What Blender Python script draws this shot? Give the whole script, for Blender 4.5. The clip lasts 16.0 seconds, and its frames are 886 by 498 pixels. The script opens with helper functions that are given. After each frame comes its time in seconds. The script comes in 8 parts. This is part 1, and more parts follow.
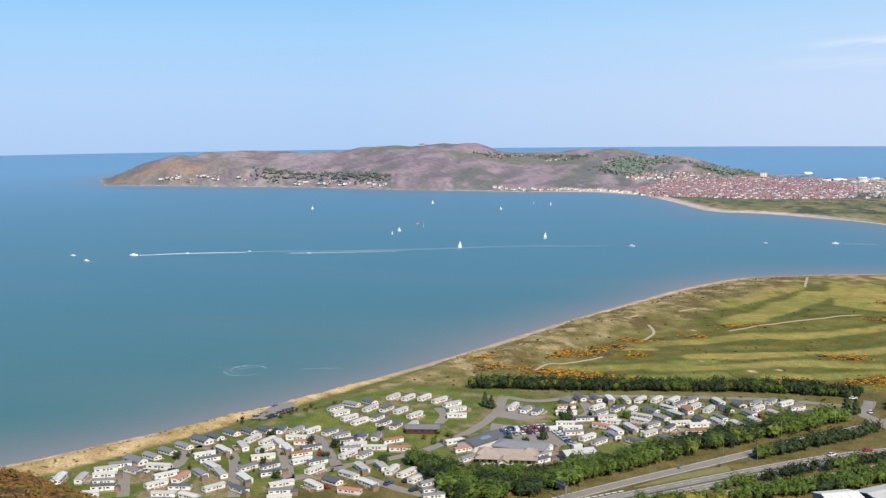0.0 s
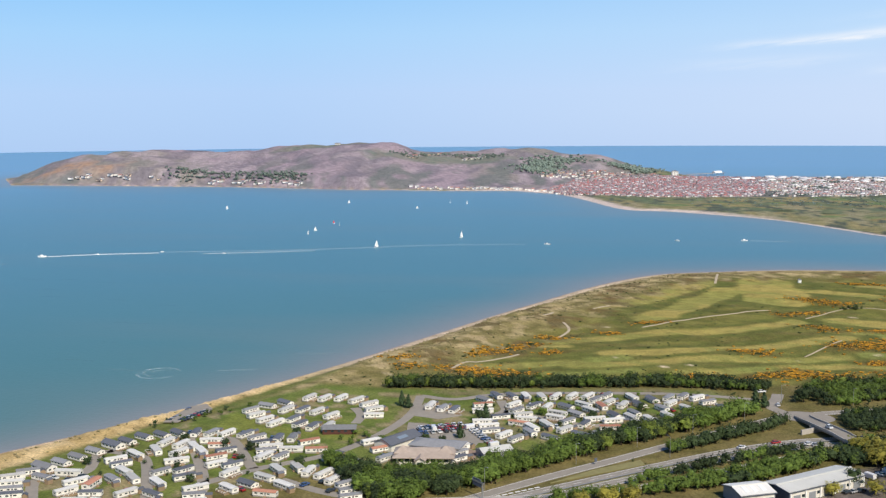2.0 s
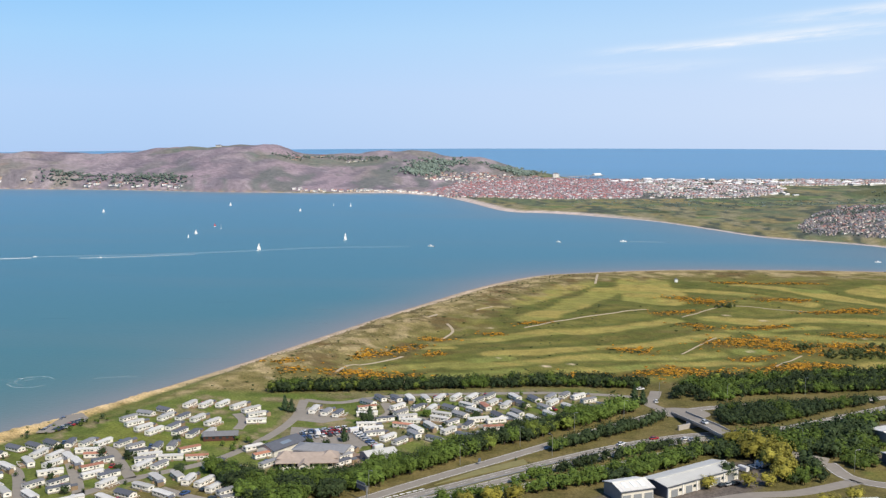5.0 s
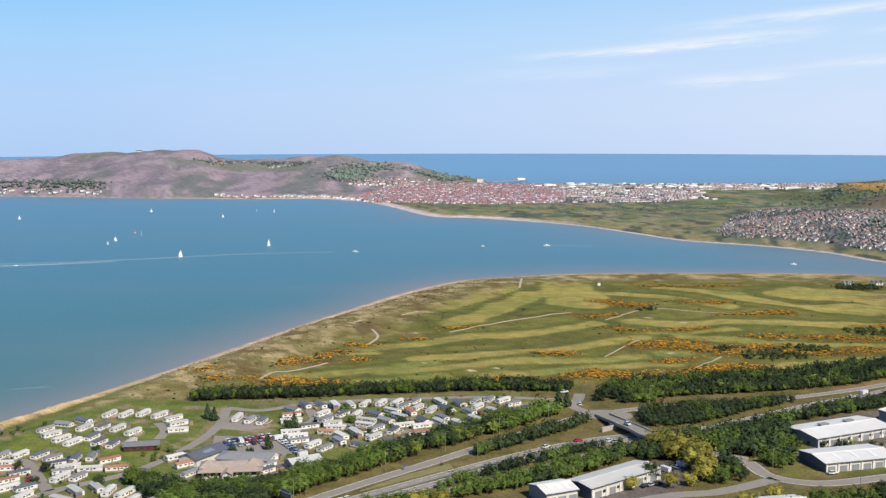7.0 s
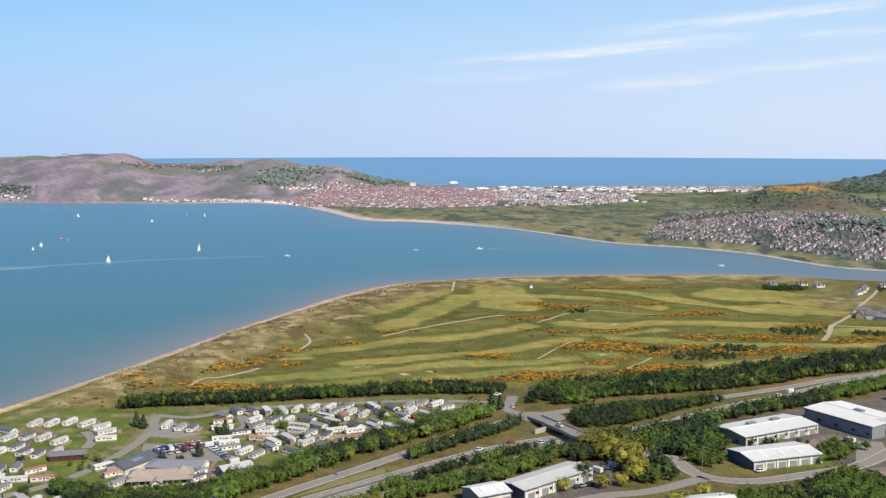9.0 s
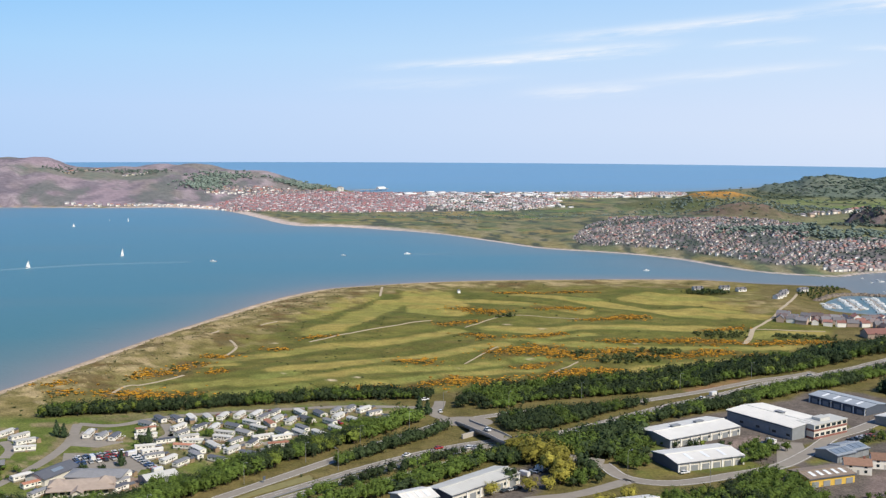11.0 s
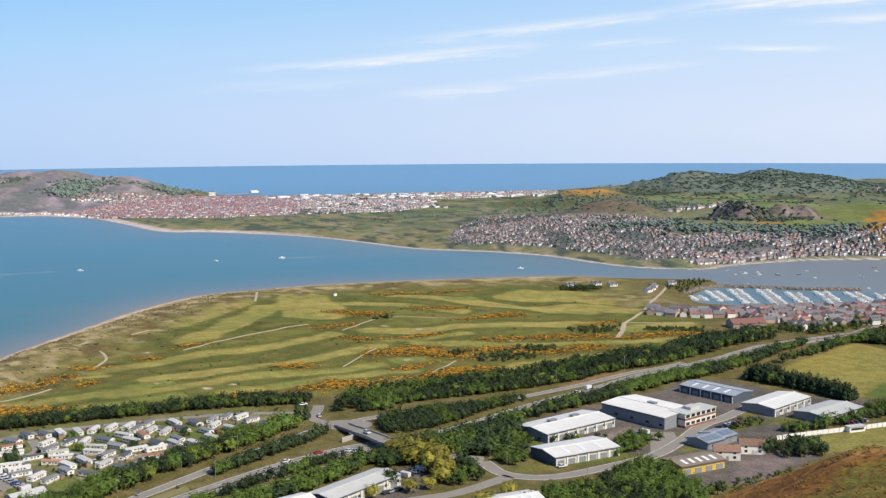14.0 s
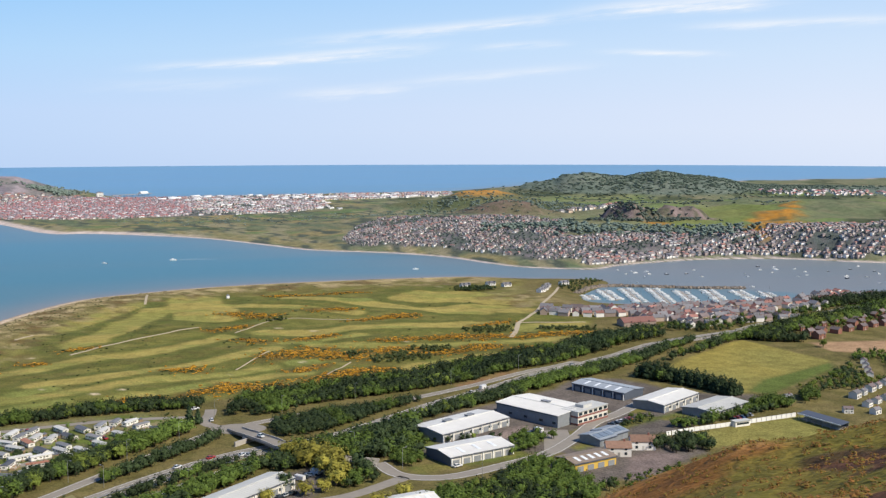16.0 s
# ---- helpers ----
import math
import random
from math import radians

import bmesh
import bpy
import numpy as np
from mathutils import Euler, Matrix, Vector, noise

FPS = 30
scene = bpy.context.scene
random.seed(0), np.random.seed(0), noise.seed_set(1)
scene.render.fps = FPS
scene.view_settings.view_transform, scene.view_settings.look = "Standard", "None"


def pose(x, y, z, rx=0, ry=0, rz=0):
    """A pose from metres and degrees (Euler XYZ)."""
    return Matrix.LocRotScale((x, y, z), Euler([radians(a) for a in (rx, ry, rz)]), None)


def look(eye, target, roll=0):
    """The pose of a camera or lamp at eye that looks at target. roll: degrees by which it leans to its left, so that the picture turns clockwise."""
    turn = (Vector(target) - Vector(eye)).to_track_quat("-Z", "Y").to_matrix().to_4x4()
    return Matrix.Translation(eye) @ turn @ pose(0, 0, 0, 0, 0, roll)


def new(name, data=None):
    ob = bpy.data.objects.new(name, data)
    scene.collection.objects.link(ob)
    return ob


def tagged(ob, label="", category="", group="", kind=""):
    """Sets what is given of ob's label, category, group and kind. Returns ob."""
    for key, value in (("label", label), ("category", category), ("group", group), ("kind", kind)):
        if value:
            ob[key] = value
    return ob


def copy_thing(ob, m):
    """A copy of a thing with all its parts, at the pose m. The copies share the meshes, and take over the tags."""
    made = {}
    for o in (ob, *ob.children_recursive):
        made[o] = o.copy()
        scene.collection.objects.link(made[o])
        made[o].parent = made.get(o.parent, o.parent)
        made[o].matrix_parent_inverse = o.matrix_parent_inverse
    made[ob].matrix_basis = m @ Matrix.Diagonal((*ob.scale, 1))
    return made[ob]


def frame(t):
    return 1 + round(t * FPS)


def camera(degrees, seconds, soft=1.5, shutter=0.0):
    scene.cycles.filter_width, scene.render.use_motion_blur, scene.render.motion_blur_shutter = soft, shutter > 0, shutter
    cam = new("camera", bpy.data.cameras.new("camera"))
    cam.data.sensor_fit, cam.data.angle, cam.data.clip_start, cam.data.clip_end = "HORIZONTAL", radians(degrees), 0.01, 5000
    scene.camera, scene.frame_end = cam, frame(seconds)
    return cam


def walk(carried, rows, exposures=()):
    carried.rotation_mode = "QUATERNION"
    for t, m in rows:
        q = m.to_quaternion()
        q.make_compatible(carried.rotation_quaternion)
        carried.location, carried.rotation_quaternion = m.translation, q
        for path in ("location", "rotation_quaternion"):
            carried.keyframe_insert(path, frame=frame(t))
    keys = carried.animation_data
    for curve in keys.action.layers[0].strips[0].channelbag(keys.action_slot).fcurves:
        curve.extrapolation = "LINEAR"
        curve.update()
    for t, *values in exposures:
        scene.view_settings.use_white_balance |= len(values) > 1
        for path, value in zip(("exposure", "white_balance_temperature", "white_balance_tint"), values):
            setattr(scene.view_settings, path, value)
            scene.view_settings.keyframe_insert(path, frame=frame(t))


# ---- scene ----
# ============ camera and its walk ============
EYE_Z = 147.0
cam = camera(43.006, 16.0, soft=1.3)
TURNS = [
    (0, 83.182, 0.607, 15.712),
    (0.5, 83.119, 0.593, 14.847),
    (1, 83.261, 0.730, 13.873),
    (1.5, 83.199, 0.610, 12.883),
    (2, 83.104, 0.456, 11.476),
    (2.5, 83.125, 0.547, 10.553),
    (3, 83.047, 0.307, 9.556),
    (3.5, 82.903, 0.394, 8.600),
    (4, 82.938, 0.318, 7.561),
    (6.5, 83.498, 0.068, 2.752),
    (7, 83.452, 0.099, 1.758),
    (7.5, 83.549, 0.295, 0.875),
    (8, 83.570, 0.213, -0.018),
    (8.5, 83.524, 0.239, -1.032),
    (9, 83.634, 0.039, -1.666),
    (11.5, 83.968, -0.092, -6.406),
    (12, 84.040, 0.093, -7.479),
    (12.5, 84.087, -0.193, -8.450),
    (13, 84.035, 0.131, -9.459),
    (13.5, 83.878, 0.280, -10.698),
    (14, 83.989, 0.419, -11.728),
    (14.5, 84.035, 0.236, -13.305),
    (15, 83.971, 0.382, -14.474),
    (15.5, 84.094, 0.366, -15.905),
    (16, 84.018, 0.092, -17.070),
]
DRIFT = (3.0, 6.0, -1.5)      # slow glide forwards and down over the whole clip
walk(cam, [(t, pose(DRIFT[0] * (t / 16 - 0.5), DRIFT[1] * (t / 16 - 0.5), EYE_Z + DRIFT[2] * (t / 16 - 0.5), rx, ry, rz)) for t, rx, ry, rz in TURNS])

# ============ world, sun, exposure ============
SUN_AZ, SUN_EL = radians(142), radians(44)      # clockwise from +y, and height
scene.view_settings.exposure = 0.0
world = bpy.data.worlds.new("sky")
scene.world = world
world.use_nodes = True


def sky_nodes():
    nt = world.node_tree
    nt.nodes.clear()
    N, L = nt.nodes.new, nt.links.new

    def m(op, a, b=None, c=None):
        n = N("ShaderNodeMath")
        n.operation = op
        for i, v in enumerate((a, b, c)):
            if v is None:
                continue
            if isinstance(v, (int, float)):
                n.inputs[i].default_value = v
            else:
                L(v, n.inputs[i])
        return n.outputs[0]

    out, bg = N("ShaderNodeOutputWorld"), N("ShaderNodeBackground")
    tc, sep = N("ShaderNodeTexCoord"), N("ShaderNodeSeparateXYZ")
    L(tc.outputs["Generated"], sep.inputs[0])
    x, y, z = sep.outputs
    # the sea's edge lies a little under eye level: lift the sky's horizon colours down to it
    lift = N("ShaderNodeVectorMath")
    lift.operation = "ADD"
    lift.inputs[1].default_value = (0, 0, 0.045)
    L(tc.outputs["Generated"], lift.inputs[0])
    sky = N("ShaderNodeTexSky")
    sky.sky_type, sky.sun_disc = "NISHITA", False
    sky.sun_elevation, sky.sun_rotation = SUN_EL, SUN_AZ
    sky.air_density, sky.dust_density, sky.ozone_density = 1.0, 0.6, 1.5
    L(lift.outputs[0], sky.inputs[0])
    # pale haze over the sea, clearer blue higher up
    ramp = N("ShaderNodeValToRGB")
    L(m("MULTIPLY_ADD", z, 3.2, 0.1), ramp.inputs[0])
    e = ramp.color_ramp.elements
    e[0].position, e[0].color = 0.0, SKY_LOW
    e[1].position, e[1].color = 1.0, SKY_TOP
    for p, c in ((0.16, SKY_2), (0.32, SKY_3), (0.47, SKY_4), (0.7, SKY_5)):
        k = e.new(p)
        k.color = c
    mix = N("ShaderNodeMix")
    mix.data_type = "RGBA"
    mix.inputs[0].default_value = 0.9
    dim = N("ShaderNodeVectorMath")
    dim.operation = "SCALE"
    dim.inputs["Scale"].default_value = 0.1
    L(sky.outputs[0], dim.inputs[0])
    L(dim.outputs[0], mix.inputs[6])
    L(ramp.outputs[0], mix.inputs[7])
    # the sky pales towards the sun's side
    bearing = m("MULTIPLY", m("ARCTAN2", x, y), 180 / math.pi)
    pale, pf = N("ShaderNodeMix"), N("ShaderNodeMapRange")
    pale.data_type = "RGBA"
    pf.inputs[1].default_value, pf.inputs[2].default_value, pf.inputs[3].default_value, pf.inputs[4].default_value = -20, 40, 0, 0.62
    L(bearing, pf.inputs[0])
    low = m("MULTIPLY", pf.outputs[0], m("SUBTRACT", 1.0, m("MULTIPLY", m("ABSOLUTE", z), 3.5)))
    cl = N("ShaderNodeClamp")
    L(low, cl.inputs[0])
    L(cl.outputs[0], pale.inputs[0])
    L(mix.outputs[2], pale.inputs[6])
    pale.inputs[7].default_value = (0.95, 0.95, 1.0, 1)
    mix = pale
    # thin cirrus: long streaks rising to the east, in degrees of bearing and height
    height = m("MULTIPLY", m("ARCSINE", z), 180 / math.pi)
    com = N("ShaderNodeCombineXYZ")
    L(m("MULTIPLY_ADD", height, 0.05, m("MULTIPLY", bearing, 0.26)), com.inputs[0])
    L(m("MULTIPLY_ADD", height, 2.2, m("MULTIPLY", bearing, -0.2)), com.inputs[1])
    nz = N("ShaderNodeTexNoise")
    nz.inputs["Scale"].default_value, nz.inputs["Detail"].default_value = 1.1, 6
    nz.inputs["Roughness"].default_value = 0.62
    L(com.outputs[0], nz.inputs["Vector"])
    total = None
    for b0, h0, b1, h1, wide, power in CIRRUS:
        # distance from a streak, squared, along and across
        ca, sa = math.cos(math.atan2(h1 - h0, b1 - b0)), math.sin(math.atan2(h1 - h0, b1 - b0))
        half = math.hypot(b1 - b0, h1 - h0) / 2
        db, dh = m("SUBTRACT", bearing, (b0 + b1) / 2), m("SUBTRACT", height, (h0 + h1) / 2)
        u = m("DIVIDE", m("ADD", m("MULTIPLY", db, ca), m("MULTIPLY", dh, sa)), half)
        v = m("DIVIDE", m("SUBTRACT", m("MULTIPLY", dh, ca), m("MULTIPLY", db, sa)), wide)
        v = m("ADD", v, m("MULTIPLY_ADD", nz.outputs[0], 2.4, -1.2))
        g = m("EXPONENT", m("MULTIPLY", m("ADD", m("POWER", m("ABSOLUTE", u), 3.0), m("MULTIPLY", v, v)), -1.0))
        g = m("MULTIPLY", g, power)
        total = g if total is None else m("ADD", total, g)
    veil = m("MULTIPLY", total, m("MULTIPLY_ADD", nz.outputs[0], 3.2, -0.8))
    fac = N("ShaderNodeClamp")
    L(veil, fac.inputs[0])
    fac.inputs[2].default_value = 0.8
    white = N("ShaderNodeMix")
    white.data_type = "RGBA"
    L(fac.outputs[0], white.inputs[0])
    L(mix.outputs[2], white.inputs[6])
    white.inputs[7].default_value = (0.93, 0.95, 0.99, 1)
    L(white.outputs[2], bg.inputs[0])
    bg.inputs[1].default_value = 1.0
    L(bg.outputs[0], out.inputs[0])


SKY_LOW, SKY_2, SKY_3 = (0.41, 0.61, 0.95, 1), (0.45, 0.65, 0.98, 1), (0.385, 0.665, 1.0, 1)
SKY_4, SKY_5, SKY_TOP = (0.28, 0.60, 1.0, 1), (0.15, 0.37, 0.74, 1), (0.07, 0.17, 0.42, 1)
CIRRUS = [(10.5, 4.5, 23.5, 5.7, 0.24, 0.62), (2.5, 3.1, 9.5, 3.55, 0.2, 0.5), (8.0, 3.5, 16.2, 4.2, 0.26, 0.7), (0.0, 2.2, 9.0, 2.5, 0.3, 0.18),
          (9.5, 1.8, 15.5, 2.2, 0.28, 0.45), (24.5, 6.0, 33, 6.25, 0.35, 0.8), (25.5, 3.9, 30.5, 3.75, 0.14, 0.6),
          (19.0, 4.2, 23.0, 4.35, 0.16, 0.45), (15.5, 2.5, 24, 3.2, 0.22, 0.35), (30.0, 5.1, 39, 5.2, 0.2, 0.6)]
sky_nodes()
sun = new("sun", bpy.data.lights.new("sun", "SUN"))
sun.data.energy, sun.data.angle, sun.data.color = 5.0, radians(0.53), (1.0, 0.91, 0.76)
sun.matrix_world = look((0, 0, 300), (-math.sin(SUN_AZ) * math.cos(SUN_EL) * 100, -math.cos(SUN_AZ) * math.cos(SUN_EL) * 100, 300 - math.sin(SUN_EL) * 100))


# ============ materials ============
def mat(name, base, rough=0.8, metal=0.0, grain=0.0, scale=1.0, dark=0.6, bump=0.0, random_v=0.0, spec=0.3, coarse=0.0, coarse_scale=0.1):
    """A surface: colour with fine grain, coarse stains, relief, and a change of value from piece to piece."""
    mt = bpy.data.materials.new(name)
    mt.use_nodes = True
    nt = mt.node_tree
    b = nt.nodes["Principled BSDF"]
    b.inputs["Roughness"].default_value, b.inputs["Metallic"].default_value = rough, metal
    b.inputs["Specular IOR Level"].default_value = spec
    b.inputs["Base Color"].default_value = (*base, 1)
    N, L = nt.nodes.new, nt.links.new
    col = None
    tc = N("ShaderNodeTexCoord")

    def layer(prev, sc, amount, detail):
        n, r, x = N("ShaderNodeTexNoise"), N("ShaderNodeMapRange"), N("ShaderNodeMix")
        n.inputs["Scale"].default_value, n.inputs["Detail"].default_value = sc, detail
        L(tc.outputs["Object"], n.inputs["Vector"])
        r.inputs[1].default_value, r.inputs[2].default_value = 0.3, 0.7
        r.inputs[3].default_value, r.inputs[4].default_value = 0, amount
        L(n.outputs[0], r.inputs[0])
        x.data_type = "RGBA"
        L(r.outputs[0], x.inputs[0])
        if prev is None:
            x.inputs[6].default_value = (*base, 1)
        else:
            L(prev, x.inputs[6])
        x.inputs[7].default_value = (*[c * dark for c in base], 1)
        return x.outputs[2], n

    nz = None
    if grain:
        col, nz = layer(col, scale, grain, 5)
    if coarse:
        col, nz2 = layer(col, coarse_scale, coarse, 3)
    if random_v:
        oi, r = N("ShaderNodeObjectInfo"), N("ShaderNodeMapRange")
        r.inputs[3].default_value, r.inputs[4].default_value = 1 - random_v, 1 + random_v
        L(oi.outputs["Random"], r.inputs[0])
        h = N("ShaderNodeHueSaturation")
        L(r.outputs[0], h.inputs["Value"])
        if col is None:
            h.inputs["Color"].default_value = (*base, 1)
        else:
            L(col, h.inputs["Color"])
        col = h.outputs[0]
    if col is not None:
        L(col, b.inputs["Base Color"])
    if bump:
        if nz is None:
            nz = N("ShaderNodeTexNoise")
            nz.inputs["Scale"].default_value = scale
            L(tc.outputs["Object"], nz.inputs["Vector"])
        bp = N("ShaderNodeBump")
        bp.inputs["Strength"].default_value = bump
        bp.inputs["Distance"].default_value = 0.3
        L(nz.outputs[0], bp.inputs["Height"])
        L(bp.outputs[0], b.inputs["Normal"])
    return mt


M_ASPHALT = mat("asphalt", (0.31, 0.28, 0.242), 0.9, grain=0.6, scale=0.4, dark=0.75, coarse=0.5, coarse_scale=0.05)
M_CONCRETE = mat("concrete", (0.46, 0.43, 0.39), 0.9, grain=0.6, scale=0.6, dark=0.75)
M_WHITE = mat("white_paint", (0.85, 0.85, 0.83), 0.5, grain=0.3, scale=0.5, dark=0.85)


# ============ terrain ============
def hash2(ix, iy, seed):
    h = (ix * 374761393 + iy * 668265263 + seed * 974711) & 0xFFFFFFFF
    h = ((h ^ (h >> 13)) * 1274126177) & 0xFFFFFFFF
    return ((h ^ (h >> 16)) & 0xFFFF) / 65535.0


def vnoise(x, y, seed=0):
    x, y = np.asarray(x, float), np.asarray(y, float)
    ix, iy = np.floor(x).astype(np.int64), np.floor(y).astype(np.int64)
    fx, fy = x - ix, y - iy
    fx, fy = fx * fx * (3 - 2 * fx), fy * fy * (3 - 2 * fy)
    a, b = hash2(ix, iy, seed), hash2(ix + 1, iy, seed)
    c, d = hash2(ix, iy + 1, seed), hash2(ix + 1, iy + 1, seed)
    return a + (b - a) * fx + (c - a) * fy + (a - b - c + d) * fx * fy


def fbm(x, y, scale, octaves=4, seed=0):
    s, amp, tot = 0.0, 1.0, 0.0
    for i in range(octaves):
        s = s + amp * vnoise(x / scale * 2 ** i + 17.3 * i, y / scale * 2 ** i - 9.1 * i, seed + i)
        tot += amp
        amp *= 0.5
    return s / tot


def smooth(a, b, v):
    t = np.clip((v - a) / (b - a), 0, 1)
    return t * t * (3 - 2 * t)


def curve_pts(pts, n=6):
    """A smooth line through the points."""
    p = np.array(pts, float)
    q = np.vstack([2 * p[0] - p[1], p, 2 * p[-1] - p[-2]])
    out = []
    for i in range(1, len(q) - 2):
        for k in range(n):
            t = k / n
            a, b, c, d = q[i - 1], q[i], q[i + 1], q[i + 2]
            out.append(0.5 * (2 * b + (c - a) * t + (2 * a - 5 * b + 4 * c - d) * t * t + (3 * b - a - 3 * c + d) * t ** 3))
    out.append(p[-1])
    return np.array(out)


def line_dist(x, y, pts):
    """Distance from a broken line, and how far along it (0 to 1) the nearest place lies."""
    best, along = np.full(x.shape, 1e9), np.zeros(x.shape)
    p = np.array(pts, float)
    for i in range(len(p) - 1):
        ax, ay = p[i][:2]
        bx, by = p[i + 1][:2]
        dx, dy = bx - ax, by - ay
        t = np.clip(((x - ax) * dx + (y - ay) * dy) / (dx * dx + dy * dy + 1e-9), 0, 1)
        d = np.hypot(x - ax - t * dx, y - ay - t * dy)
        hit = d < best
        best = np.where(hit, d, best)
        along = np.where(hit, i + t, along)
    return best, along


def inside(x, y, poly):
    """Signed distance: above 0 inside the outline."""
    p = np.array(poly, float)
    d, _ = line_dist(x, y, np.vstack([p, p[:1]]))
    odd = np.zeros(x.shape, bool)
    j = len(p) - 1
    for i in range(len(p)):
        (xi, yi), (xj, yj) = p[i], p[j]
        cross = ((yi > y) != (yj > y)) & (x < (xj - xi) * (y - yi) / (yj - yi + 1e-12) + xi)
        odd ^= cross
        j = i
    return np.where(odd, d, -d)


NEAR_SHORE = [(-520, 150), (-420, 270), (-350, 345), (-311, 397), (-283, 442), (-248, 502), (-219, 563), (-181, 654), (-133, 784),
              (-100, 866), (-62, 955), (-16, 1025), (36, 1052), (95, 1072), (190, 1082), (343, 1076), (400, 1045), (440, 1030), (474, 1012)]
MARINA = [(474, 1012), (470, 985), (447, 958), (411, 915), (404, 880), (440, 850), (471, 835), (520, 828), (570, 832), (620, 850), (640, 868)]
EAST_SHORE = [(640, 868), (720, 850), (850, 830), (1100, 760), (1500, 500), (1700, 100)]
NEAR_LAND = np.vstack([curve_pts(NEAR_SHORE, 4), curve_pts(MARINA, 3)[1:], curve_pts(EAST_SHORE, 3)[1:], [(1700, -900), (-900, -900), (-900, 60)]])
FAR_SHORE = [(-1395, 2185), (-1360, 2192), (-1260, 2190), (-1160, 2188), (-1028, 2182), (-900, 2175), (-769, 2150), (-641, 2119), (-525, 2111), (-411, 2099), (-308, 2112), (-245, 2067), (-195, 2015),
             (-135, 1875), (-90, 1755), (-57, 1704), (-7, 1692), (70, 1636), (142, 1566), (203, 1460), (252, 1372), (334, 1312), (385, 1250), (410, 1185), (432, 1135), (465, 1105), (505, 1088),
             (547, 1112), (612, 1128), (667, 1132), (755, 1108), (821, 1050), (900, 1020), (1200, 940), (1700, 700), (2600, 500)]
FAR_BACK = [(3600, 900), (3200, 2200), (2500, 2900), (1900, 2900), (1500, 2850), (1250, 3000), (1000, 2750), (796, 2602), (544, 2596),
            (277, 2553), (93, 2560), (-20, 2740), (-250, 3000), (-700, 3300), (-1300, 3150), (-1600, 2700), (-1560, 2420)]
FAR_LAND = np.vstack([curve_pts(FAR_SHORE, 3), FAR_BACK])


def ridge(x, y, pts, power=1.0):
    """A hill along a broken line of (x, y, height, half width)."""
    p = np.array(pts, float)
    d, a = line_dist(x, y, p)
    h = np.interp(a, np.arange(len(p)), p[:, 2])
    w = np.interp(a, np.arange(len(p)), p[:, 3])
    return h * (1 - smooth(0, 1, d / w)) ** power


def at_bearing(deg, dist, rise, wide):
    """A point of a skyline: bearing, distance, height above eye level in degrees."""
    a = radians(deg)
    return (math.sin(a) * dist, math.cos(a) * dist, EYE_Z + dist * math.tan(radians(rise)), wide)


HEADLAND = [at_bearing(b, 2730, r, w) for b, r, w in ((-31.8, -2.78, 110), (-30.7, -2.3, 250), (-29.2, -1.9, 380), (-27.8, -1.73, 430), (-26.0, -1.66, 480), (-24.1, -1.85, 500), (-22.4, -1.84, 520), (-21.0, -1.76, 540),
            (-19.6, -1.62, 580), (-18.2, -1.54, 620), (-16.8, -1.46, 640), (-15.4, -1.47, 640), (-13.9, -1.6, 600), (-13.1, -1.78, 580), (-11.1, -1.97, 560), (-9.6, -1.96, 540), (-8.5, -1.85, 520),
            (-7.3, -1.8, 500), (-6.2, -1.92, 470), (-5.1, -2.05, 430), (-3.9, -2.12, 390), (-3.1, -2.36, 330), (-2.2, -2.6, 250), (-1.4, -2.85, 160))]
EAST_HILL = [at_bearing(b, 2780, r, w) for b, r, w in ((20.9, -2.92, 100), (21.3, -2.68, 170), (22.1, -2.54, 230), (22.8, -2.42, 270), (23.1, -2.17, 300), (24.1, -1.98, 330), (24.7, -2.04, 330), (25.5, -2.22, 330),
             (26.9, -2.1, 360), (27.7, -2.04, 380), (28.9, -2.22, 380), (31.0, -2.38, 330), (31.9, -2.6, 280), (32.8, -2.78, 240), (36, -2.8, 300), (45, -2.8, 400))]
GORSE_HILL = [at_bearing(16.8, 2080, -3.5, 150), at_bearing(17.7, 2080, -3.1, 180), at_bearing(18.6, 2070, -2.9, 200), at_bearing(19.5, 2050, -3.0, 200), at_bearing(20.9, 2020, -3.35, 190), at_bearing(22.5, 2000, -3.7, 180)]
TWIN_HILLS = [at_bearing(25.7, 1520, -3.75, 45), at_bearing(26.5, 1520, -3.36, 60), at_bearing(27.1, 1530, -3.6, 50)]
TWIN_B = [at_bearing(27.8, 1560, -3.75, 40), at_bearing(28.2, 1560, -3.4, 45), at_bearing(28.9, 1570, -3.5, 45), at_bearing(29.6, 1580, -3.8, 60)]
BROWN_RIDGE = [at_bearing(18.0, 1760, -4.1, 90), at_bearing(19.0, 1740, -3.86, 110), at_bearing(20.3, 1720, -3.72, 120), at_bearing(21.4, 1710, -3.8, 110), at_bearing(22.2, 1720, -4.05, 100)]
BACK_HILLS = [at_bearing(29, 1800, -3.66, 330), at_bearing(31.7, 1780, -3.5, 380), at_bearing(33.5, 1750, -3.6, 380), at_bearing(34.4, 1700, -3.4, 330), at_bearing(36.9, 1720, -3.5, 380), at_bearing(42, 1750, -3.4, 500)]
HOUSE_HILL = [at_bearing(16.5, 1680, -4.35, 260), at_bearing(20, 1580, -4.3, 300), at_bearing(24, 1480, -4.55, 280), at_bearing(30, 1500, -4.5, 280), at_bearing(38, 1450, -4.4, 300)]
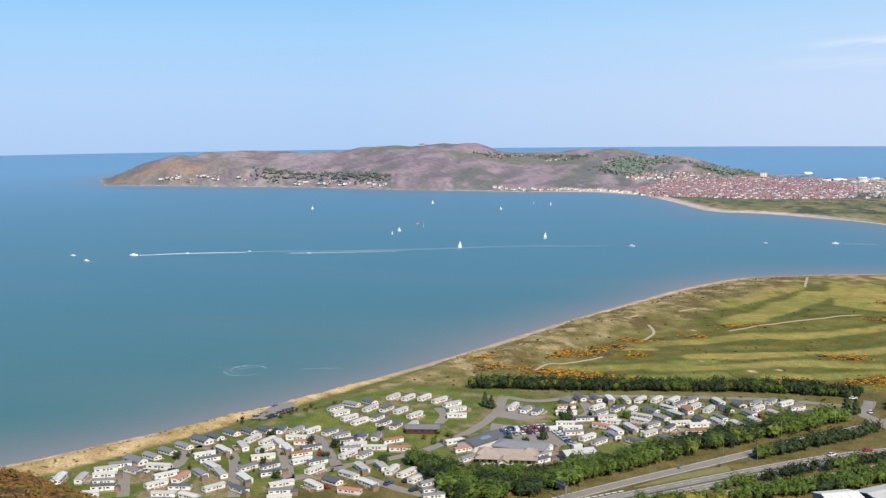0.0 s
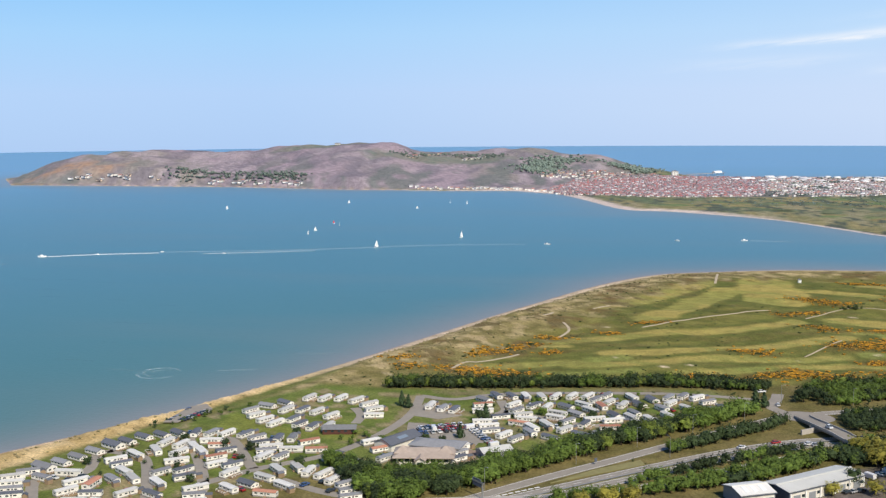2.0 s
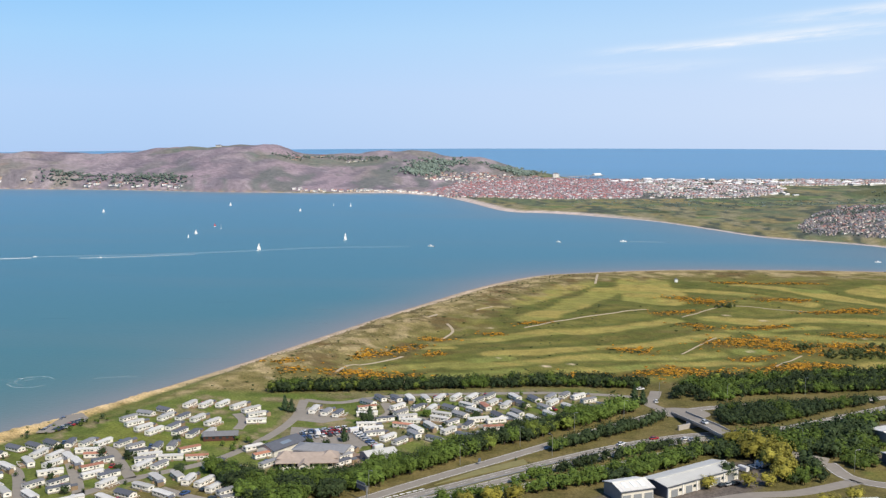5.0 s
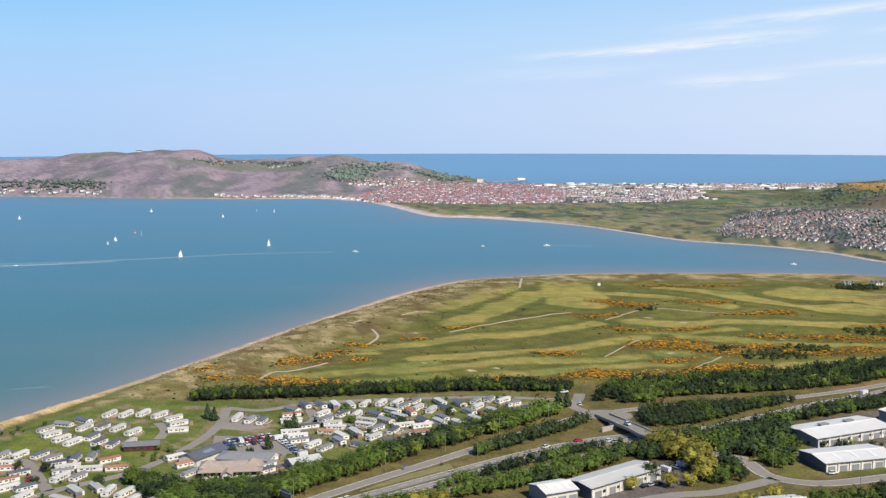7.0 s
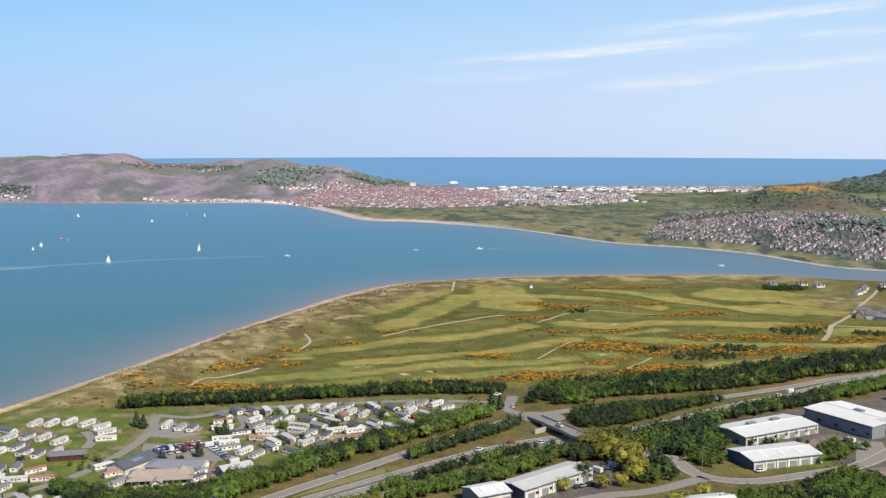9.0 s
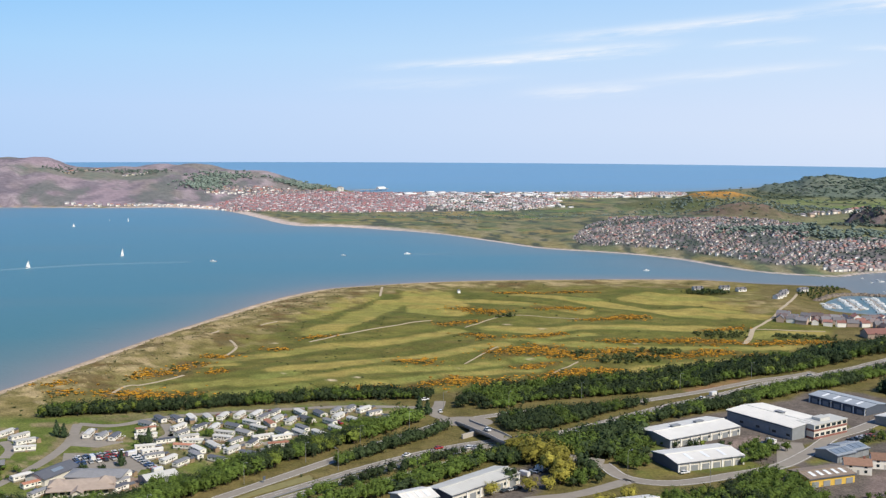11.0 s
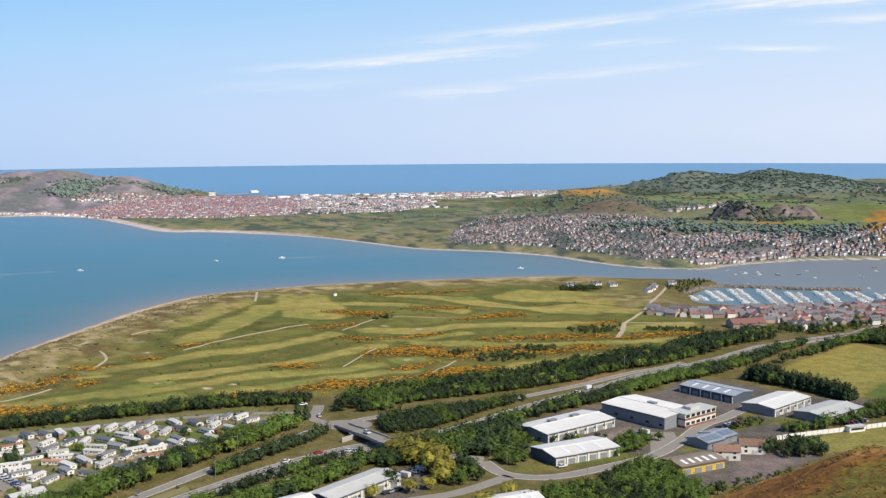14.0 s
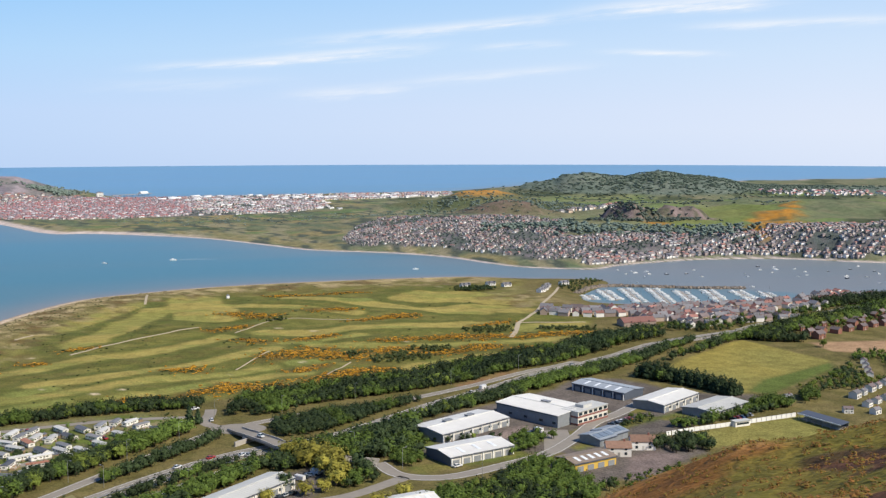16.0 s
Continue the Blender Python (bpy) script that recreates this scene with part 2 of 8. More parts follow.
# how steeply the near hillside falls from the eye, by bearing
SLOPE = np.array([(-180, -2), (-80, -6), (-50, -12), (-42, -15.5), (-38.0, -16.8), (-36.5, -17.6), (-35.3, -18.1), (-34.2, -18.8), (-31, -25), (15, -25), (20.5, -20.5), (22.3, -18.9), (25.2, -18.2), (27.5, -17.25), (29.5, -16.4), (32, -15.4), (34.7, -14.85), (37.2, -14.1), (39, -13.5), (46, -10.8), (80, -5), (180, -2)])


def hillside(x, y):
    d, b = np.hypot(x, y) + 1e-6, np.degrees(np.arctan2(x, y))
    e = np.interp(b, SLOPE[:, 0], SLOPE[:, 1])
    e = -16 + (e + 16) * smooth(8, 70, d)
    ds = 150.0
    z = EYE_Z + d * np.tan(np.radians(e)) - 0.2 * (d - ds) ** 2 / ds
    sag = d * np.tan(np.radians((ds - d) * 0.05)) + 4.0 * smooth(60, 0, d)
    z = np.where(d < ds, EYE_Z + d * np.tan(np.radians(e)) - sag, z)
    rough = smooth(20, 90, d) * (2.6 * (fbm(x, y, 40, 3, 5) - 0.5) + 1.2 * (fbm(x, y, 7, 3, 6) - 0.5))
    return z + rough


TOWN_PLOTS = [[(298, 1368), (306, 1440), (350, 1560), (400, 1610), (470, 1580), (560, 1480), (600, 1400), (560, 1300), (530, 1212), (515, 1135), (465, 1145), (435, 1203), (396, 1290), (340, 1345)],
              [(505, 1110), (530, 1240), (607, 1245), (690, 1215), (760, 1190), (850, 1150), (960, 1110), (1060, 1050), (1060, 995), (900, 1034), (825, 1064), (760, 1122), (667, 1146), (600, 1140)],
              [(-205, 2040), (-230, 2110), (-200, 2330), (-120, 2480), (-30, 2540), (400, 2510), (440, 2300), (420, 2080), (330, 1985), (230, 1950), (40, 1925), (-60, 1945), (-140, 1980)]]
SHORE_LOT = [(-236, 481), (-229, 482), (-222, 507), (-229, 516), (-235, 510)]


def beach_width(y):
    return np.interp(y, [380, 440, 480, 560, 620], [32, 26, 16, 10, 10])


def land(x, y):
    """Height of the ground, and the distance from the shore (above 0 on land)."""
    sn, sf = inside(x, y, NEAR_LAND), inside(x, y, FAR_LAND)
    sd = np.maximum(sn, sf)
    z = np.clip(sd * 0.09, -3, 3)
    west = smooth(470, 300, x - 0.1 * y)
    wide = beach_width(y)
    south = smooth(520, 640, y)
    dune = smooth(6, 22, sn) * smooth(75, 30, sn) * west * south + smooth(3, wide * 0.4, sn) * smooth(wide, wide * 0.55, sn) * west * (1 - south) * 0.6
    golf = smooth(25, 60, sn) * smooth(560, 640, y - 0.1 * x)
    dune = dune * (1 - 0.8 * smooth(680, 980, y + 0.3 * x))
    z = z + dune * (1.0 + 4.5 * fbm(x, y, 18, 3, 2)) + golf * 4.0 * (fbm(x, y, 45, 3, 3) - 0.45)
    hills = np.zeros(x.shape)
    for r, p in ((HEADLAND, 0.75), (EAST_HILL, 0.7), (GORSE_HILL, 0.9), (TWIN_HILLS, 0.8), (TWIN_B, 0.8), (BROWN_RIDGE, 0.8), (BACK_HILLS, 0.9), (HOUSE_HILL, 0.9)):
        hills = np.maximum(hills, ridge(x, y, r, p))
    rocky = np.maximum(ridge(x, y, TWIN_HILLS, 0.8), ridge(x, y, TWIN_B, 0.8))
    hills = hills + smooth(12, 45, rocky) * 26 * (np.abs(fbm(x, y, 34, 4, 15) - 0.5) * 2 - 0.15)
    crag = (fbm(x, y, 160, 5, 8) - 0.5) * 2
    gully = (1 - np.abs(2 * fbm(x + 0.3 * y, y * 0.7 - 0.2 * x, 130, 4, 14) - 1)) ** 3
    z = z + smooth(2, 40, sf) * (hills * (1 + (0.2 * crag - 0.22 * gully) * smooth(0, 25, hills) * smooth(1.0, 0.8, hills / 85)) + 1.5 * fbm(x, y, 60, 3, 9))
    lot = smooth(-7, 1, inside(x, y, SHORE_LOT))
    z = z * (1 - lot) + np.minimum(z, 2.9) * lot
    z = np.where(sn > -5, np.maximum(z, np.where(sn > 0, hillside(x, y), -50)), z)
    return z, sn, sf


def height(x, y):
    z, _, _ = land(np.array([float(x)]), np.array([float(y)]))
    return float(z[0])


def capsules(x, y, items, soft=4.0):
    """1 inside any of the strips (x0, y0, x1, y1, half width), with uneven soft edges."""
    out = np.zeros(x.shape)
    wob = (fbm(x, y, 22, 3, 21) - 0.5)
    for x0, y0, x1, y1, w in items:
        d, _ = line_dist(x, y, [(x0, y0), (x1, y1)])
        out = np.maximum(out, smooth(w + soft, w - soft, d + wob * w * 0.9))
    return out


# mown strips of the links: half width and the line they follow
FAIRWAYS = [(12, [(-67, 811), (-34, 851), (-5, 898), (23, 959)]), (14, [(-16, 786), (3, 823), (21, 870), (45, 922)]), (24, [(78, 974), (79, 884)]),
            (9, [(-70, 699), (-53, 709), (-29, 723), (-5, 737), (25, 748), (56, 766), (82, 790)]), (8, [(-37, 666), (-4, 673), (23, 691), (51, 701), (82, 718), (107, 739)]),
            (7, [(-53, 632), (-26, 638), (2, 650), (29, 665), (62, 667), (99, 682)]), (6, [(5, 619), (33, 633), (67, 650), (95, 659), (116, 656)])]
FAIRWAYS_EAST = [(10, [(160, 962), (210, 917), (247, 872), (291, 836)]), (10, [(112, 802), (148, 792), (191, 795), (240, 789), (282, 784)]), (6, [(106, 758), (134, 762), (176, 767)]),
                 (7, [(180, 719), (219, 719), (258, 716), (297, 712), (332, 709)]), (9, [(178, 654), (218, 667), (256, 677), (286, 686)]), (12, [(299, 759), (340, 764), (354, 737)]),
                 (7, [(139, 744), (182, 725)]), (8, [(97, 936), (143, 919), (194, 869)]), (7, [(-105, 622), (-72, 635), (-51, 639)]), (4, [(-90, 683), (-64, 686)]),
                 (30, [(275, 936), (318, 913), (344, 888)]), (18, [(264, 868), (300, 860), (318, 833)])]
GREENS = [(-172, 592, -158, 598, 11), (-88, 604, -20, 622, 5), (134, 757, 140, 758, 6), (40, 640, 55, 645, 6), (200, 930, 215, 928, 8), (-30, 655, -45, 648, 7), (118, 690, 126, 690, 7)]
GORSE = [(97, 887, 126, 869, 9), (76, 815, 99, 832, 7), (93, 776, 108, 762, 8), (129, 768, 153, 774, 8), (188, 831, 226, 831, 8), (182, 743, 226, 741, 7), (105, 711, 140, 727, 12),
         (137, 714, 155, 691, 11), (40, 689, 57, 682, 9), (112, 665, 130, 675, 6), (116, 632, 145, 650, 9), (145, 647, 164, 654, 8), (159, 709, 197, 711, 9), (197, 695, 250, 704, 10), (46, 625, 72, 634, 8),
         (69, 637, 91, 627, 11), (8, 612, 45, 614, 6)]
GORSE_B = [(-118, 611, -100, 610, 10), (-100, 607, -78, 610, 7), (-116, 652, -84, 690, 6), (-83, 712, -73, 713, 7), (-44, 738, -36, 734, 6), (-75, 665, -67, 669, 5), (-27, 770, -5, 769, 5),
           (145, 980, 218, 974, 6), (163, 896, 192, 881, 8), (230, 742, 274, 737, 9), (284, 730, 339, 723, 8), (253, 691, 309, 693, 5), (210, 837, 233, 840, 7), (264, 781, 293, 790, 6),
           (-150, 606, -138, 612, 6), (-160, 625, -150, 632, 5)]
THICKETS = [(171, 682, 195, 688, 14), (200, 706, 217, 711, 10), (256, 759, 281, 768, 14), (307, 748, 340, 745, 11), (311, 968, 340, 969, 12), (125, 850, 133, 854, 6), (150, 700, 160, 706, 7)]
BUNKERS = [(-5, 632, -3, 632, 1.6), (10, 638, 12, 638, 1.6), (-44, 757, -41, 757, 1.6), (92, 897, 95, 897, 2), (119, 691, 122, 691, 1.8), (72, 670, 75, 670, 1.5), (146, 799, 149, 799, 1.8), (-33, 654, -31, 654, 1.2),
           (299, 986, 303, 986, 2), (124, 817, 128, 817, 1.6), (200, 735, 203, 735, 1.5), (-155, 590, -152, 590, 1.6)]
PATHS = [(0.9, [(-73, 765), (-67, 741), (-72, 713)]), (1.0, [(40, 1014), (36, 959)]), (0.9, [(-19, 752), (-5, 765), (15, 791), (44, 814), (70, 833)]), (0.9, [(-122, 610), (-118, 632), (-110, 634), (-97, 648), (-90, 659)]),
         (0.8, [(-138, 583), (-116, 586), (-94, 589), (-72, 594)]), (0.8, [(-56, 815), (-45, 829)]), (1.0, [(-88, 778), (-83, 792)]), (0.5, [(105, 727), (78, 681)]), (0.5, [(127, 645), (149, 680)]),
         (0.6, [(92, 804), (123, 850), (141, 852), (187, 836)]), (1.8, [(275, 732), (286, 752), (300, 783)]), (1.0, [(300, 783), (324, 778), (349, 770)]), (1.2, [(300, 783), (321, 810), (358, 872), (405, 954)])]
PARK = [(-300, 345), (-280, 383), (-266, 408), (-256, 430), (-248, 452), (-238, 474), (-222, 500), (-206, 535), (-185, 562), (-139, 564), (-60, 576), (20, 586), (40, 560), (28, 543), (-20, 498), (-60, 462), (-110, 440), (-165, 405), (-200, 360), (-250, 330)]
HAY_FIELD = [(315, 600), (365, 634), (422, 673), (436, 592), (389, 569), (367, 560), (342, 537), (335, 532), (324, 562)]
CAMP_LAWN = [(-208, 472), (-209, 503), (-193, 491), (-190, 484), (-166, 480), (-151, 485), (-137, 484), (-140, 465), (-157, 470), (-175, 475), (-199, 465)]
LAWN_FIELD = [(342, 537), (367, 560), (389, 569), (434, 590), (424, 574), (364, 536), (350, 526)]
PITCH = [(266, 468), (338, 482), (350, 458), (305, 440), (262, 446)]
YARDS = [[(140, 466), (180, 462), (205, 456), (232, 466), (262, 476), (300, 492), (345, 505), (340, 528), (305, 543), (288, 586), (262, 592), (240, 573), (205, 554), (150, 528), (128, 510)],
         [(16, 412), (45, 402), (80, 430), (94, 452), (86, 472), (68, 456), (44, 420), (24, 428)], [(190, 410), (260, 436), (262, 462), (215, 468), (180, 440)]]
GRAVEL = [(168, 476), (186, 482), (200, 492), (196, 506), (186, 500), (176, 492)]
STORE = [(222, 440), (236, 449), (247, 436), (214, 410), (206, 413)]
FLAT_GOLF = [(-215, 560), (-139, 572), (29, 599), (180, 630), (320, 720), (372, 800), (350, 880), (390, 1020), (330, 1075), (90, 1060), (-20, 1010), (-75, 920), (-130, 775), (-180, 645)]


def ground_cover(x, y, z, sn, sf):
    """Base colour of the ground by what covers it, with haze tinted into the far land."""
    n1, n2, n3 = fbm(x, y, 60, 4, 31), fbm(x, y, 9, 3, 32), fbm(x, y, 220, 4, 33)
    c = np.zeros(x.shape + (3,))
    c[:] = (0.11, 0.13, 0.045)

    def lay(mask, rgb, rgb2=None, noise_v=n2):
        m = np.clip(mask, 0, 1)[..., None]
        col = np.array(rgb)
        if rgb2 is not None:
            k = smooth(0.3, 0.7, noise_v)[..., None]
            col = np.array(rgb) * (1 - k) + np.array(rgb2) * k
        c[:] = c * (1 - m) + col * m

    near = sn > 0
    lay(near * 1.0, (0.118, 0.112, 0.04), (0.165, 0.145, 0.06))
    # links: rough, fairways, greens, gorse, sandy paths
    g = inside(x, y, FLAT_GOLF)
    rough = smooth(-6, 6, g)
    lay(rough, (0.132, 0.146, 0.036), (0.182, 0.178, 0.051), n1 * 0.5 + n2 * 0.5)
    lay(rough * smooth(0.5, 0.62, fbm(x * 0.45, y - 0.25 * x, 13, 4, 35)) * 0.8, (0.098, 0.108, 0.029), (0.132, 0.118, 0.039))
    wob = fbm(x, y, 24, 3, 21) - 0.5
    patch = smooth(0.35, 0.65, fbm(x * 0.5, y + 0.3 * x, 17, 3, 58))
    for w, pts in FAIRWAYS + FAIRWAYS_EAST:
        d, _ = line_dist(x, y, curve_pts(pts, 4))
        lay(rough * smooth(w * 2.3 + 4, w * 1.6, d + wob * w * 0.7) * 0.8, (0.095, 0.117, 0.029), (0.122, 0.130, 0.036))
    for w, pts in FAIRWAYS + FAIRWAYS_EAST:
        d, _ = line_dist(x, y, curve_pts(pts, 4))
        lay(rough * smooth(w + 2.5, w - 2.0, d + wob * w * 0.7) * (0.8 + 0.2 * patch), (0.36, 0.31, 0.095), (0.245, 0.25, 0.07), n1 * 0.5 + patch * 0.5)
    lay(rough * capsules(x, y, GREENS, 2), (0.19, 0.22, 0.06))
    lay(rough * capsules(x, y, GORSE + GORSE_B, 5) * 0.85, (0.15, 0.10, 0.03), (0.10, 0.10, 0.03))
    # dunes and beach
    west = smooth(400, 330, x)
    lay(smooth(85, 45, sn + 30 * (n2 - 0.5)) * near * west, (0.245, 0.215, 0.095), (0.14, 0.13, 0.05))
    lay(smooth(50, 34, sn + 34 * (n2 - 0.5)) * near * west, (0.46, 0.385, 0.21), (0.17, 0.155, 0.06), fbm(x, y, 7, 4, 57) * 0.7 + n1 * 0.3)
    lay(near * west * smooth(120, 60, sn) * smooth(0.54, 0.62, fbm(x, y, 15, 4, 62)) * (y > 600) * 0.8, (0.105, 0.09, 0.042), (0.15, 0.105, 0.045))
    lay(near * west * smooth(100, 50, sn) * smooth(0.57, 0.64, fbm(x, y, 11, 4, 63)) * (y > 600) * 0.8, (0.40, 0.335, 0.19), (0.30, 0.26, 0.13))
    lay(smooth(15, 9, sn) * west, (0.58, 0.49, 0.36), (0.48, 0.40, 0.28))
    lay(smooth(4, 0, sn) * west * (sn > -40), (0.36, 0.30, 0.25))
    lay(rough * capsules(x, y, [(*q[:4], q[4] * 0.7) for q in BUNKERS], 0.8), (0.60, 0.52, 0.38))
    lay(smooth(7, 1, line_dist(x, y, [(196, 598), (236, 622)])[0]), (0.25, 0.15, 0.085), (0.20, 0.15, 0.07))
    # park, fields, yards
    park = smooth(-5, 5, inside(x, y, PARK))
    lay(park, (0.135, 0.17, 0.045), (0.10, 0.145, 0.032))
    lay(park * smooth(0.58, 0.68, fbm(x, y, 9, 3, 37)), (0.24, 0.215, 0.12))
    lay(park * smooth(-140, -110, x) * smooth(0.46, 0.6, fbm(x, y, 9, 3, 38)), (0.185, 0.175, 0.09), (0.15, 0.155, 0.07))
    lay(smooth(-2, 2, inside(x, y, CAMP_LAWN)), (0.125, 0.175, 0.035), (0.16, 0.19, 0.045), n1)
    bw = beach_width(y)
    strand = smooth(640, 560, y) * near * (x < -150)
    lay(strand * smooth(bw + 16, bw + 8, sn), (0.115, 0.15, 0.038), (0.15, 0.16, 0.05))
    lay(strand * smooth(bw + 2, bw - 2, sn + 7 * (n2 - 0.5)), (0.55, 0.44, 0.235), (0.40, 0.31, 0.14))
    lay(strand * smooth(9, 5, sn + 3 * (n2 - 0.5)), (0.72, 0.58, 0.36), (0.60, 0.47, 0.27))
    lay(strand * smooth(2.5, 0.5, sn), (0.40, 0.31, 0.25))
    lay(smooth(-2, 2, inside(x, y, HAY_FIELD)), (0.27, 0.24, 0.065), (0.23, 0.22, 0.065), n1)
    lay(smooth(-2, 2, inside(x, y, LAWN_FIELD)), (0.10, 0.14, 0.035))
    lay(smooth(-2, 2, inside(x, y, PITCH)), (0.24, 0.22, 0.065), (0.20, 0.20, 0.06), n1)
    for q in YARDS:
        lay(smooth(-3, 2, inside(x, y, q) + 6 * (n2 - 0.5)), (0.105, 0.10, 0.09), (0.14, 0.128, 0.115), n1)
    lay(smooth(-3, 2, inside(x, y, GRAVEL)), (0.26, 0.215, 0.19), (0.22, 0.185, 0.165))
    lay(smooth(-3, 2, inside(x, y, STORE)), (0.165, 0.14, 0.132), (0.20, 0.168, 0.155))
    lay(capsules(x, y, [(206, 462, 236, 480, 4), (196, 480, 206, 486, 5), (236, 488, 262, 500, 5), (270, 498, 300, 508, 4), (130, 452, 175, 462, 6), (232, 512, 246, 520, 3.5), (180, 470, 196, 484, 4), (214, 484, 228, 492, 4), (140, 486, 150, 500, 4), (262, 514, 270, 520, 4)], 1.5), (0.115, 0.15, 0.04), (0.17, 0.16, 0.05))
    # the near hillside: bracken, heather and grass
    hill = near & (hillside(x, y) > 4)
    hd = np.hypot(x, y)
    lay(hill * 1.0, (0.27, 0.125, 0.033), (0.36, 0.20, 0.062), n2)
    lay(hill * smooth(0.46, 0.58, fbm(x, y, 34, 4, 41) + 0.0026 * (hd - 124)), (0.15, 0.14, 0.026), (0.21, 0.17, 0.036))
    lay(hill * smooth(0.50, 0.60, fbm(x * 1.2, y, 15, 4, 42)) * smooth(160, 118, hd), (0.06, 0.034, 0.026), (0.12, 0.058, 0.032))
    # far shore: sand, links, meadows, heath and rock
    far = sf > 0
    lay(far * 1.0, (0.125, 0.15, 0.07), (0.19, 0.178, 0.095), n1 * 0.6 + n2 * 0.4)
    mead = far * smooth(0.45, 0.6, n3) * smooth(500, 900, x) * smooth(2350, 2150, y)
    lay(mead, (0.135, 0.19, 0.055), (0.19, 0.215, 0.08), n1)
    lay(far * smooth(0.55, 0.62, fbm(x, y, 70, 4, 36)) * (z < 60) * smooth(-400, 0, x), (0.07, 0.085, 0.04))
    lay(far * (z < 22) * smooth(0.5, 0.57, fbm(x * 0.6, y * 1.4 + 0.3 * x, 70, 3, 55)) * smooth(620, 480, x), (0.115, 0.165, 0.06), (0.15, 0.175, 0.07), n1)
    lay(far * (z < 22) * smooth(0.56, 0.62, fbm(x * 0.6, y * 1.6, 55, 3, 56)) * smooth(620, 480, x), (0.24, 0.20, 0.085))
    lay(smooth(75, 30, sf + 30 * (n2 - 0.5)) * far * smooth(-250, -100, x) * smooth(500, 380, x), (0.25, 0.215, 0.095), (0.17, 0.165, 0.07))
    plain = far * (z < 26) * smooth(-330, -200, x) * smooth(680, 560, x)
    yd = y * 0.35
    lay(plain * smooth(0.52, 0.6, fbm(x + yd, yd, 30, 4, 64)) * 0.8, (0.095, 0.125, 0.07), (0.13, 0.16, 0.08), n2)
    lay(plain * smooth(0.56, 0.63, fbm(x, yd, 22, 4, 65)) * 0.8, (0.27, 0.235, 0.13), (0.21, 0.20, 0.10), n2)
    lay(plain * smooth(0.6, 0.66, fbm(x, yd, 14, 3, 66)), (0.075, 0.09, 0.06))
    for q in TOWN_PLOTS:
        lay(smooth(-6, 8, inside(x, y, q)), (0.10, 0.115, 0.09), (0.165, 0.15, 0.135), n2)
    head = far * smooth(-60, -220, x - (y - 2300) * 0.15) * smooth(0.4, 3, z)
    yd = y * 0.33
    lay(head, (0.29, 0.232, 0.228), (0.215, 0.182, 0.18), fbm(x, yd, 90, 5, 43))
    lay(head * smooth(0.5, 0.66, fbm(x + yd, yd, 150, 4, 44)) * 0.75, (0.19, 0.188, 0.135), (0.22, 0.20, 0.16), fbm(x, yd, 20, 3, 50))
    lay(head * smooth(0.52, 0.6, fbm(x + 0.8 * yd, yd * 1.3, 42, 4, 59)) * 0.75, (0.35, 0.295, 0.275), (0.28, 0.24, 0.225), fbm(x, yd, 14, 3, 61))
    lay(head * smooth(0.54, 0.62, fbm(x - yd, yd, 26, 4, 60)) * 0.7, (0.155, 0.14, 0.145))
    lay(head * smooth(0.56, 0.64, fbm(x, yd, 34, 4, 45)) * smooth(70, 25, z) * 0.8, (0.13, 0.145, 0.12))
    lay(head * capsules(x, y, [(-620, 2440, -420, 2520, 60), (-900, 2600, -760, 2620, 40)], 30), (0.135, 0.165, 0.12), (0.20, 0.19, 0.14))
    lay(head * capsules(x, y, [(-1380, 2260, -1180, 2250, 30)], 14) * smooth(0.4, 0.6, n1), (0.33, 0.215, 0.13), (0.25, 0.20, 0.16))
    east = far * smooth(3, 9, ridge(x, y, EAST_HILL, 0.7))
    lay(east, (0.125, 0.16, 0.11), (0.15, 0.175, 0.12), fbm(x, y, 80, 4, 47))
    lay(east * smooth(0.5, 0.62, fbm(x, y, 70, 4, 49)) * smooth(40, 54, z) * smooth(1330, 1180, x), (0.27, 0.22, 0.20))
    gd = fbm(x, y, 60, 4, 48)
    lay(far * capsules(x, y, [(745, 1270, 920, 1480, 55)], 12), (0.15, 0.19, 0.05), (0.18, 0.20, 0.06), n1)
    knob = np.maximum(ridge(x, y, TWIN_HILLS, 0.8), ridge(x, y, TWIN_B, 0.8))
    lay(far * smooth(12, 30, knob), (0.20, 0.155, 0.13), (0.08, 0.085, 0.045))
    lay(far * smooth(10, 28, ridge(x, y, BROWN_RIDGE, 0.8)), (0.19, 0.13, 0.095), (0.12, 0.112, 0.06), n1 * 0.5 + n2 * 0.5)
    gv = ridge(x, y, GORSE_HILL, 0.9)
    lay(far * smooth(3, 10, gv), (0.085, 0.105, 0.045), (0.13, 0.135, 0.06), n1)
    lay(far * smooth(27, 36, gv + 8 * (n2 - 0.5)) * smooth(760, 720, x), (0.47, 0.23, 0.045), (0.26, 0.17, 0.06))
    lay(far * capsules(x, y, [(770, 1165, 950, 1430, 30), (683, 1290, 687, 1300, 14)], 10) * smooth(0.36, 0.5, gd), (0.45, 0.21, 0.03), (0.26, 0.17, 0.05))
    lay(smooth(24, 12, sf + 6 * (n2 - 0.5)) * far * smooth(-420, -280, x) * smooth(1540, 1700, y), (0.56, 0.47, 0.37), (0.50, 0.41, 0.31))
    lay(smooth(8, 3, sf) * far, (0.50, 0.43, 0.35))
    lay(smooth(10, 4, sf) * far * smooth(-480, -600, x), (0.30, 0.25, 0.24), (0.20, 0.175, 0.17))
    lay(smooth(-2, 2, inside(x, y, [(460, 648), (520, 640), (560, 660), (540, 610), (486, 600), (456, 620)])), (0.36, 0.25, 0.15))
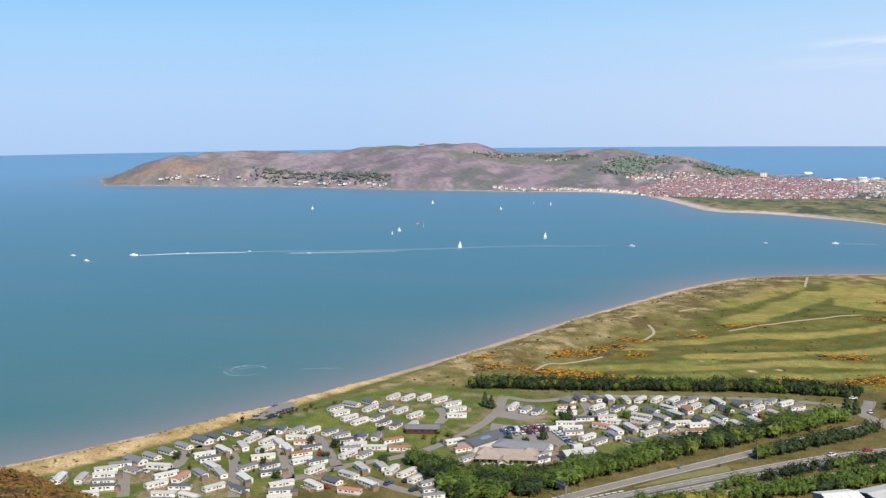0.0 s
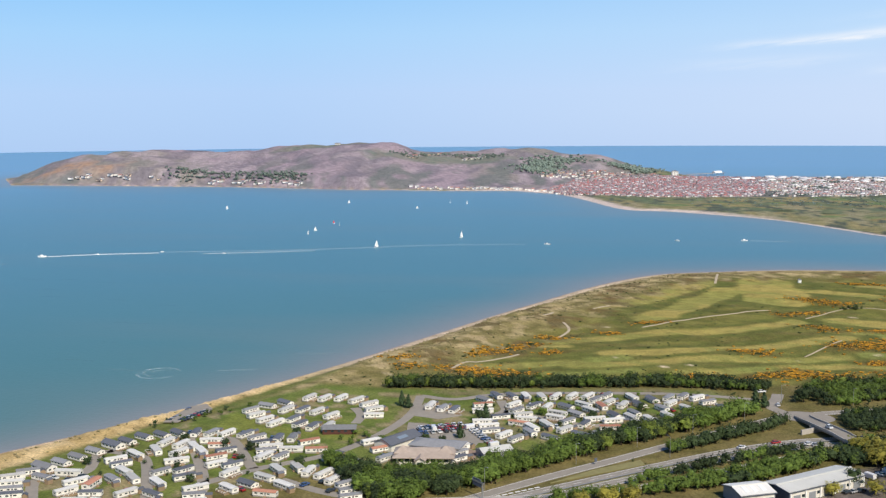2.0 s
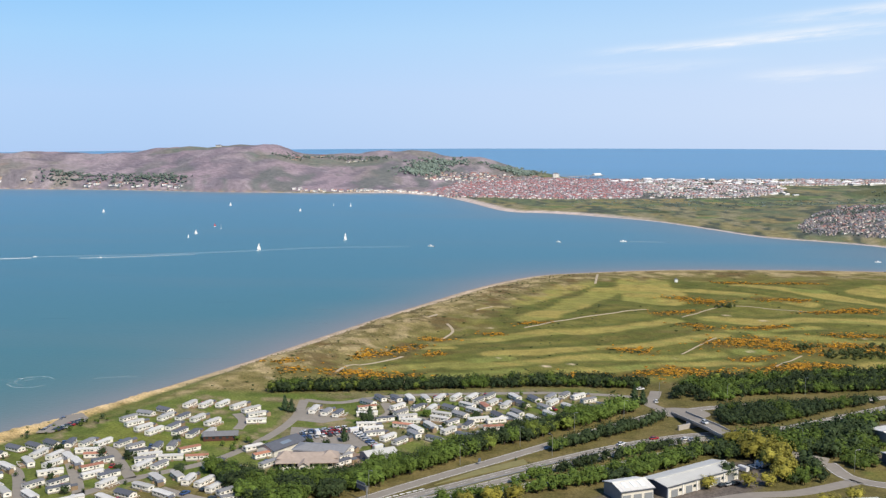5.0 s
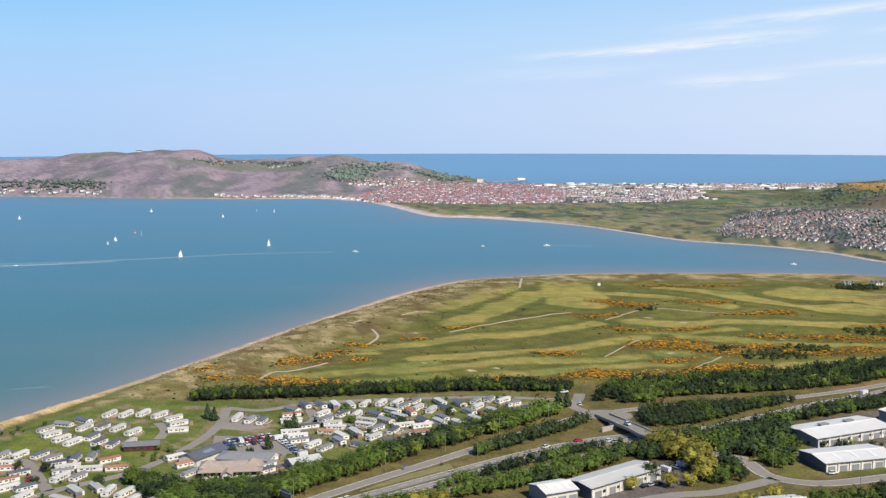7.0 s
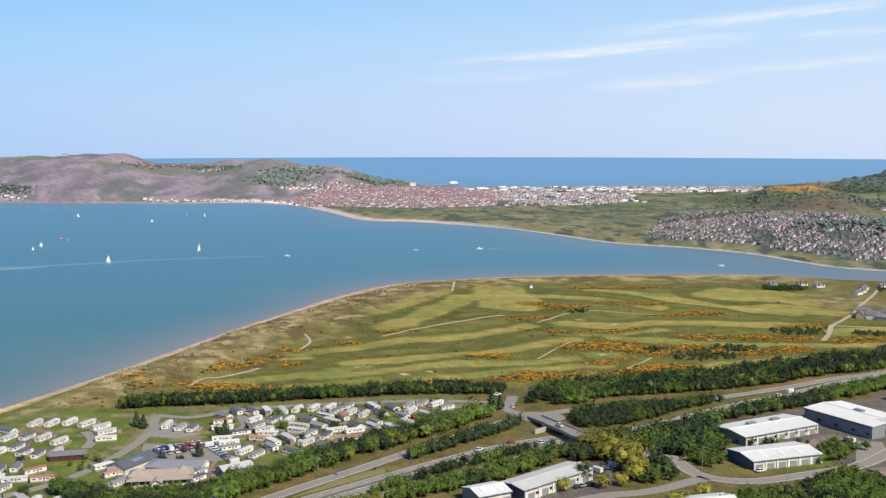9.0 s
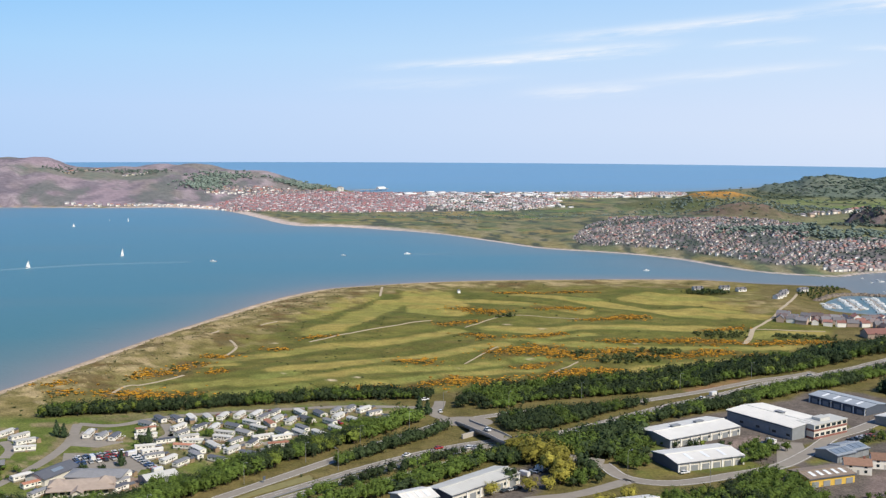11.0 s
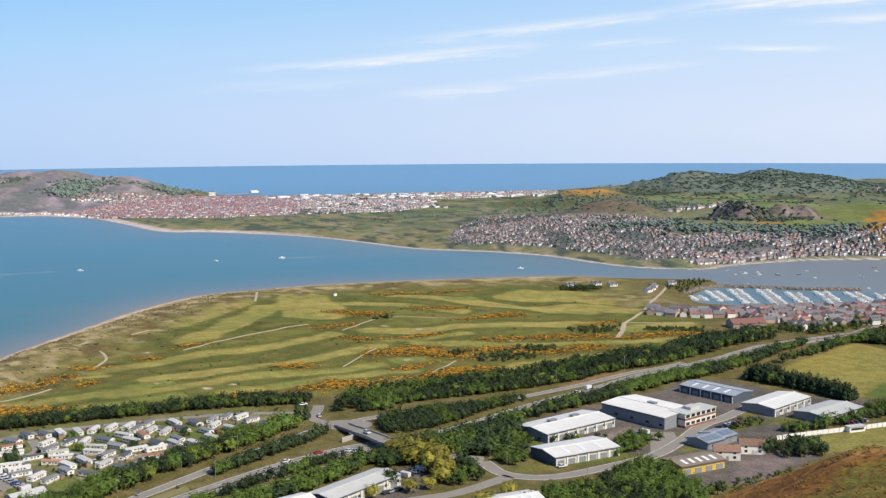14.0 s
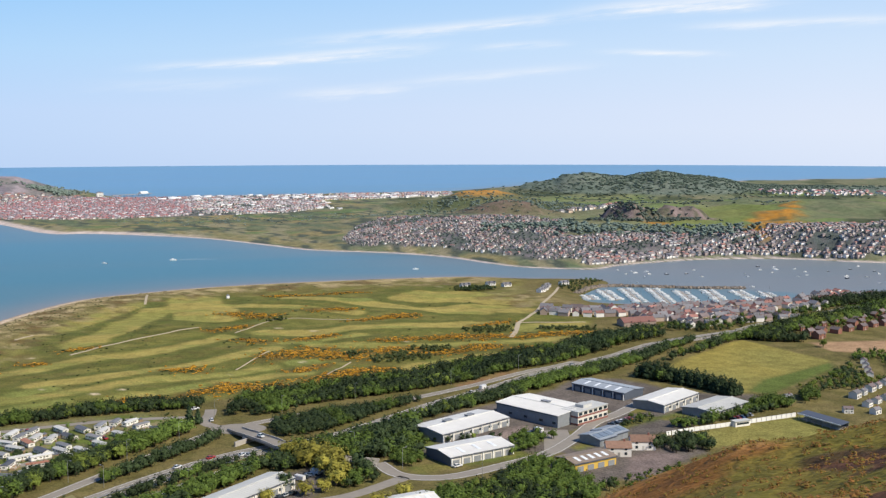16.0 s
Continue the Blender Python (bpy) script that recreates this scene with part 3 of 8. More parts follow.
    # far land lifted and blued: distance haze put into the base colour
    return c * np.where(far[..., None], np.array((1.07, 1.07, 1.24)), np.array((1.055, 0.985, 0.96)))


def build_ground():
    b = np.concatenate([np.arange(-180, -45, 3.0), np.arange(-45, 45, 0.2), np.arange(45, 180, 3.0)])
    d = [0.02, 0.7, 1.5]
    while d[-1] < 4940:
        s = d[-1]
        d.append(s + (s * 0.05 + 0.3 if s < 320 and s < 60 else 3.0 if s < 320 else 3.4 if s < 1120 else s * 0.0046 if s < 3250 else s * 0.04))
    d = np.minimum(np.array(d), 4940)
    B, Dm = np.meshgrid(np.radians(b), d)
    x, y = np.sin(B) * Dm, np.cos(B) * Dm
    z, sn, sf = land(x, y)
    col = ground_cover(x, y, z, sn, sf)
    nr, nb = x.shape
    idx = np.arange(nr * nb).reshape(nr, nb)
    q = np.stack([idx[:-1, :], np.roll(idx, -1, 1)[:-1, :], np.roll(idx, -1, 1)[1:, :], idx[1:, :]], -1).reshape(-1, 4)[:, ::-1]
    # leave out the sea bed far from land, which the water hides
    me = bpy.data.meshes.new("ground")
    vs = np.stack([x, y, z], -1).reshape(-1, 3)
    me.vertices.add(len(vs))
    me.vertices.foreach_set("co", vs.ravel())
    me.loops.add(q.size)
    me.loops.foreach_set("vertex_index", q.ravel().astype(np.int32))
    me.polygons.add(len(q))
    me.polygons.foreach_set("loop_start", (np.arange(len(q)) * 4).astype(np.int32))
    me.polygons.foreach_set("use_smooth", np.ones(len(q), bool))
    me.update(calc_edges=True)
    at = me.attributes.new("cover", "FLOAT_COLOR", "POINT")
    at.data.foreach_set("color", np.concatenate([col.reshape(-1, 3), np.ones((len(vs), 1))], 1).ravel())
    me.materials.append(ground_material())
    tagged(new("ground", me), "coastal plain of links, dunes and grass under a heather hillside", "ground", kind="structure")


def ground_material():
    mt = bpy.data.materials.new("earth_and_grass")
    mt.use_nodes = True
    nt = mt.node_tree
    N, L = nt.nodes.new, nt.links.new
    b = nt.nodes["Principled BSDF"]
    b.inputs["Roughness"].default_value, b.inputs["Specular IOR Level"].default_value = 0.95, 0.1
    at, tc = N("ShaderNodeAttribute"), N("ShaderNodeTexCoord")
    at.attribute_name = "cover"
    prev = at.outputs["Color"]
    for sc, lo, hi, det in ((0.9, 0.72, 1.28, 4), (0.12, 0.8, 1.2, 4)):
        n, r, h = N("ShaderNodeTexNoise"), N("ShaderNodeMapRange"), N("ShaderNodeHueSaturation")
        n.inputs["Scale"].default_value, n.inputs["Detail"].default_value = sc, det
        L(tc.outputs["Object"], n.inputs["Vector"])
        r.inputs[1].default_value, r.inputs[2].default_value, r.inputs[3].default_value, r.inputs[4].default_value = 0.3, 0.7, lo, hi
        L(n.outputs[0], r.inputs[0])
        L(r.outputs[0], h.inputs["Value"])
        L(prev, h.inputs["Color"])
        prev = h.outputs[0]
        if sc > 0.5:
            bp = N("ShaderNodeBump")
            bp.inputs["Strength"].default_value, bp.inputs["Distance"].default_value = 0.6, 0.8
            L(n.outputs[0], bp.inputs["Height"])
            L(bp.outputs[0], b.inputs["Normal"])
    L(prev, b.inputs["Base Color"])
    return mt


def build_sea():
    b = np.radians(np.concatenate([np.arange(-180, -42, 3.0), np.arange(-42, 42, 0.6), np.arange(42, 180, 3.0)]))
    d = np.concatenate([[300], np.arange(340, 1400, 10), np.geomspace(1400, 4950, 40)])
    B, Dm = np.meshgrid(b, d)
    x, y = np.sin(B) * Dm, np.cos(B) * Dm
    sn, sf = inside(x, y, NEAR_LAND), inside(x, y, FAR_LAND)
    shoal = np.maximum(np.exp(np.minimum(sn, 0) / 36.0) * 0.9, np.exp(np.minimum(sf, 0) / 60.0) * 0.5)
    shoal = np.maximum(shoal, smooth(100, 600, x) * smooth(1600, 1200, y) * 0.75)
    basin = smooth(-4, 6, inside(x, y, [(398, 880), (411, 925), (440, 955), (470, 962), (560, 915), (600, 880), (600, 835), (470, 830)]))
    shoal = shoal * (1 - 0.5 * basin)
    # water colour by distance from the eye; far end paled as painted haze
    farness = np.interp(Dm, [480, 1050, 1700, 3200], [0, 0.3, 0.5, 1])
    nr, nb = x.shape
    idx = np.arange(nr * nb).reshape(nr, nb)
    q = np.stack([idx[:-1, :], np.roll(idx, -1, 1)[:-1, :], np.roll(idx, -1, 1)[1:, :], idx[1:, :]], -1).reshape(-1, 4)[:, ::-1]
    me = bpy.data.meshes.new("water")
    me.from_pydata(np.stack([x, y, x * 0], -1).reshape(-1, 3).tolist(), [], q.tolist())
    at = me.attributes.new("shoal", "FLOAT_COLOR", "POINT")
    at.data.foreach_set("color", np.stack([shoal, farness, shoal * 0, shoal * 0 + 1], -1).ravel())
    me.update()
    mt = bpy.data.materials.new("sea_water")
    mt.use_nodes = True
    nt = mt.node_tree
    N, L = nt.nodes.new, nt.links.new
    p = nt.nodes["Principled BSDF"]
    p.inputs["Roughness"].default_value, p.inputs["IOR"].default_value = 0.4, 1.33
    p.inputs["Specular IOR Level"].default_value = 0.3
    a, sep, tc = N("ShaderNodeAttribute"), N("ShaderNodeSeparateColor"), N("ShaderNodeTexCoord")
    a.attribute_name = "shoal"
    L(a.outputs["Color"], sep.inputs[0])
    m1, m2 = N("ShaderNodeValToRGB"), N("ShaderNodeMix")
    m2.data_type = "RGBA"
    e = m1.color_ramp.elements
    e[0].color, e[1].color = SEA_INSHORE, SEA_HAZED
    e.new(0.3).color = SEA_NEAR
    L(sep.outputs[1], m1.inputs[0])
    # currents: broad drifting bands in the silt
    n = N("ShaderNodeTexNoise")
    n.inputs["Scale"].default_value, n.inputs["Detail"].default_value = 0.006, 6
    mp = N("ShaderNodeMapping")
    mp.inputs["Scale"].default_value = (0.35, 1.6, 1)
    L(tc.outputs["Object"], mp.inputs[0])
    L(mp.outputs[0], n.inputs["Vector"])
    k = N("ShaderNodeMath")
    k.operation = "MULTIPLY_ADD"
    L(n.outputs[0], k.inputs[0])
    k.inputs[1].default_value = 0.5
    k.inputs[2].default_value = -0.25
    s = N("ShaderNodeMath")
    s.operation, s.use_clamp = "ADD", True
    L(k.outputs[0], s.inputs[0])
    L(sep.outputs[0], s.inputs[1])
    L(s.outputs[0], m2.inputs[0])
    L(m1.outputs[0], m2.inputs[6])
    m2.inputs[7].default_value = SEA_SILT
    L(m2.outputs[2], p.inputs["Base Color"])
    w = N("ShaderNodeTexNoise")
    w.inputs["Scale"].default_value, w.inputs["Detail"].default_value = 0.35, 5
    L(tc.outputs["Object"], w.inputs["Vector"])
    bp = N("ShaderNodeBump")
    bp.inputs["Strength"].default_value, bp.inputs["Distance"].default_value = 0.35, 0.5
    L(w.outputs[0], bp.inputs["Height"])
    L(bp.outputs[0], p.inputs["Normal"])
    me.materials.append(mt)
    tagged(new("water", me), "calm blue-green sea and tidal estuary with pale silt inshore", "sea", kind="structure")


# the farthest sea colour has the horizon's haze mixed in
SEA_INSHORE, SEA_NEAR, SEA_HAZED, SEA_SILT = (0.066, 0.175, 0.175, 1), (0.073, 0.205, 0.275, 1), (0.155, 0.33, 0.525, 1), (0.24, 0.235, 0.24, 1)
build_ground()
build_sea()


# ============ builders ============
def heights(xs, ys):
    return land(np.asarray(xs, float), np.asarray(ys, float))[0]


class Shape:
    """Collects faces of one mesh."""

    def __init__(self):
        self.v, self.f = [], []

    def add(self, v, f):
        o = len(self.v)
        self.v += [tuple(p) for p in v]
        self.f += [tuple(i + o for i in q) for q in f]
        return self

    def box(self, x0, x1, y0, y1, z0, z1, cut=0.0):
        """A block; cut trims its upright corners."""
        if cut:
            ring = [(x0 + cut, y0), (x1 - cut, y0), (x1, y0 + cut), (x1, y1 - cut), (x1 - cut, y1), (x0 + cut, y1), (x0, y1 - cut), (x0, y0 + cut)]
        else:
            ring = [(x0, y0), (x1, y0), (x1, y1), (x0, y1)]
        return self.prism(ring, z0, z1)

    def prism(self, ring, z0, z1):
        n = len(ring)
        v = [(x, y, z0) for x, y in ring] + [(x, y, z1) for x, y in ring]
        f = [tuple(range(n - 1, -1, -1)), tuple(range(n, 2 * n))] + [(i, (i + 1) % n, n + (i + 1) % n, n + i) for i in range(n)]
        return self.add(v, f)

    def gable(self, x0, x1, y0, y1, z0, z1, thick=0.15, over=0.0):
        """A pitched roof slab with its ridge along x."""
        ym = (y0 + y1) / 2
        k = (z1 - z0) / (ym - y0)
        a, b = y0 - over, y1 + over
        ze = z0 - over * k
        sec = [(a, ze), (ym, z1), (b, ze), (b, ze + thick), (ym, z1 + thick), (a, ze + thick)]
        return self.slab(sec, x0 - over, x1 + over)

    def slab(self, sec, x0, x1):
        n = len(sec)
        v = [(x0, y, z) for y, z in sec] + [(x1, y, z) for y, z in sec]
        f = [(i, (i + 1) % n, n + (i + 1) % n, n + i) for i in range(n)]
        # end caps as quads from the middle
        if n == 6:
            for o, s in ((0, 1), (n, -1)):
                q = [(0, 1, 4, 5), (1, 2, 3, 4)]
                f += [tuple((i + o) for i in (c if s < 0 else c[::-1])) for c in q]
        else:
            f += [tuple(range(n)), tuple(range(2 * n - 1, n - 1, -1))]
        return self.add(v, f)

    def house_walls(self, x0, x1, y0, y1, z0, z1, zr):
        """Walls with two gables under a ridge along x."""
        ym = (y0 + y1) / 2
        return self.slab([(y0, z0), (y0, z1), (ym, zr), (y1, z1), (y1, z0)], x0, x1)

    def tube(self, p, q, r0, r1, n=6):
        p, q = Vector(p), Vector(q)
        d = (q - p).normalized()
        a = d.orthogonal().normalized()
        b = d.cross(a)
        v = [tuple(p + (a * math.cos(t) + b * math.sin(t)) * r0) for t in [2 * math.pi * i / n for i in range(n)]]
        v += [tuple(q + (a * math.cos(t) + b * math.sin(t)) * r1) for t in [2 * math.pi * i / n for i in range(n)]]
        f = [(i, (i + 1) % n, n + (i + 1) % n, n + i) for i in range(n)] + [tuple(range(n - 1, -1, -1)), tuple(range(n, 2 * n))]
        return self.add(v, f)

    def mesh(self, name, material):
        me = bpy.data.meshes.new(name)
        me.from_pydata(self.v, [], self.f)
        me.materials.append(material)
        bm = bmesh.new()
        bm.from_mesh(me)
        bmesh.ops.recalc_face_normals(bm, faces=bm.faces)
        bm.to_mesh(me)
        bm.free()
        return me


def thing(name, label, category, group="", m=None):
    ob = new(name)
    ob.empty_display_size = 0.5
    if m is not None:
        ob.matrix_basis = m
    return tagged(ob, label, category, group)


def part(name, shape, material, parent, label="", m=None):
    """One mesh under a thing; shape: a Shape or a mesh to share."""
    me = shape.mesh(name, material) if isinstance(shape, Shape) else shape
    ob = new(name, me)
    ob.parent = parent
    if m is not None:
        ob.matrix_basis = m
    if label:
        tagged(ob, label)
    return ob


def scatter(name, template, material, rows, label, category, smooth_faces=False):
    """Many copies of one small shape joined in one mesh. rows: x, y, z, turn, scale across, scale up."""
    tv, tf = template
    tv = np.array(tv, float)
    r = np.array(rows, float)
    c, s = np.cos(r[:, 3]), np.sin(r[:, 3])
    x = (tv[None, :, 0] * c[:, None] - tv[None, :, 1] * s[:, None]) * r[:, 4, None] + r[:, 0, None]
    y = (tv[None, :, 0] * s[:, None] + tv[None, :, 1] * c[:, None]) * r[:, 4, None] + r[:, 1, None]
    z = tv[None, :, 2] * r[:, 5, None] + r[:, 2, None]
    vs = np.stack([x, y, z], -1).reshape(-1, 3)
    n, k = len(r), len(tv)
    me = bpy.data.meshes.new(name)
    me.vertices.add(len(vs))
    me.vertices.foreach_set("co", vs.ravel())
    flat = np.concatenate([np.array(f) for f in tf])
    sizes = np.array([len(f) for f in tf])
    starts = np.concatenate([[0], np.cumsum(sizes)[:-1]])
    loops = (flat[None, :] + (np.arange(n) * k)[:, None]).ravel()
    me.loops.add(len(loops))
    me.loops.foreach_set("vertex_index", loops.astype(np.int32))
    me.polygons.add(n * len(sizes))
    me.polygons.foreach_set("loop_start", (starts[None, :] + (np.arange(n) * len(flat))[:, None]).ravel().astype(np.int32))
    me.update(calc_edges=True)
    me.materials.append(material)
    ob = new(name, me)
    return tagged(ob, label, category, kind="stuff") if label else ob


def foliage(name, base, flower=None, share=0.0, vary=0.35):
    """Leaves whose value changes from clump to clump, with some light through them."""
    mt = bpy.data.materials.new(name)
    mt.use_nodes = True
    nt = mt.node_tree
    N, L = nt.nodes.new, nt.links.new
    b = nt.nodes["Principled BSDF"]
    b.inputs["Roughness"].default_value, b.inputs["Specular IOR Level"].default_value = 0.75, 0.15
    g, oi = N("ShaderNodeNewGeometry"), N("ShaderNodeObjectInfo")
    r, r2, h, h2 = N("ShaderNodeMapRange"), N("ShaderNodeMapRange"), N("ShaderNodeHueSaturation"), N("ShaderNodeHueSaturation")
    r.inputs[3].default_value, r.inputs[4].default_value = 1 - vary, 1 + vary
    r2.inputs[3].default_value, r2.inputs[4].default_value = 0.75, 1.3
    L(g.outputs["Random Per Island"], r.inputs[0])
    L(oi.outputs["Random"], r2.inputs[0])
    col = None
    if flower:
        st, mx = N("ShaderNodeMath"), N("ShaderNodeMix")
        st.operation = "LESS_THAN"
        fr = N("ShaderNodeMath")
        fr.operation = "FRACT"
        ml = N("ShaderNodeMath")
        ml.operation = "MULTIPLY"
        ml.inputs[1].default_value = 37.0
        L(g.outputs["Random Per Island"], ml.inputs[0])
        L(ml.outputs[0], fr.inputs[0])
        L(fr.outputs[0], st.inputs[0])
        st.inputs[1].default_value = share
        mx.data_type = "RGBA"
        mx.inputs[6].default_value, mx.inputs[7].default_value = (*base, 1), (*flower, 1)
        L(st.outputs[0], mx.inputs[0])
        L(mx.outputs[2], h.inputs["Color"])
    else:
        h.inputs["Color"].default_value = (*base, 1)
    L(r.outputs[0], h.inputs["Value"])
    L(h.outputs[0], h2.inputs["Color"])
    L(r2.outputs[0], h2.inputs["Value"])
    L(h2.outputs[0], b.inputs["Base Color"])
    return mt


M_LEAF = [foliage("spring_leaves", (0.082, 0.124, 0.024), vary=0.3), foliage("dark_leaves", (0.036, 0.055, 0.022), vary=0.3), foliage("light_leaves", (0.125, 0.162, 0.03), vary=0.28)]
M_PINE = foliage("pine_needles", (0.04, 0.065, 0.03), vary=0.25)
M_WILLOW = foliage("willow_leaves", (0.235, 0.215, 0.04), vary=0.25)
M_GORSE = foliage("gorse", (0.17, 0.10, 0.025), (0.66, 0.34, 0.028), 0.6)
M_SCRUB = foliage("scrub", (0.06, 0.075, 0.025))
M_BRACKEN = foliage("bracken", (0.26, 0.125, 0.038), (0.20, 0.155, 0.032), 0.45)
M_HEATHER = foliage("heather", (0.15, 0.085, 0.045), (0.27, 0.16, 0.06), 0.4)
# far leaves paler and bluer than near ones: haze painted into their colour
M_HAZED_LEAF = foliage("hazed_woodland", (0.155, 0.20, 0.17), vary=0.16)
M_HAZED_WOOD = foliage("hazed_hill_woodland", (0.15, 0.20, 0.155), vary=0.15)
M_HAZED_GARDEN = foliage("hazed_garden_trees", (0.115, 0.15, 0.128), vary=0.2)
M_BARK = mat("bark", (0.10, 0.075, 0.055), 0.95, grain=0.6, scale=2)
M_GLASS = mat("window_glass", (0.03, 0.045, 0.055), 0.12, spec=0.6, random_v=0.3)
M_DOOR = mat("door_panel", (0.45, 0.44, 0.42), 0.5, random_v=0.3)
M_CREAM = mat("cream_cladding", (0.84, 0.82, 0.76), 0.55, grain=0.25, scale=0.8, dark=0.85, random_v=0.08)
M_SKIRT = mat("plinth", (0.33, 0.31, 0.28), 0.9, grain=0.4, scale=1.5)
ROOFS = {"pale": mat("pale_roof", (0.60, 0.59, 0.56), 0.6, grain=0.4, scale=0.7, random_v=0.22), "grey": mat("grey_roof", (0.24, 0.245, 0.26), 0.7, grain=0.4, scale=0.8, random_v=0.2),
         "dark": mat("dark_roof", (0.12, 0.13, 0.155), 0.7, grain=0.4, scale=0.8, random_v=0.2), "terracotta": mat("terracotta_roof", (0.44, 0.21, 0.14), 0.75, grain=0.4, scale=0.8, random_v=0.2),
         "green": mat("green_roof", (0.14, 0.21, 0.18), 0.7, grain=0.4, scale=0.8)}
M_TIMBER = mat("timber", (0.33, 0.24, 0.15), 0.8, grain=0.5, scale=1.2, random_v=0.15)
M_STEEL = mat("galvanised_steel", (0.45, 0.46, 0.47), 0.45, metal=0.7, grain=0.3, scale=1)
M_RUBBER = mat("rubber", (0.03, 0.03, 0.03), 0.9)


# ============ roads ============
def strip(pts, half, lift=0.10, zs=None, step=4.0):
    """A ribbon of ground along a smooth line."""
    p = curve_pts([q[:2] for q in pts], 10)
    seg = np.hypot(*np.diff(p, axis=0).T)
    s = np.concatenate([[0], np.cumsum(seg)])
    n = max(2, int(s[-1] / step))
    u = np.linspace(0, s[-1], n + 1)
    x, y = np.interp(u, s, p[:, 0]), np.interp(u, s, p[:, 1])
    tx, ty = np.gradient(x), np.gradient(y)
    k = np.hypot(tx, ty)
    nx, ny = -ty / k, tx / k
    return u, x, y, nx, ny


def ribbon(name, pts, left, right, lift, material, zs=None, thick=0.0, dash=None):
    u, x, y, nx, ny = strip(pts, left)
    z = heights(x, y) + lift if zs is None else np.interp(u / u[-1], np.linspace(0, 1, len(zs)), zs) + lift
    a = np.stack([x + nx * left, y + ny * left, z], -1)
    b = np.stack([x + nx * right, y + ny * right, z], -1)
    sh = Shape()
    for i in range(len(u) - 1):
        if dash and (i % dash):
            continue
        q = [a[i], b[i], b[i + 1], a[i + 1]]
        if thick:
            if not i:
                # one closed bar: rings of four corners, joined along the line
                for u0, w0 in zip(a, b):
                    sh.v += [tuple(u0), tuple(w0), (w0[0], w0[1], w0[2] - thick), (u0[0], u0[1], u0[2] - thick)]
                sh.f += [(0, 3, 2, 1), tuple(4 * (len(u) - 1) + k for k in range(4))]
            o = 4 * i
            sh.f += [(o + k, o + (k + 1) % 4, o + 4 + (k + 1) % 4, o + 4 + k) for k in range(4)]
        else:
            sh.add(q, [(3, 2, 1, 0)])
    return sh.mesh(name, material)


MAIN_ROAD = [(-150, 300), (-105, 350), (-60, 398), (-15, 440), (25, 475), (55, 495), (76, 503), (93, 507), (112, 517), (145, 541), (172, 561), (203, 580), (250, 612), (300, 640), (350, 667), (400, 688), (452, 708), (530, 745), (600, 770)]
SLIP = [(-98, 372), (-54, 424), (-21, 460), (5, 489), (26, 512), (48, 535), (56, 541)]
EAST_SLIP = [(66, 546), (78, 552), (109, 563), (140, 570), (164, 578), (203, 597), (250, 624), (285, 643)]
NORTH_STUB = [(54, 546), (48, 558), (52, 572), (54, 584)]
FLYOVER = [(61, 540), (65, 524), (72, 505), (79, 490), (94, 475), (114, 466)]
LOCAL = [(114, 466), (119, 446), (137, 438), (166, 447), (190, 458), (212, 478), (232, 500), (250, 512), (272, 530)]
LOCAL_B = [(120, 443), (94, 427), (70, 420), (30, 395)]
RAIL = [(-90, 396), (-40, 410), (-9, 427), (22, 452), (53, 477), (80, 494)]
M_LINE = mat("road_paint", (0.75, 0.75, 0.72), 0.7, grain=0.4, scale=0.6)
M_VERGE = mat("dry_verge", (0.25, 0.23, 0.10), 0.95, grain=0.6, scale=0.3)


def road(name, pts, half, label, zs=None, lift=0.12, edge=True, centre=False):
    ob = new(name, ribbon(name, pts, half, -half, lift, M_ASPHALT, zs, 0.25))
    tagged(ob, label, "road", kind="structure")
    if edge:
        for s in (1, -1):
            part("edge_line", ribbon("edge_line", pts, s * (half - 0.5) + 0.12, s * (half - 0.5) - 0.12, lift + 0.02, M_LINE, zs), None, ob)
    if centre:
        part("lane_line", ribbon("lane_line", pts, 0.1, -0.1, lift + 0.02, M_LINE, zs, dash=2), None, ob)
    return ob


def offset(pts, d):
    p = curve_pts(pts, 3)
    t = np.gradient(p, axis=0)
    t /= np.hypot(t[:, 0], t[:, 1])[:, None]
    return [(a - d * v, b + d * u) for (a, b), (u, v) in zip(p, t)]


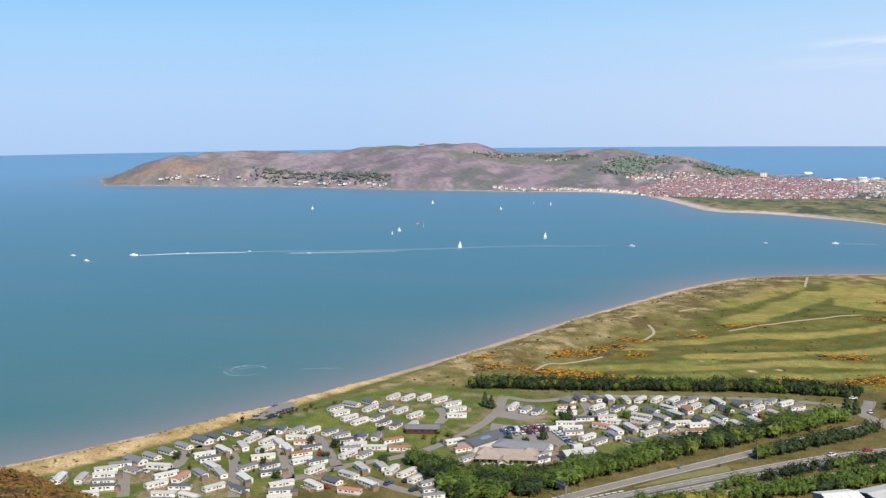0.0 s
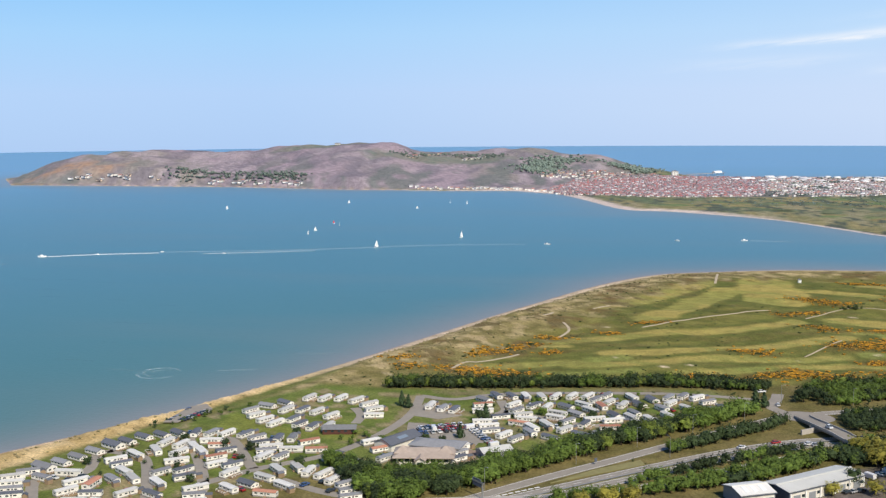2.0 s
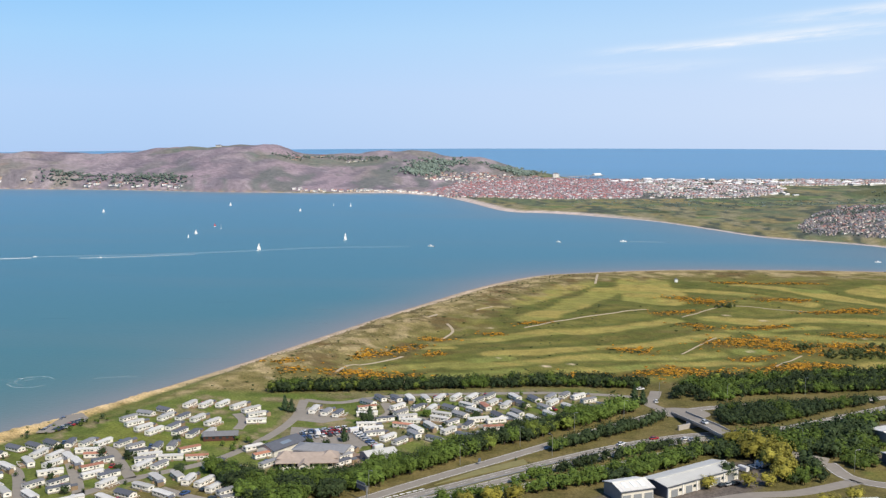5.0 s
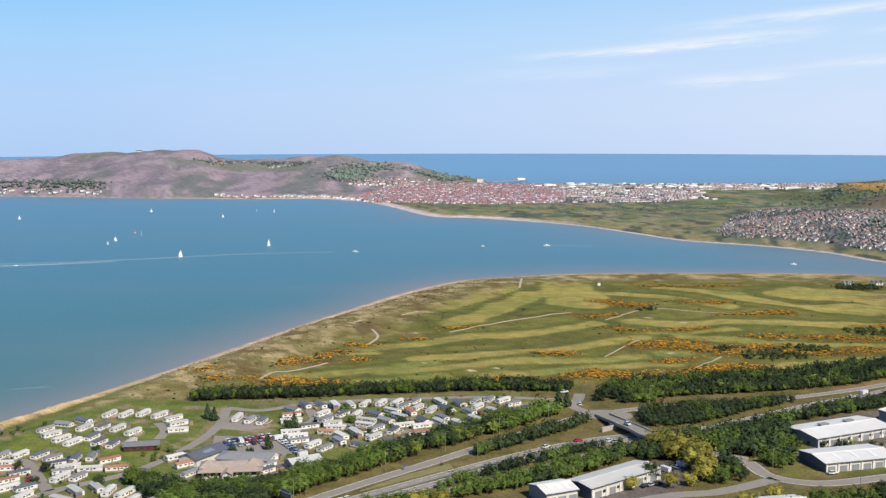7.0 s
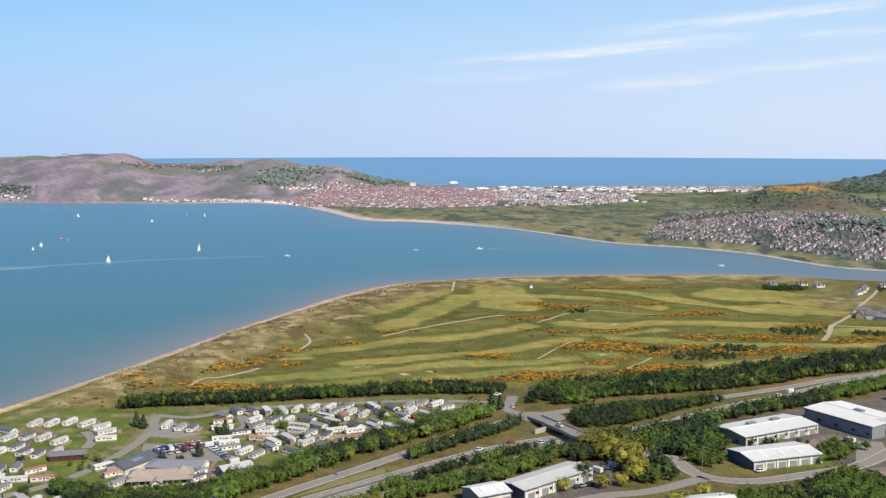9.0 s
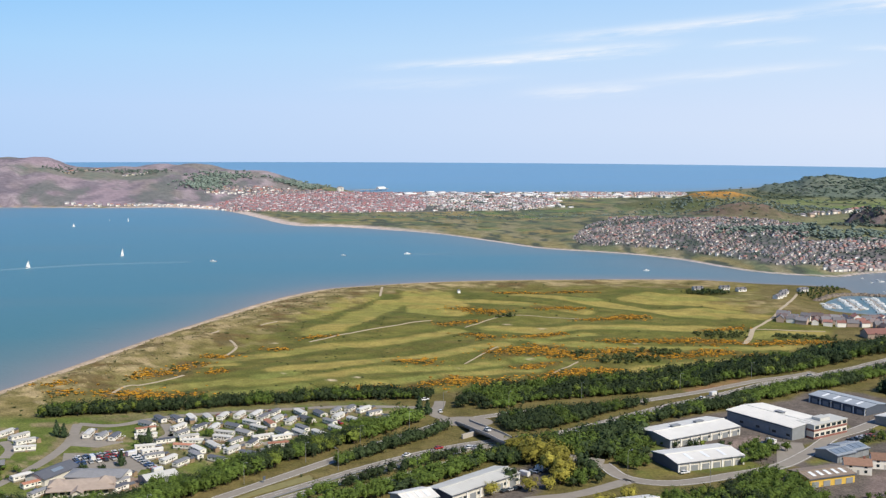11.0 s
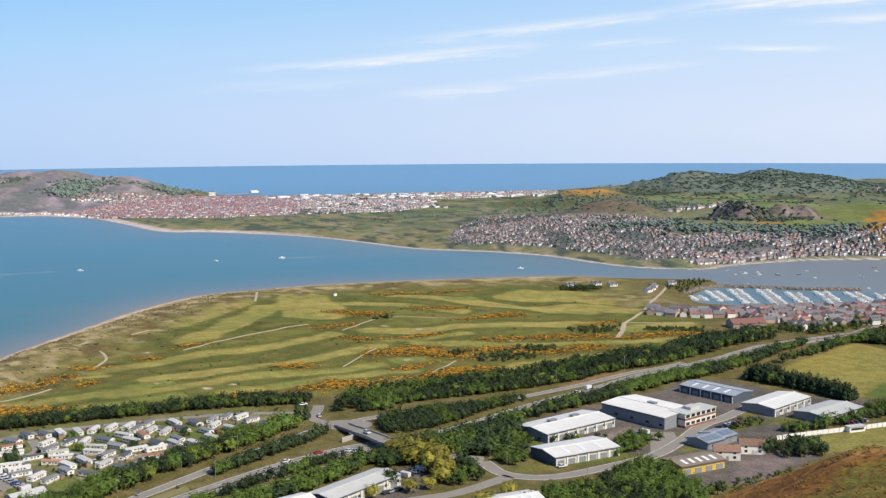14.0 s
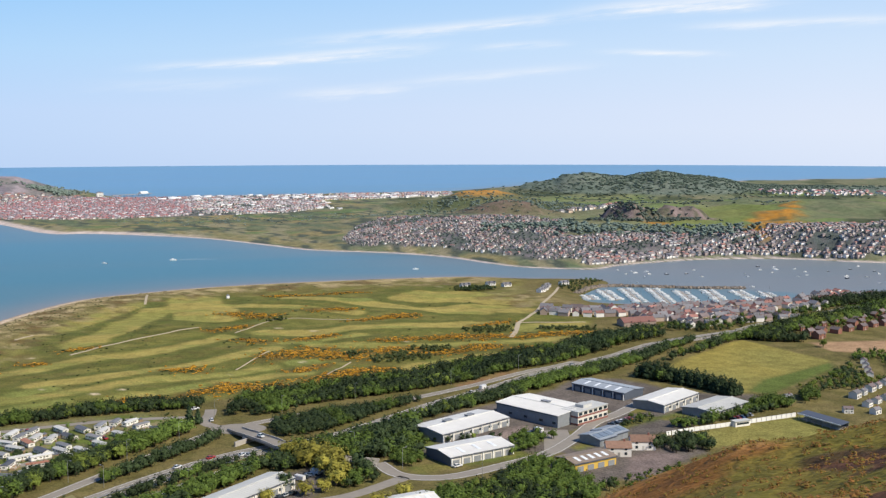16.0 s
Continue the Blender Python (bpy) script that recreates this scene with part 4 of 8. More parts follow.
def build_roads():
    for k, d in (("westbound", 3.5), ("eastbound", -3.5)):
        road("road_" + k, offset(MAIN_ROAD, d), 2.9, "sun-bleached grey asphalt carriageway of the coast expressway", centre=True)
    tagged(new("pavement_median", ribbon("pavement_median", MAIN_ROAD, 0.6, -0.6, 0.09, M_VERGE, thick=0.2)), "dry grass median between the two carriageways", "median", kind="structure")
    road("road_slip", SLIP, 3.2, "grey asphalt slip road climbing to the junction")
    road("road_slip_east", EAST_SLIP, 2.9, "grey asphalt slip road from the junction to the expressway")
    road("road_stub", NORTH_STUB, 3.0, "narrow asphalt lane leading off the junction", edge=False)
    road("road_local", LOCAL, 3.6, "pale asphalt road through the business park")
    ob = new("pavement_crossing", Shape().prism([(186, 452), (196, 458), (209, 474), (214, 492), (203, 494), (197, 480)], 2.7, 3.1).mesh("pavement_crossing", M_ASPHALT))
    tagged(ob, "wide grey asphalt bend at the business park entrance", "road", kind="structure")
    road("road_lane", LOCAL_B, 3.2, "pale asphalt lane below the warehouses", edge=False)
    # the junction itself: a wide paved oval with a grass island
    n = 28
    ring = [(63 + 13 * math.cos(2 * math.pi * i / n) - 2 * math.sin(2 * math.pi * i / n), 541 + 9.5 * math.sin(2 * math.pi * i / n)) for i in range(n)]
    ob = new("pavement_junction", Shape().prism(ring, 2.6, 3.2).mesh("pavement_junction", M_ASPHALT))
    tagged(ob, "broad worn asphalt of the junction by the bridge", "junction", kind="structure")
    # raised verge between slip and main road
    sh = Shape().prism([(-46, 424), (-10, 454), (-12, 460), (-30, 444)], 2.9, 3.25)
    tagged(new("ground_verge", sh.mesh("ground_verge", M_VERGE)), "dry yellow grass verge between the roads", "verge", kind="structure")
    # crash barrier along the median: posts and a rail
    br = thing("crash_barrier", "galvanised steel crash barrier along the road's median", "barrier")
    part("rail", ribbon("rail", MAIN_ROAD, 0.15, -0.15, 0.8, M_STEEL, thick=0.3), None, br)
    u, x, y, nx, ny = strip(MAIN_ROAD, 1, step=8.0)
    zz = heights(x, y)
    post = Shape().box(-0.08, 0.08, -0.08, 0.08, 0, 0.75).mesh("post", M_STEEL)
    for a, b, c in zip(x, y, zz):
        if b > 380 and a < 330:
            part("post", post, None, br, m=pose(a, b, c))
    # chevrons painted on the nose where the slip leaves
    for i in range(8):
        t = i / 8
        cx, cy = -66 + 18 * t, 403 + 16.5 * t
        sh = Shape().add([(cx - 1.4, cy + 0.2, 3.16), (cx - 0.6, cy - 0.6, 3.16), (cx + 1.1, cy + 0.9, 3.16), (cx + 0.3, cy + 1.7, 3.16)], [(0, 1, 2, 3)])
        tagged(new("pavement_chevron", sh.mesh("pavement_chevron", M_LINE)), "white painted chevron on the slip road's nose", "road marking", kind="structure")
    # bridge over the expressway
    bz = [3.3, 5.4, 6.5, 6.1, 4.2, 3.1]
    bridge = thing("road_bridge", "concrete road bridge with pale parapets over the expressway", "bridge")
    part("deck", ribbon("deck", FLYOVER, 3.7, -3.7, 0.15, M_ASPHALT, bz, 0.9), None, bridge)
    for s in (1, -1):
        part("parapet", ribbon("parapet", FLYOVER, s * 3.7 + 0.16, s * 3.7 - 0.16, 0.95, M_CONCRETE, bz, 0.9), None, bridge, "pale concrete parapet")
    for i, (a, b, z) in enumerate(((66.8, 519, 5.2), (81, 488, 5.0))):
        part("abutment", Shape().box(-4.4, 4.4, -2.0, 2.0, 2.0, z), M_CONCRETE, bridge, "weathered concrete abutment", pose(a, b, 0, 0, 0, 32))
    part("wing_wall", Shape().box(-4.5, 4.5, -0.4, 0.4, 2.5, 5.2), M_CONCRETE, bridge, m=pose(61, 513, 0, 0, 0, 40))
    # railway south of the expressway
    tagged(new("road_railway", ribbon("road_railway", RAIL, 2.2, -2.2, 0.3, M_CONCRETE, thick=0.3)), "pale ballast of a single railway line between hedges", "railway", kind="structure")
    for s in (0.72, -0.72):
        tagged(new("trim_rail", ribbon("trim_rail", RAIL, s + 0.05, s - 0.05, 0.45, M_STEEL, thick=0.14)), "steel rail of the railway line", "rail", kind="structure")
    # camp lanes
    lanes = [[(-235, 366), (-249, 394), (-234, 404), (-241, 428), (-237, 434)], [(-193, 376), (-217, 424), (-230, 431), (-239, 433)], [(-174, 380), (-182, 403), (-196, 430), (-212, 457)],
             [(-184, 394), (-168, 419), (-147, 440), (-137, 456), (-127, 486), (-123, 517), (-126, 550)], [(-168, 421), (-190, 456), (-197, 461)], [(-83, 473), (-88, 512), (-79, 527), (-84, 547)],
             [(-79, 527), (-62, 520), (-34, 509), (-20, 530)], [(-126, 550), (-107, 546), (-81, 562), (-11, 574), (22, 574), (44, 570)], [(-152, 410), (-134, 400), (-112, 392)], [(-153, 521), (-146, 508), (-145, 494)]]
    for p in lanes:
        road("road_camp", p, 2.4, "narrow grey tarmac lane between the caravans", edge=False, lift=0.1)
    for nm, ring, lb in (("pavement_carpark", [(-121, 500), (-94, 497), (-82, 480), (-84, 462), (-100, 470), (-118, 484)], "worn grey tarmac car park beside the clubhouse"),
                         ("pavement_shore", SHORE_LOT, "grey tarmac car park behind the dunes"),
                         ("pavement_entrance", [(-121, 536), (-104, 532), (-98, 516), (-108, 508), (-122, 512)], "pale tarmac forecourt at the camp's entrance"),
                         ("pavement_store", [(-92, 462), (-74, 462), (-68, 448), (-84, 436), (-94, 446)], "dusty brown yard behind the clubhouse")):
        ob = new(nm, Shape().prism(ring, 2.7, 3.09).mesh(nm, M_ASPHALT if "store" not in nm else M_YARD))
        tagged(ob, lb, "car park", kind="structure")


M_SAND_PATH = mat("sandy_path", (0.50, 0.42, 0.30), 0.95, grain=0.5, scale=0.4)
M_YARD = mat("dusty_yard", (0.30, 0.22, 0.17), 0.95, grain=0.6, scale=0.4)
build_roads()
for half, path in PATHS:
    tagged(new("pavement_path", ribbon("pavement_path", path, half, -half, 0.2, M_SAND_PATH, thick=0.3)), "pale sandy footpath across the links", "path", kind="structure")


# ============ caravan camp ============
def caravan(roof, label, group="static caravans", length=10.4, wide=3.7):
    """A static holiday caravan, long side along x."""
    c = thing("static_caravan", label, "caravan", group)
    l, w = length / 2, wide / 2
    body = Shape().box(-l, l, -w, w, 0.55, 2.75, 0.18)
    # gable ends under the shallow roof
    body.slab([(-w, 2.7), (0, 3.2), (w, 2.7)], -l + 0.18, l - 0.18)
    part("body", body, M_CREAM, c)
    part("skirt", Shape().box(-l + 0.12, l - 0.12, -w + 0.12, w - 0.12, -0.3, 0.56), M_SKIRT, c)
    part("roof", Shape().gable(-l, l, -w, w, 2.75, 3.3, 0.1, 0.18), ROOFS[roof], c)
    win = Shape().box(-0.6, 0.6, -0.03, 0.03, -0.34, 0.34).mesh("window", M_GLASS)
    for x in (-3.6, -0.9, 2.2):
        part("window", win, None, c, m=pose(x, -w - 0.02, 1.85))
        part("window", win, None, c, m=pose(-x, w + 0.02, 1.85))
    for s in (1, -1):
        part("window", win, None, c, m=pose(s * (l + 0.02), 0, 1.8, 0, 0, 90))
    door = part("door", Shape().box(-0.42, 0.42, -0.04, 0.04, 0, 1.9), M_DOOR, c, m=pose(0.75, -w - 0.03, 0.6))
    part("door_pane", Shape().box(-0.25, 0.25, -0.02, 0.0, 1.0, 1.65), M_GLASS, door, m=pose(0, -0.045, 0))
    step = Shape().box(-0.6, 0.6, -0.9, 0, -0.3, 0.3)
    step.box(-0.6, 0.6, -0.45, 0, 0.3, 0.56)
    part("step", step, M_TIMBER, c, m=pose(0.75, -w - 0.05, 0))
    return c


def lodge(label, roof="dark"):
    """A twin-unit lodge with a pitched slate-grey roof and a deck."""
    c = thing("holiday_lodge", label, "lodge", "seafront lodges")
    l, w = 6.4, 3.1
    part("wall", Shape().house_walls(-l, l, -w, w, 0.3, 2.9, 4.35), M_CREAM, c)
    part("roof", Shape().gable(-l, l, -w, w, 2.95, 4.5, 0.14, 0.45), ROOFS[roof], c)
    part("skirt", Shape().box(-l + 0.1, l - 0.1, -w + 0.1, w - 0.1, -0.3, 0.32), M_SKIRT, c)
    win = Shape().box(-0.65, 0.65, -0.03, 0.03, -0.42, 0.42).mesh("window", M_GLASS)
    for x in (-4.6, -1.6, 1.6, 4.6):
        part("window", win, None, c, m=pose(x, -w - 0.02, 1.75))
        part("window", win, None, c, m=pose(x, w + 0.02, 1.75))
    for y in (-1.4, 1.4):
        part("window", win, None, c, m=pose(l + 0.02, y, 1.6, 0, 0, 90))
    deck = Shape().box(l, l + 2.2, -w, w, 0.1, 0.35)
    deck = part("deck", deck, M_TIMBER, c, "weathered timber deck")
    rail = Shape()
    for y in (-w, w):
        rail.box(l, l + 2.2, y - 0.04, y + 0.04, 1.1, 1.2)
    rail.box(l + 2.12, l + 2.2, -w, w, 1.1, 1.2)
    for y in (-w, -w / 2, 0, w / 2, w):
        rail.box(l + 2.12, l + 2.2, y - 0.04, y + 0.04, 0.35, 1.1)
    part("railing", rail, M_WHITE, deck)
    return c


LODGES = [(-252, 404, -23), (-249, 412, -24), (-246, 420, -25), (-243, 429, -25), (-239, 438, -26), (-236, 445, -27), (-232, 453, -27), (-225, 457, -30), (-219, 461, -35), (-196, 514, -18),
          (-189, 521, -32), (-9, 558, -61), (-92, 544, -40), (-162, 400, -27), (-50, 537, -40), (-44, 525, -42), (-15, 547, -56), (-26, 525, -58)]
WEST = [(-269, 375, 107), (-261, 378, 106), (-255, 397, 35), (-258, 391, 35), (-254, 384, 23), (-250, 377, 23), (-246, 370, 23), (-238, 399, 4), (-230, 390, 52), (-228, 379, 58), (-217, 395, -37),
        (-209, 397, -46), (-204, 381, 60), (-219, 369, 13), (-208, 369, -18), (-223, 414, 45), (-223, 427, -37), (-217, 434, -51), (-218, 446, 81), (-210, 444, 78), (-206, 433, 68), (-202, 422, 33),
        (-197, 394, -42), (-194, 411, 60), (-190, 403, 41), (-203, 442, -51), (-197, 436, -51), (-180, 391, 44), (-177, 383, 22), (-174, 376, 22), (-246, 392, -19), (-248, 362, 23), (-193, 381, -27)]
MIDDLE = [(-211, 462, 98), (-204, 463, 78), (-197, 464, 70), (-188, 464, 70), (-181, 460, 58), (-177, 452, 35), (-171, 460, 94), (-165, 462, 95), (-170, 442, 24), (-168, 434, 73), (-161, 435, 73),
          (-184, 421, 51), (-174, 411, 70), (-156, 418, -48), (-149, 422, -52), (-143, 418, 87), (-136, 416, 70), (-130, 410, 71), (-124, 406, 52), (-120, 399, 31), (-118, 392, 31), (-140, 439, 63),
          (-134, 434, -50), (-128, 434, -46), (-167, 393, -35), (-147, 400, -33), (-129, 463, 46), (-117, 441, 60), (-103, 428, -12), (-89, 461, 49), (-88, 453, 49), (-87, 445, 52)]
NORTH = [(-180, 532, 76), (-172, 532, 75), (-164, 534, 75), (-155, 531, 65), (-147, 525, 54), (-142, 516, 39), (-139, 505, 13), (-195, 496, 53), (-201, 504, 61), (-188, 489, 62), (-181, 484, 70),
         (-175, 492, 75), (-169, 484, 71), (-184, 508, 73), (-176, 509, 73), (-168, 507, 72), (-159, 501, 67), (-162, 481, 83), (-155, 483, 84), (-109, 523, 80), (-103, 521, 80), (-116, 527, 86)]
EAST = [(-89, 522, 13), (-86, 503, 13), (-82, 496, 25), (-80, 489, 25), (-73, 483, 62), (-67, 478, 61), (-79, 552, -57), (-72, 553, -68), (-64, 553, -69), (-57, 555, 73), (-49, 557, 72), (-41, 558, 68),
        (-32, 561, 67), (-30, 548, 67), (-76, 536, 60), (-66, 535, 63), (-73, 525, 58), (-59, 534, 76), (-69, 518, 26), (-66, 511, -2), (-62, 497, -55), (-56, 503, -59)]
EAST_B = [(-53, 516, -23), (-38, 532, -45), (-47, 510, 56), (-47, 496, 59), (-39, 506, 72), (-23, 544, 73), (-17, 530, -56), (-26, 515, 24), (-30, 490, -33), (-52, 482, -36), (6, 566, 68), (13, 564, 50),
          (18, 557, 39), (0, 551, 65), (-4, 541, -53), (8, 543, -53), (20, 544, -1), (18, 535, -15)]
COLOURED = [(-222, 388, 89), (-156, 458, 44), (-193, 446, 13), (-149, 447, 13), (-188, 430, 44), (-151, 390, -5), (-122, 453, 43), (-91, 533, 25), (-69, 503, -16), (-33, 540, -65), (-27, 503, 13)]

EXTRA = [(-62, 489, -55), (-9, 520, -56), (-42, 542, -40), (-53, 524, -23), (-19, 560, -61), (-1, 528, -56), (-39, 489, -33), (-14, 511, -56), (-18, 522, -56), (26, 549, -1), (-1, 562, 68), (-87, 552, -57), (-37, 552, 67),
         (-79, 513, 26), (-35, 516, 24), (-170, 448, 24), (-217, 405, -37), (-202, 407, 60), (-158, 408, -27), (-228, 419, 45), (-177, 421, 51), (-217, 378, 13), (-187, 439, 44), (-217, 362, 13), (-199, 452, 13), (-160, 446, 13)]


def build_camp():
    rng = random.Random(4)
    kinds = [caravan("pale", "cream static caravan with a pale roof on the grass", length=10.4), caravan("grey", "cream static caravan with a grey roof on the grass", length=9.6),
             caravan("pale", "long white static caravan with a weathered pale roof", length=11.4), caravan("dark", "white static caravan with a dark slate-coloured roof", length=10.0)]
    coloured = [caravan("terracotta", "cream static caravan with a terracotta-red roof", length=10.6)]
    lodges = [lodge("cream holiday lodge with a dark pitched roof and deck"), lodge("cream holiday lodge with a weathered grey pitched roof", "grey")]
    used = set()

    def place(proto, x, y, a, size=0.86):
        m = pose(x, y, z_of(x, y), 0, 0, a) @ Matrix.Diagonal((size * 1.1, size * 1.08, size, 1))
        if proto not in used:
            used.add(proto)
            proto.matrix_basis = m
        else:
            copy_thing(proto, m)

    every = LODGES + EXTRA + WEST + MIDDLE + NORTH + EAST + EAST_B + COLOURED
    zs = dict(zip([q[:2] for q in every], heights([q[0] for q in every], [q[1] for q in every])))

    def z_of(x, y):
        return zs[x, y] + 0.25

    for i, q in enumerate(LODGES):
        place(lodges[i < 4 or i in (9, 12, 15)], *q, 0.74)
    for q in COLOURED:
        place(coloured[0], *q)
    for q in WEST + MIDDLE + NORTH + EAST + EAST_B + EXTRA:
        place(rng.choices(kinds, (4, 3, 3, 2))[0], *q)
    # sheds and hedges on the plots
    shed_ob = thing("garden_shed", "small brown timber shed beside a caravan", "shed", "plot sheds")
    part("wall", Shape().house_walls(-1.3, 1.3, -1.0, 1.0, -0.3, 1.7, 2.3), M_TIMBER, shed_ob)
    part("roof", Shape().gable(-1.3, 1.3, -1.0, 1.0, 1.72, 2.34, 0.06, 0.12), ROOFS["dark"], shed_ob)
    deck_ob = thing("plot_deck", "weathered timber deck with rails beside a caravan", "deck", "plot decks")
    part("boards", Shape().box(-3.0, 3.0, -1.2, 1.2, -0.2, 0.45), M_TIMBER, deck_ob)
    part("railing", Shape().box(-3.0, 3.0, -1.24, -1.16, 1.1, 1.2).box(-3.0, -2.92, -1.2, 1.2, 1.1, 1.2).box(2.92, 3.0, -1.2, 1.2, 1.1, 1.2), M_WHITE, deck_ob)
    post = Shape().box(-0.05, 0.05, -0.05, 0.05, 0.45, 1.1).mesh("post", M_WHITE)
    for x in (-2.9, -1, 1, 2.9):
        part("post", post, None, deck_ob, m=pose(x, -1.15, 0))
    spots = WEST + MIDDLE + NORTH + EAST + EAST_B
    for i, (x, y, a) in enumerate(spots):
        r = radians(a)
        if i % 2 == 0:
            m = pose(x + 5.6 * math.cos(r) + 1.2 * math.sin(r), y + 5.6 * math.sin(r) - 1.2 * math.cos(r), zs[x, y] + 0.1, 0, 0, a + 90 * (i % 4 > 1))
            ob = copy_thing(shed_ob, m) if i else shed_ob
            ob.matrix_basis = m
        if i % 4 == 1:
            m = pose(x + 2.9 * math.sin(r), y - 2.9 * math.cos(r), zs[x, y] + 0.1, 0, 0, a)
            ob = copy_thing(deck_ob, m) if i > 1 else deck_ob
            ob.matrix_basis = m


build_camp()


# ============ trees, woods and scrub ============
def lump(rng, v, f, cx, cy, cz, rx, rz):
    """An uneven twenty-sided mass of leaves."""
    g = (1 + 5 ** 0.5) / 2
    base = [(-1, g, 0), (1, g, 0), (-1, -g, 0), (1, -g, 0), (0, -1, g), (0, 1, g), (0, -1, -g), (0, 1, -g), (g, 0, -1), (g, 0, 1), (-g, 0, -1), (-g, 0, 1)]
    o, turn = len(v), rng.uniform(0, 6.28)
    ct, st = math.cos(turn), math.sin(turn)
    for x, y, z in base:
        k = rng.uniform(0.72, 1.18) / 1.902
        v.append((cx + (x * ct - y * st) * k * rx, cy + (x * st + y * ct) * k * rx, cz + z * k * rz))
    for a, b, c in ((0, 11, 5), (0, 5, 1), (0, 1, 7), (0, 7, 10), (0, 10, 11), (1, 5, 9), (5, 11, 4), (11, 10, 2), (10, 7, 6), (7, 1, 8),
                    (3, 9, 4), (3, 4, 2), (3, 2, 6), (3, 6, 8), (3, 8, 9), (4, 9, 5), (2, 4, 11), (6, 2, 10), (8, 6, 7), (9, 8, 1)):
        f.append((o + a, o + b, o + c))


def crown_shape(rng, clumps, leaves, size, form="broad", core=3):
    """Leaf clumps round a crown of height and width about 1; the trunk's foot is at z 0."""
    v, f = [], []
    for i in range(core):
        if form == "cone":
            t = i / core
            lump(rng, v, f, 0, 0, 0.2 + 0.62 * t, 0.24 * (1 - 0.75 * t), 0.24)
        elif not i:
            lump(rng, v, f, 0, 0, 0.53, 0.31, 0.30)
        else:
            a = i * 2.3 + rng.uniform(-0.5, 0.5)
            lump(rng, v, f, 0.24 * math.cos(a), 0.24 * math.sin(a), rng.uniform(0.4, 0.74), rng.uniform(0.16, 0.23), rng.uniform(0.14, 0.2))
    for i in range(clumps):
        t = (i + 0.5) / clumps
        a = i * 2.39996 + rng.uniform(-0.4, 0.4)
        if form == "cone":
            h = 0.12 + 0.86 * t
            r = (0.30 * (1 - t) + 0.02) * rng.uniform(0.75, 1.15)
            cs = 0.10 * (1 - 0.6 * t)
        else:
            h = 0.30 + 0.62 * t
            r = 0.46 * math.sqrt(max(0.05, 1 - ((h - 0.52) / 0.5) ** 2)) * rng.uniform(0.55, 1.08)
            cs = rng.uniform(0.10, 0.19)
            h += rng.uniform(-0.05, 0.05)
        cx, cy = r * math.cos(a), r * math.sin(a)
        for _ in range(leaves):
            d = Vector((rng.gauss(0, 1), rng.gauss(0, 1), rng.gauss(0, 1)))
            d.normalize()
            p = Vector((cx, cy, h)) + d * cs * rng.uniform(0.5, 1.05)
            p.z = min(p.z, 1.05)
            n = (d * 0.6 + Vector((cx, cy, h - 0.45)) * 1.6 + Vector((rng.uniform(-0.35, 0.35), rng.uniform(-0.35, 0.35), rng.uniform(0.25, 0.9)))).normalized()
            a1 = n.orthogonal().normalized()
            b1 = n.cross(a1)
            s = size * rng.uniform(0.6, 1.25)
            o = len(v)
            k = rng.uniform(0.5, 1)
            v += [tuple(p - a1 * s), tuple(p - b1 * s * k), tuple(p + a1 * s), tuple(p + b1 * s * k)]
            f.append((o, o + 1, o + 2, o + 3))
    return v, f


def trunk_shape(rng, form="broad"):
    sh = Shape()
    if form == "cone":
        sh.tube((0, 0, -0.06), (0, 0, 0.9), 0.028, 0.006, 6)
        return sh
    sh.tube((0, 0, -0.06), (0.01, 0, 0.36), 0.045, 0.03, 6)
    for i in range(5):
        a = i * 1.3 + rng.uniform(-0.3, 0.3)
        sh.tube((0.01, 0, 0.30 + 0.02 * i), (0.27 * math.cos(a), 0.27 * math.sin(a), 0.62 + 0.04 * i), 0.02, 0.006, 5)
    sh.tube((0.01, 0, 0.36), (0, 0.02, 0.82), 0.028, 0.007, 5)
    return sh


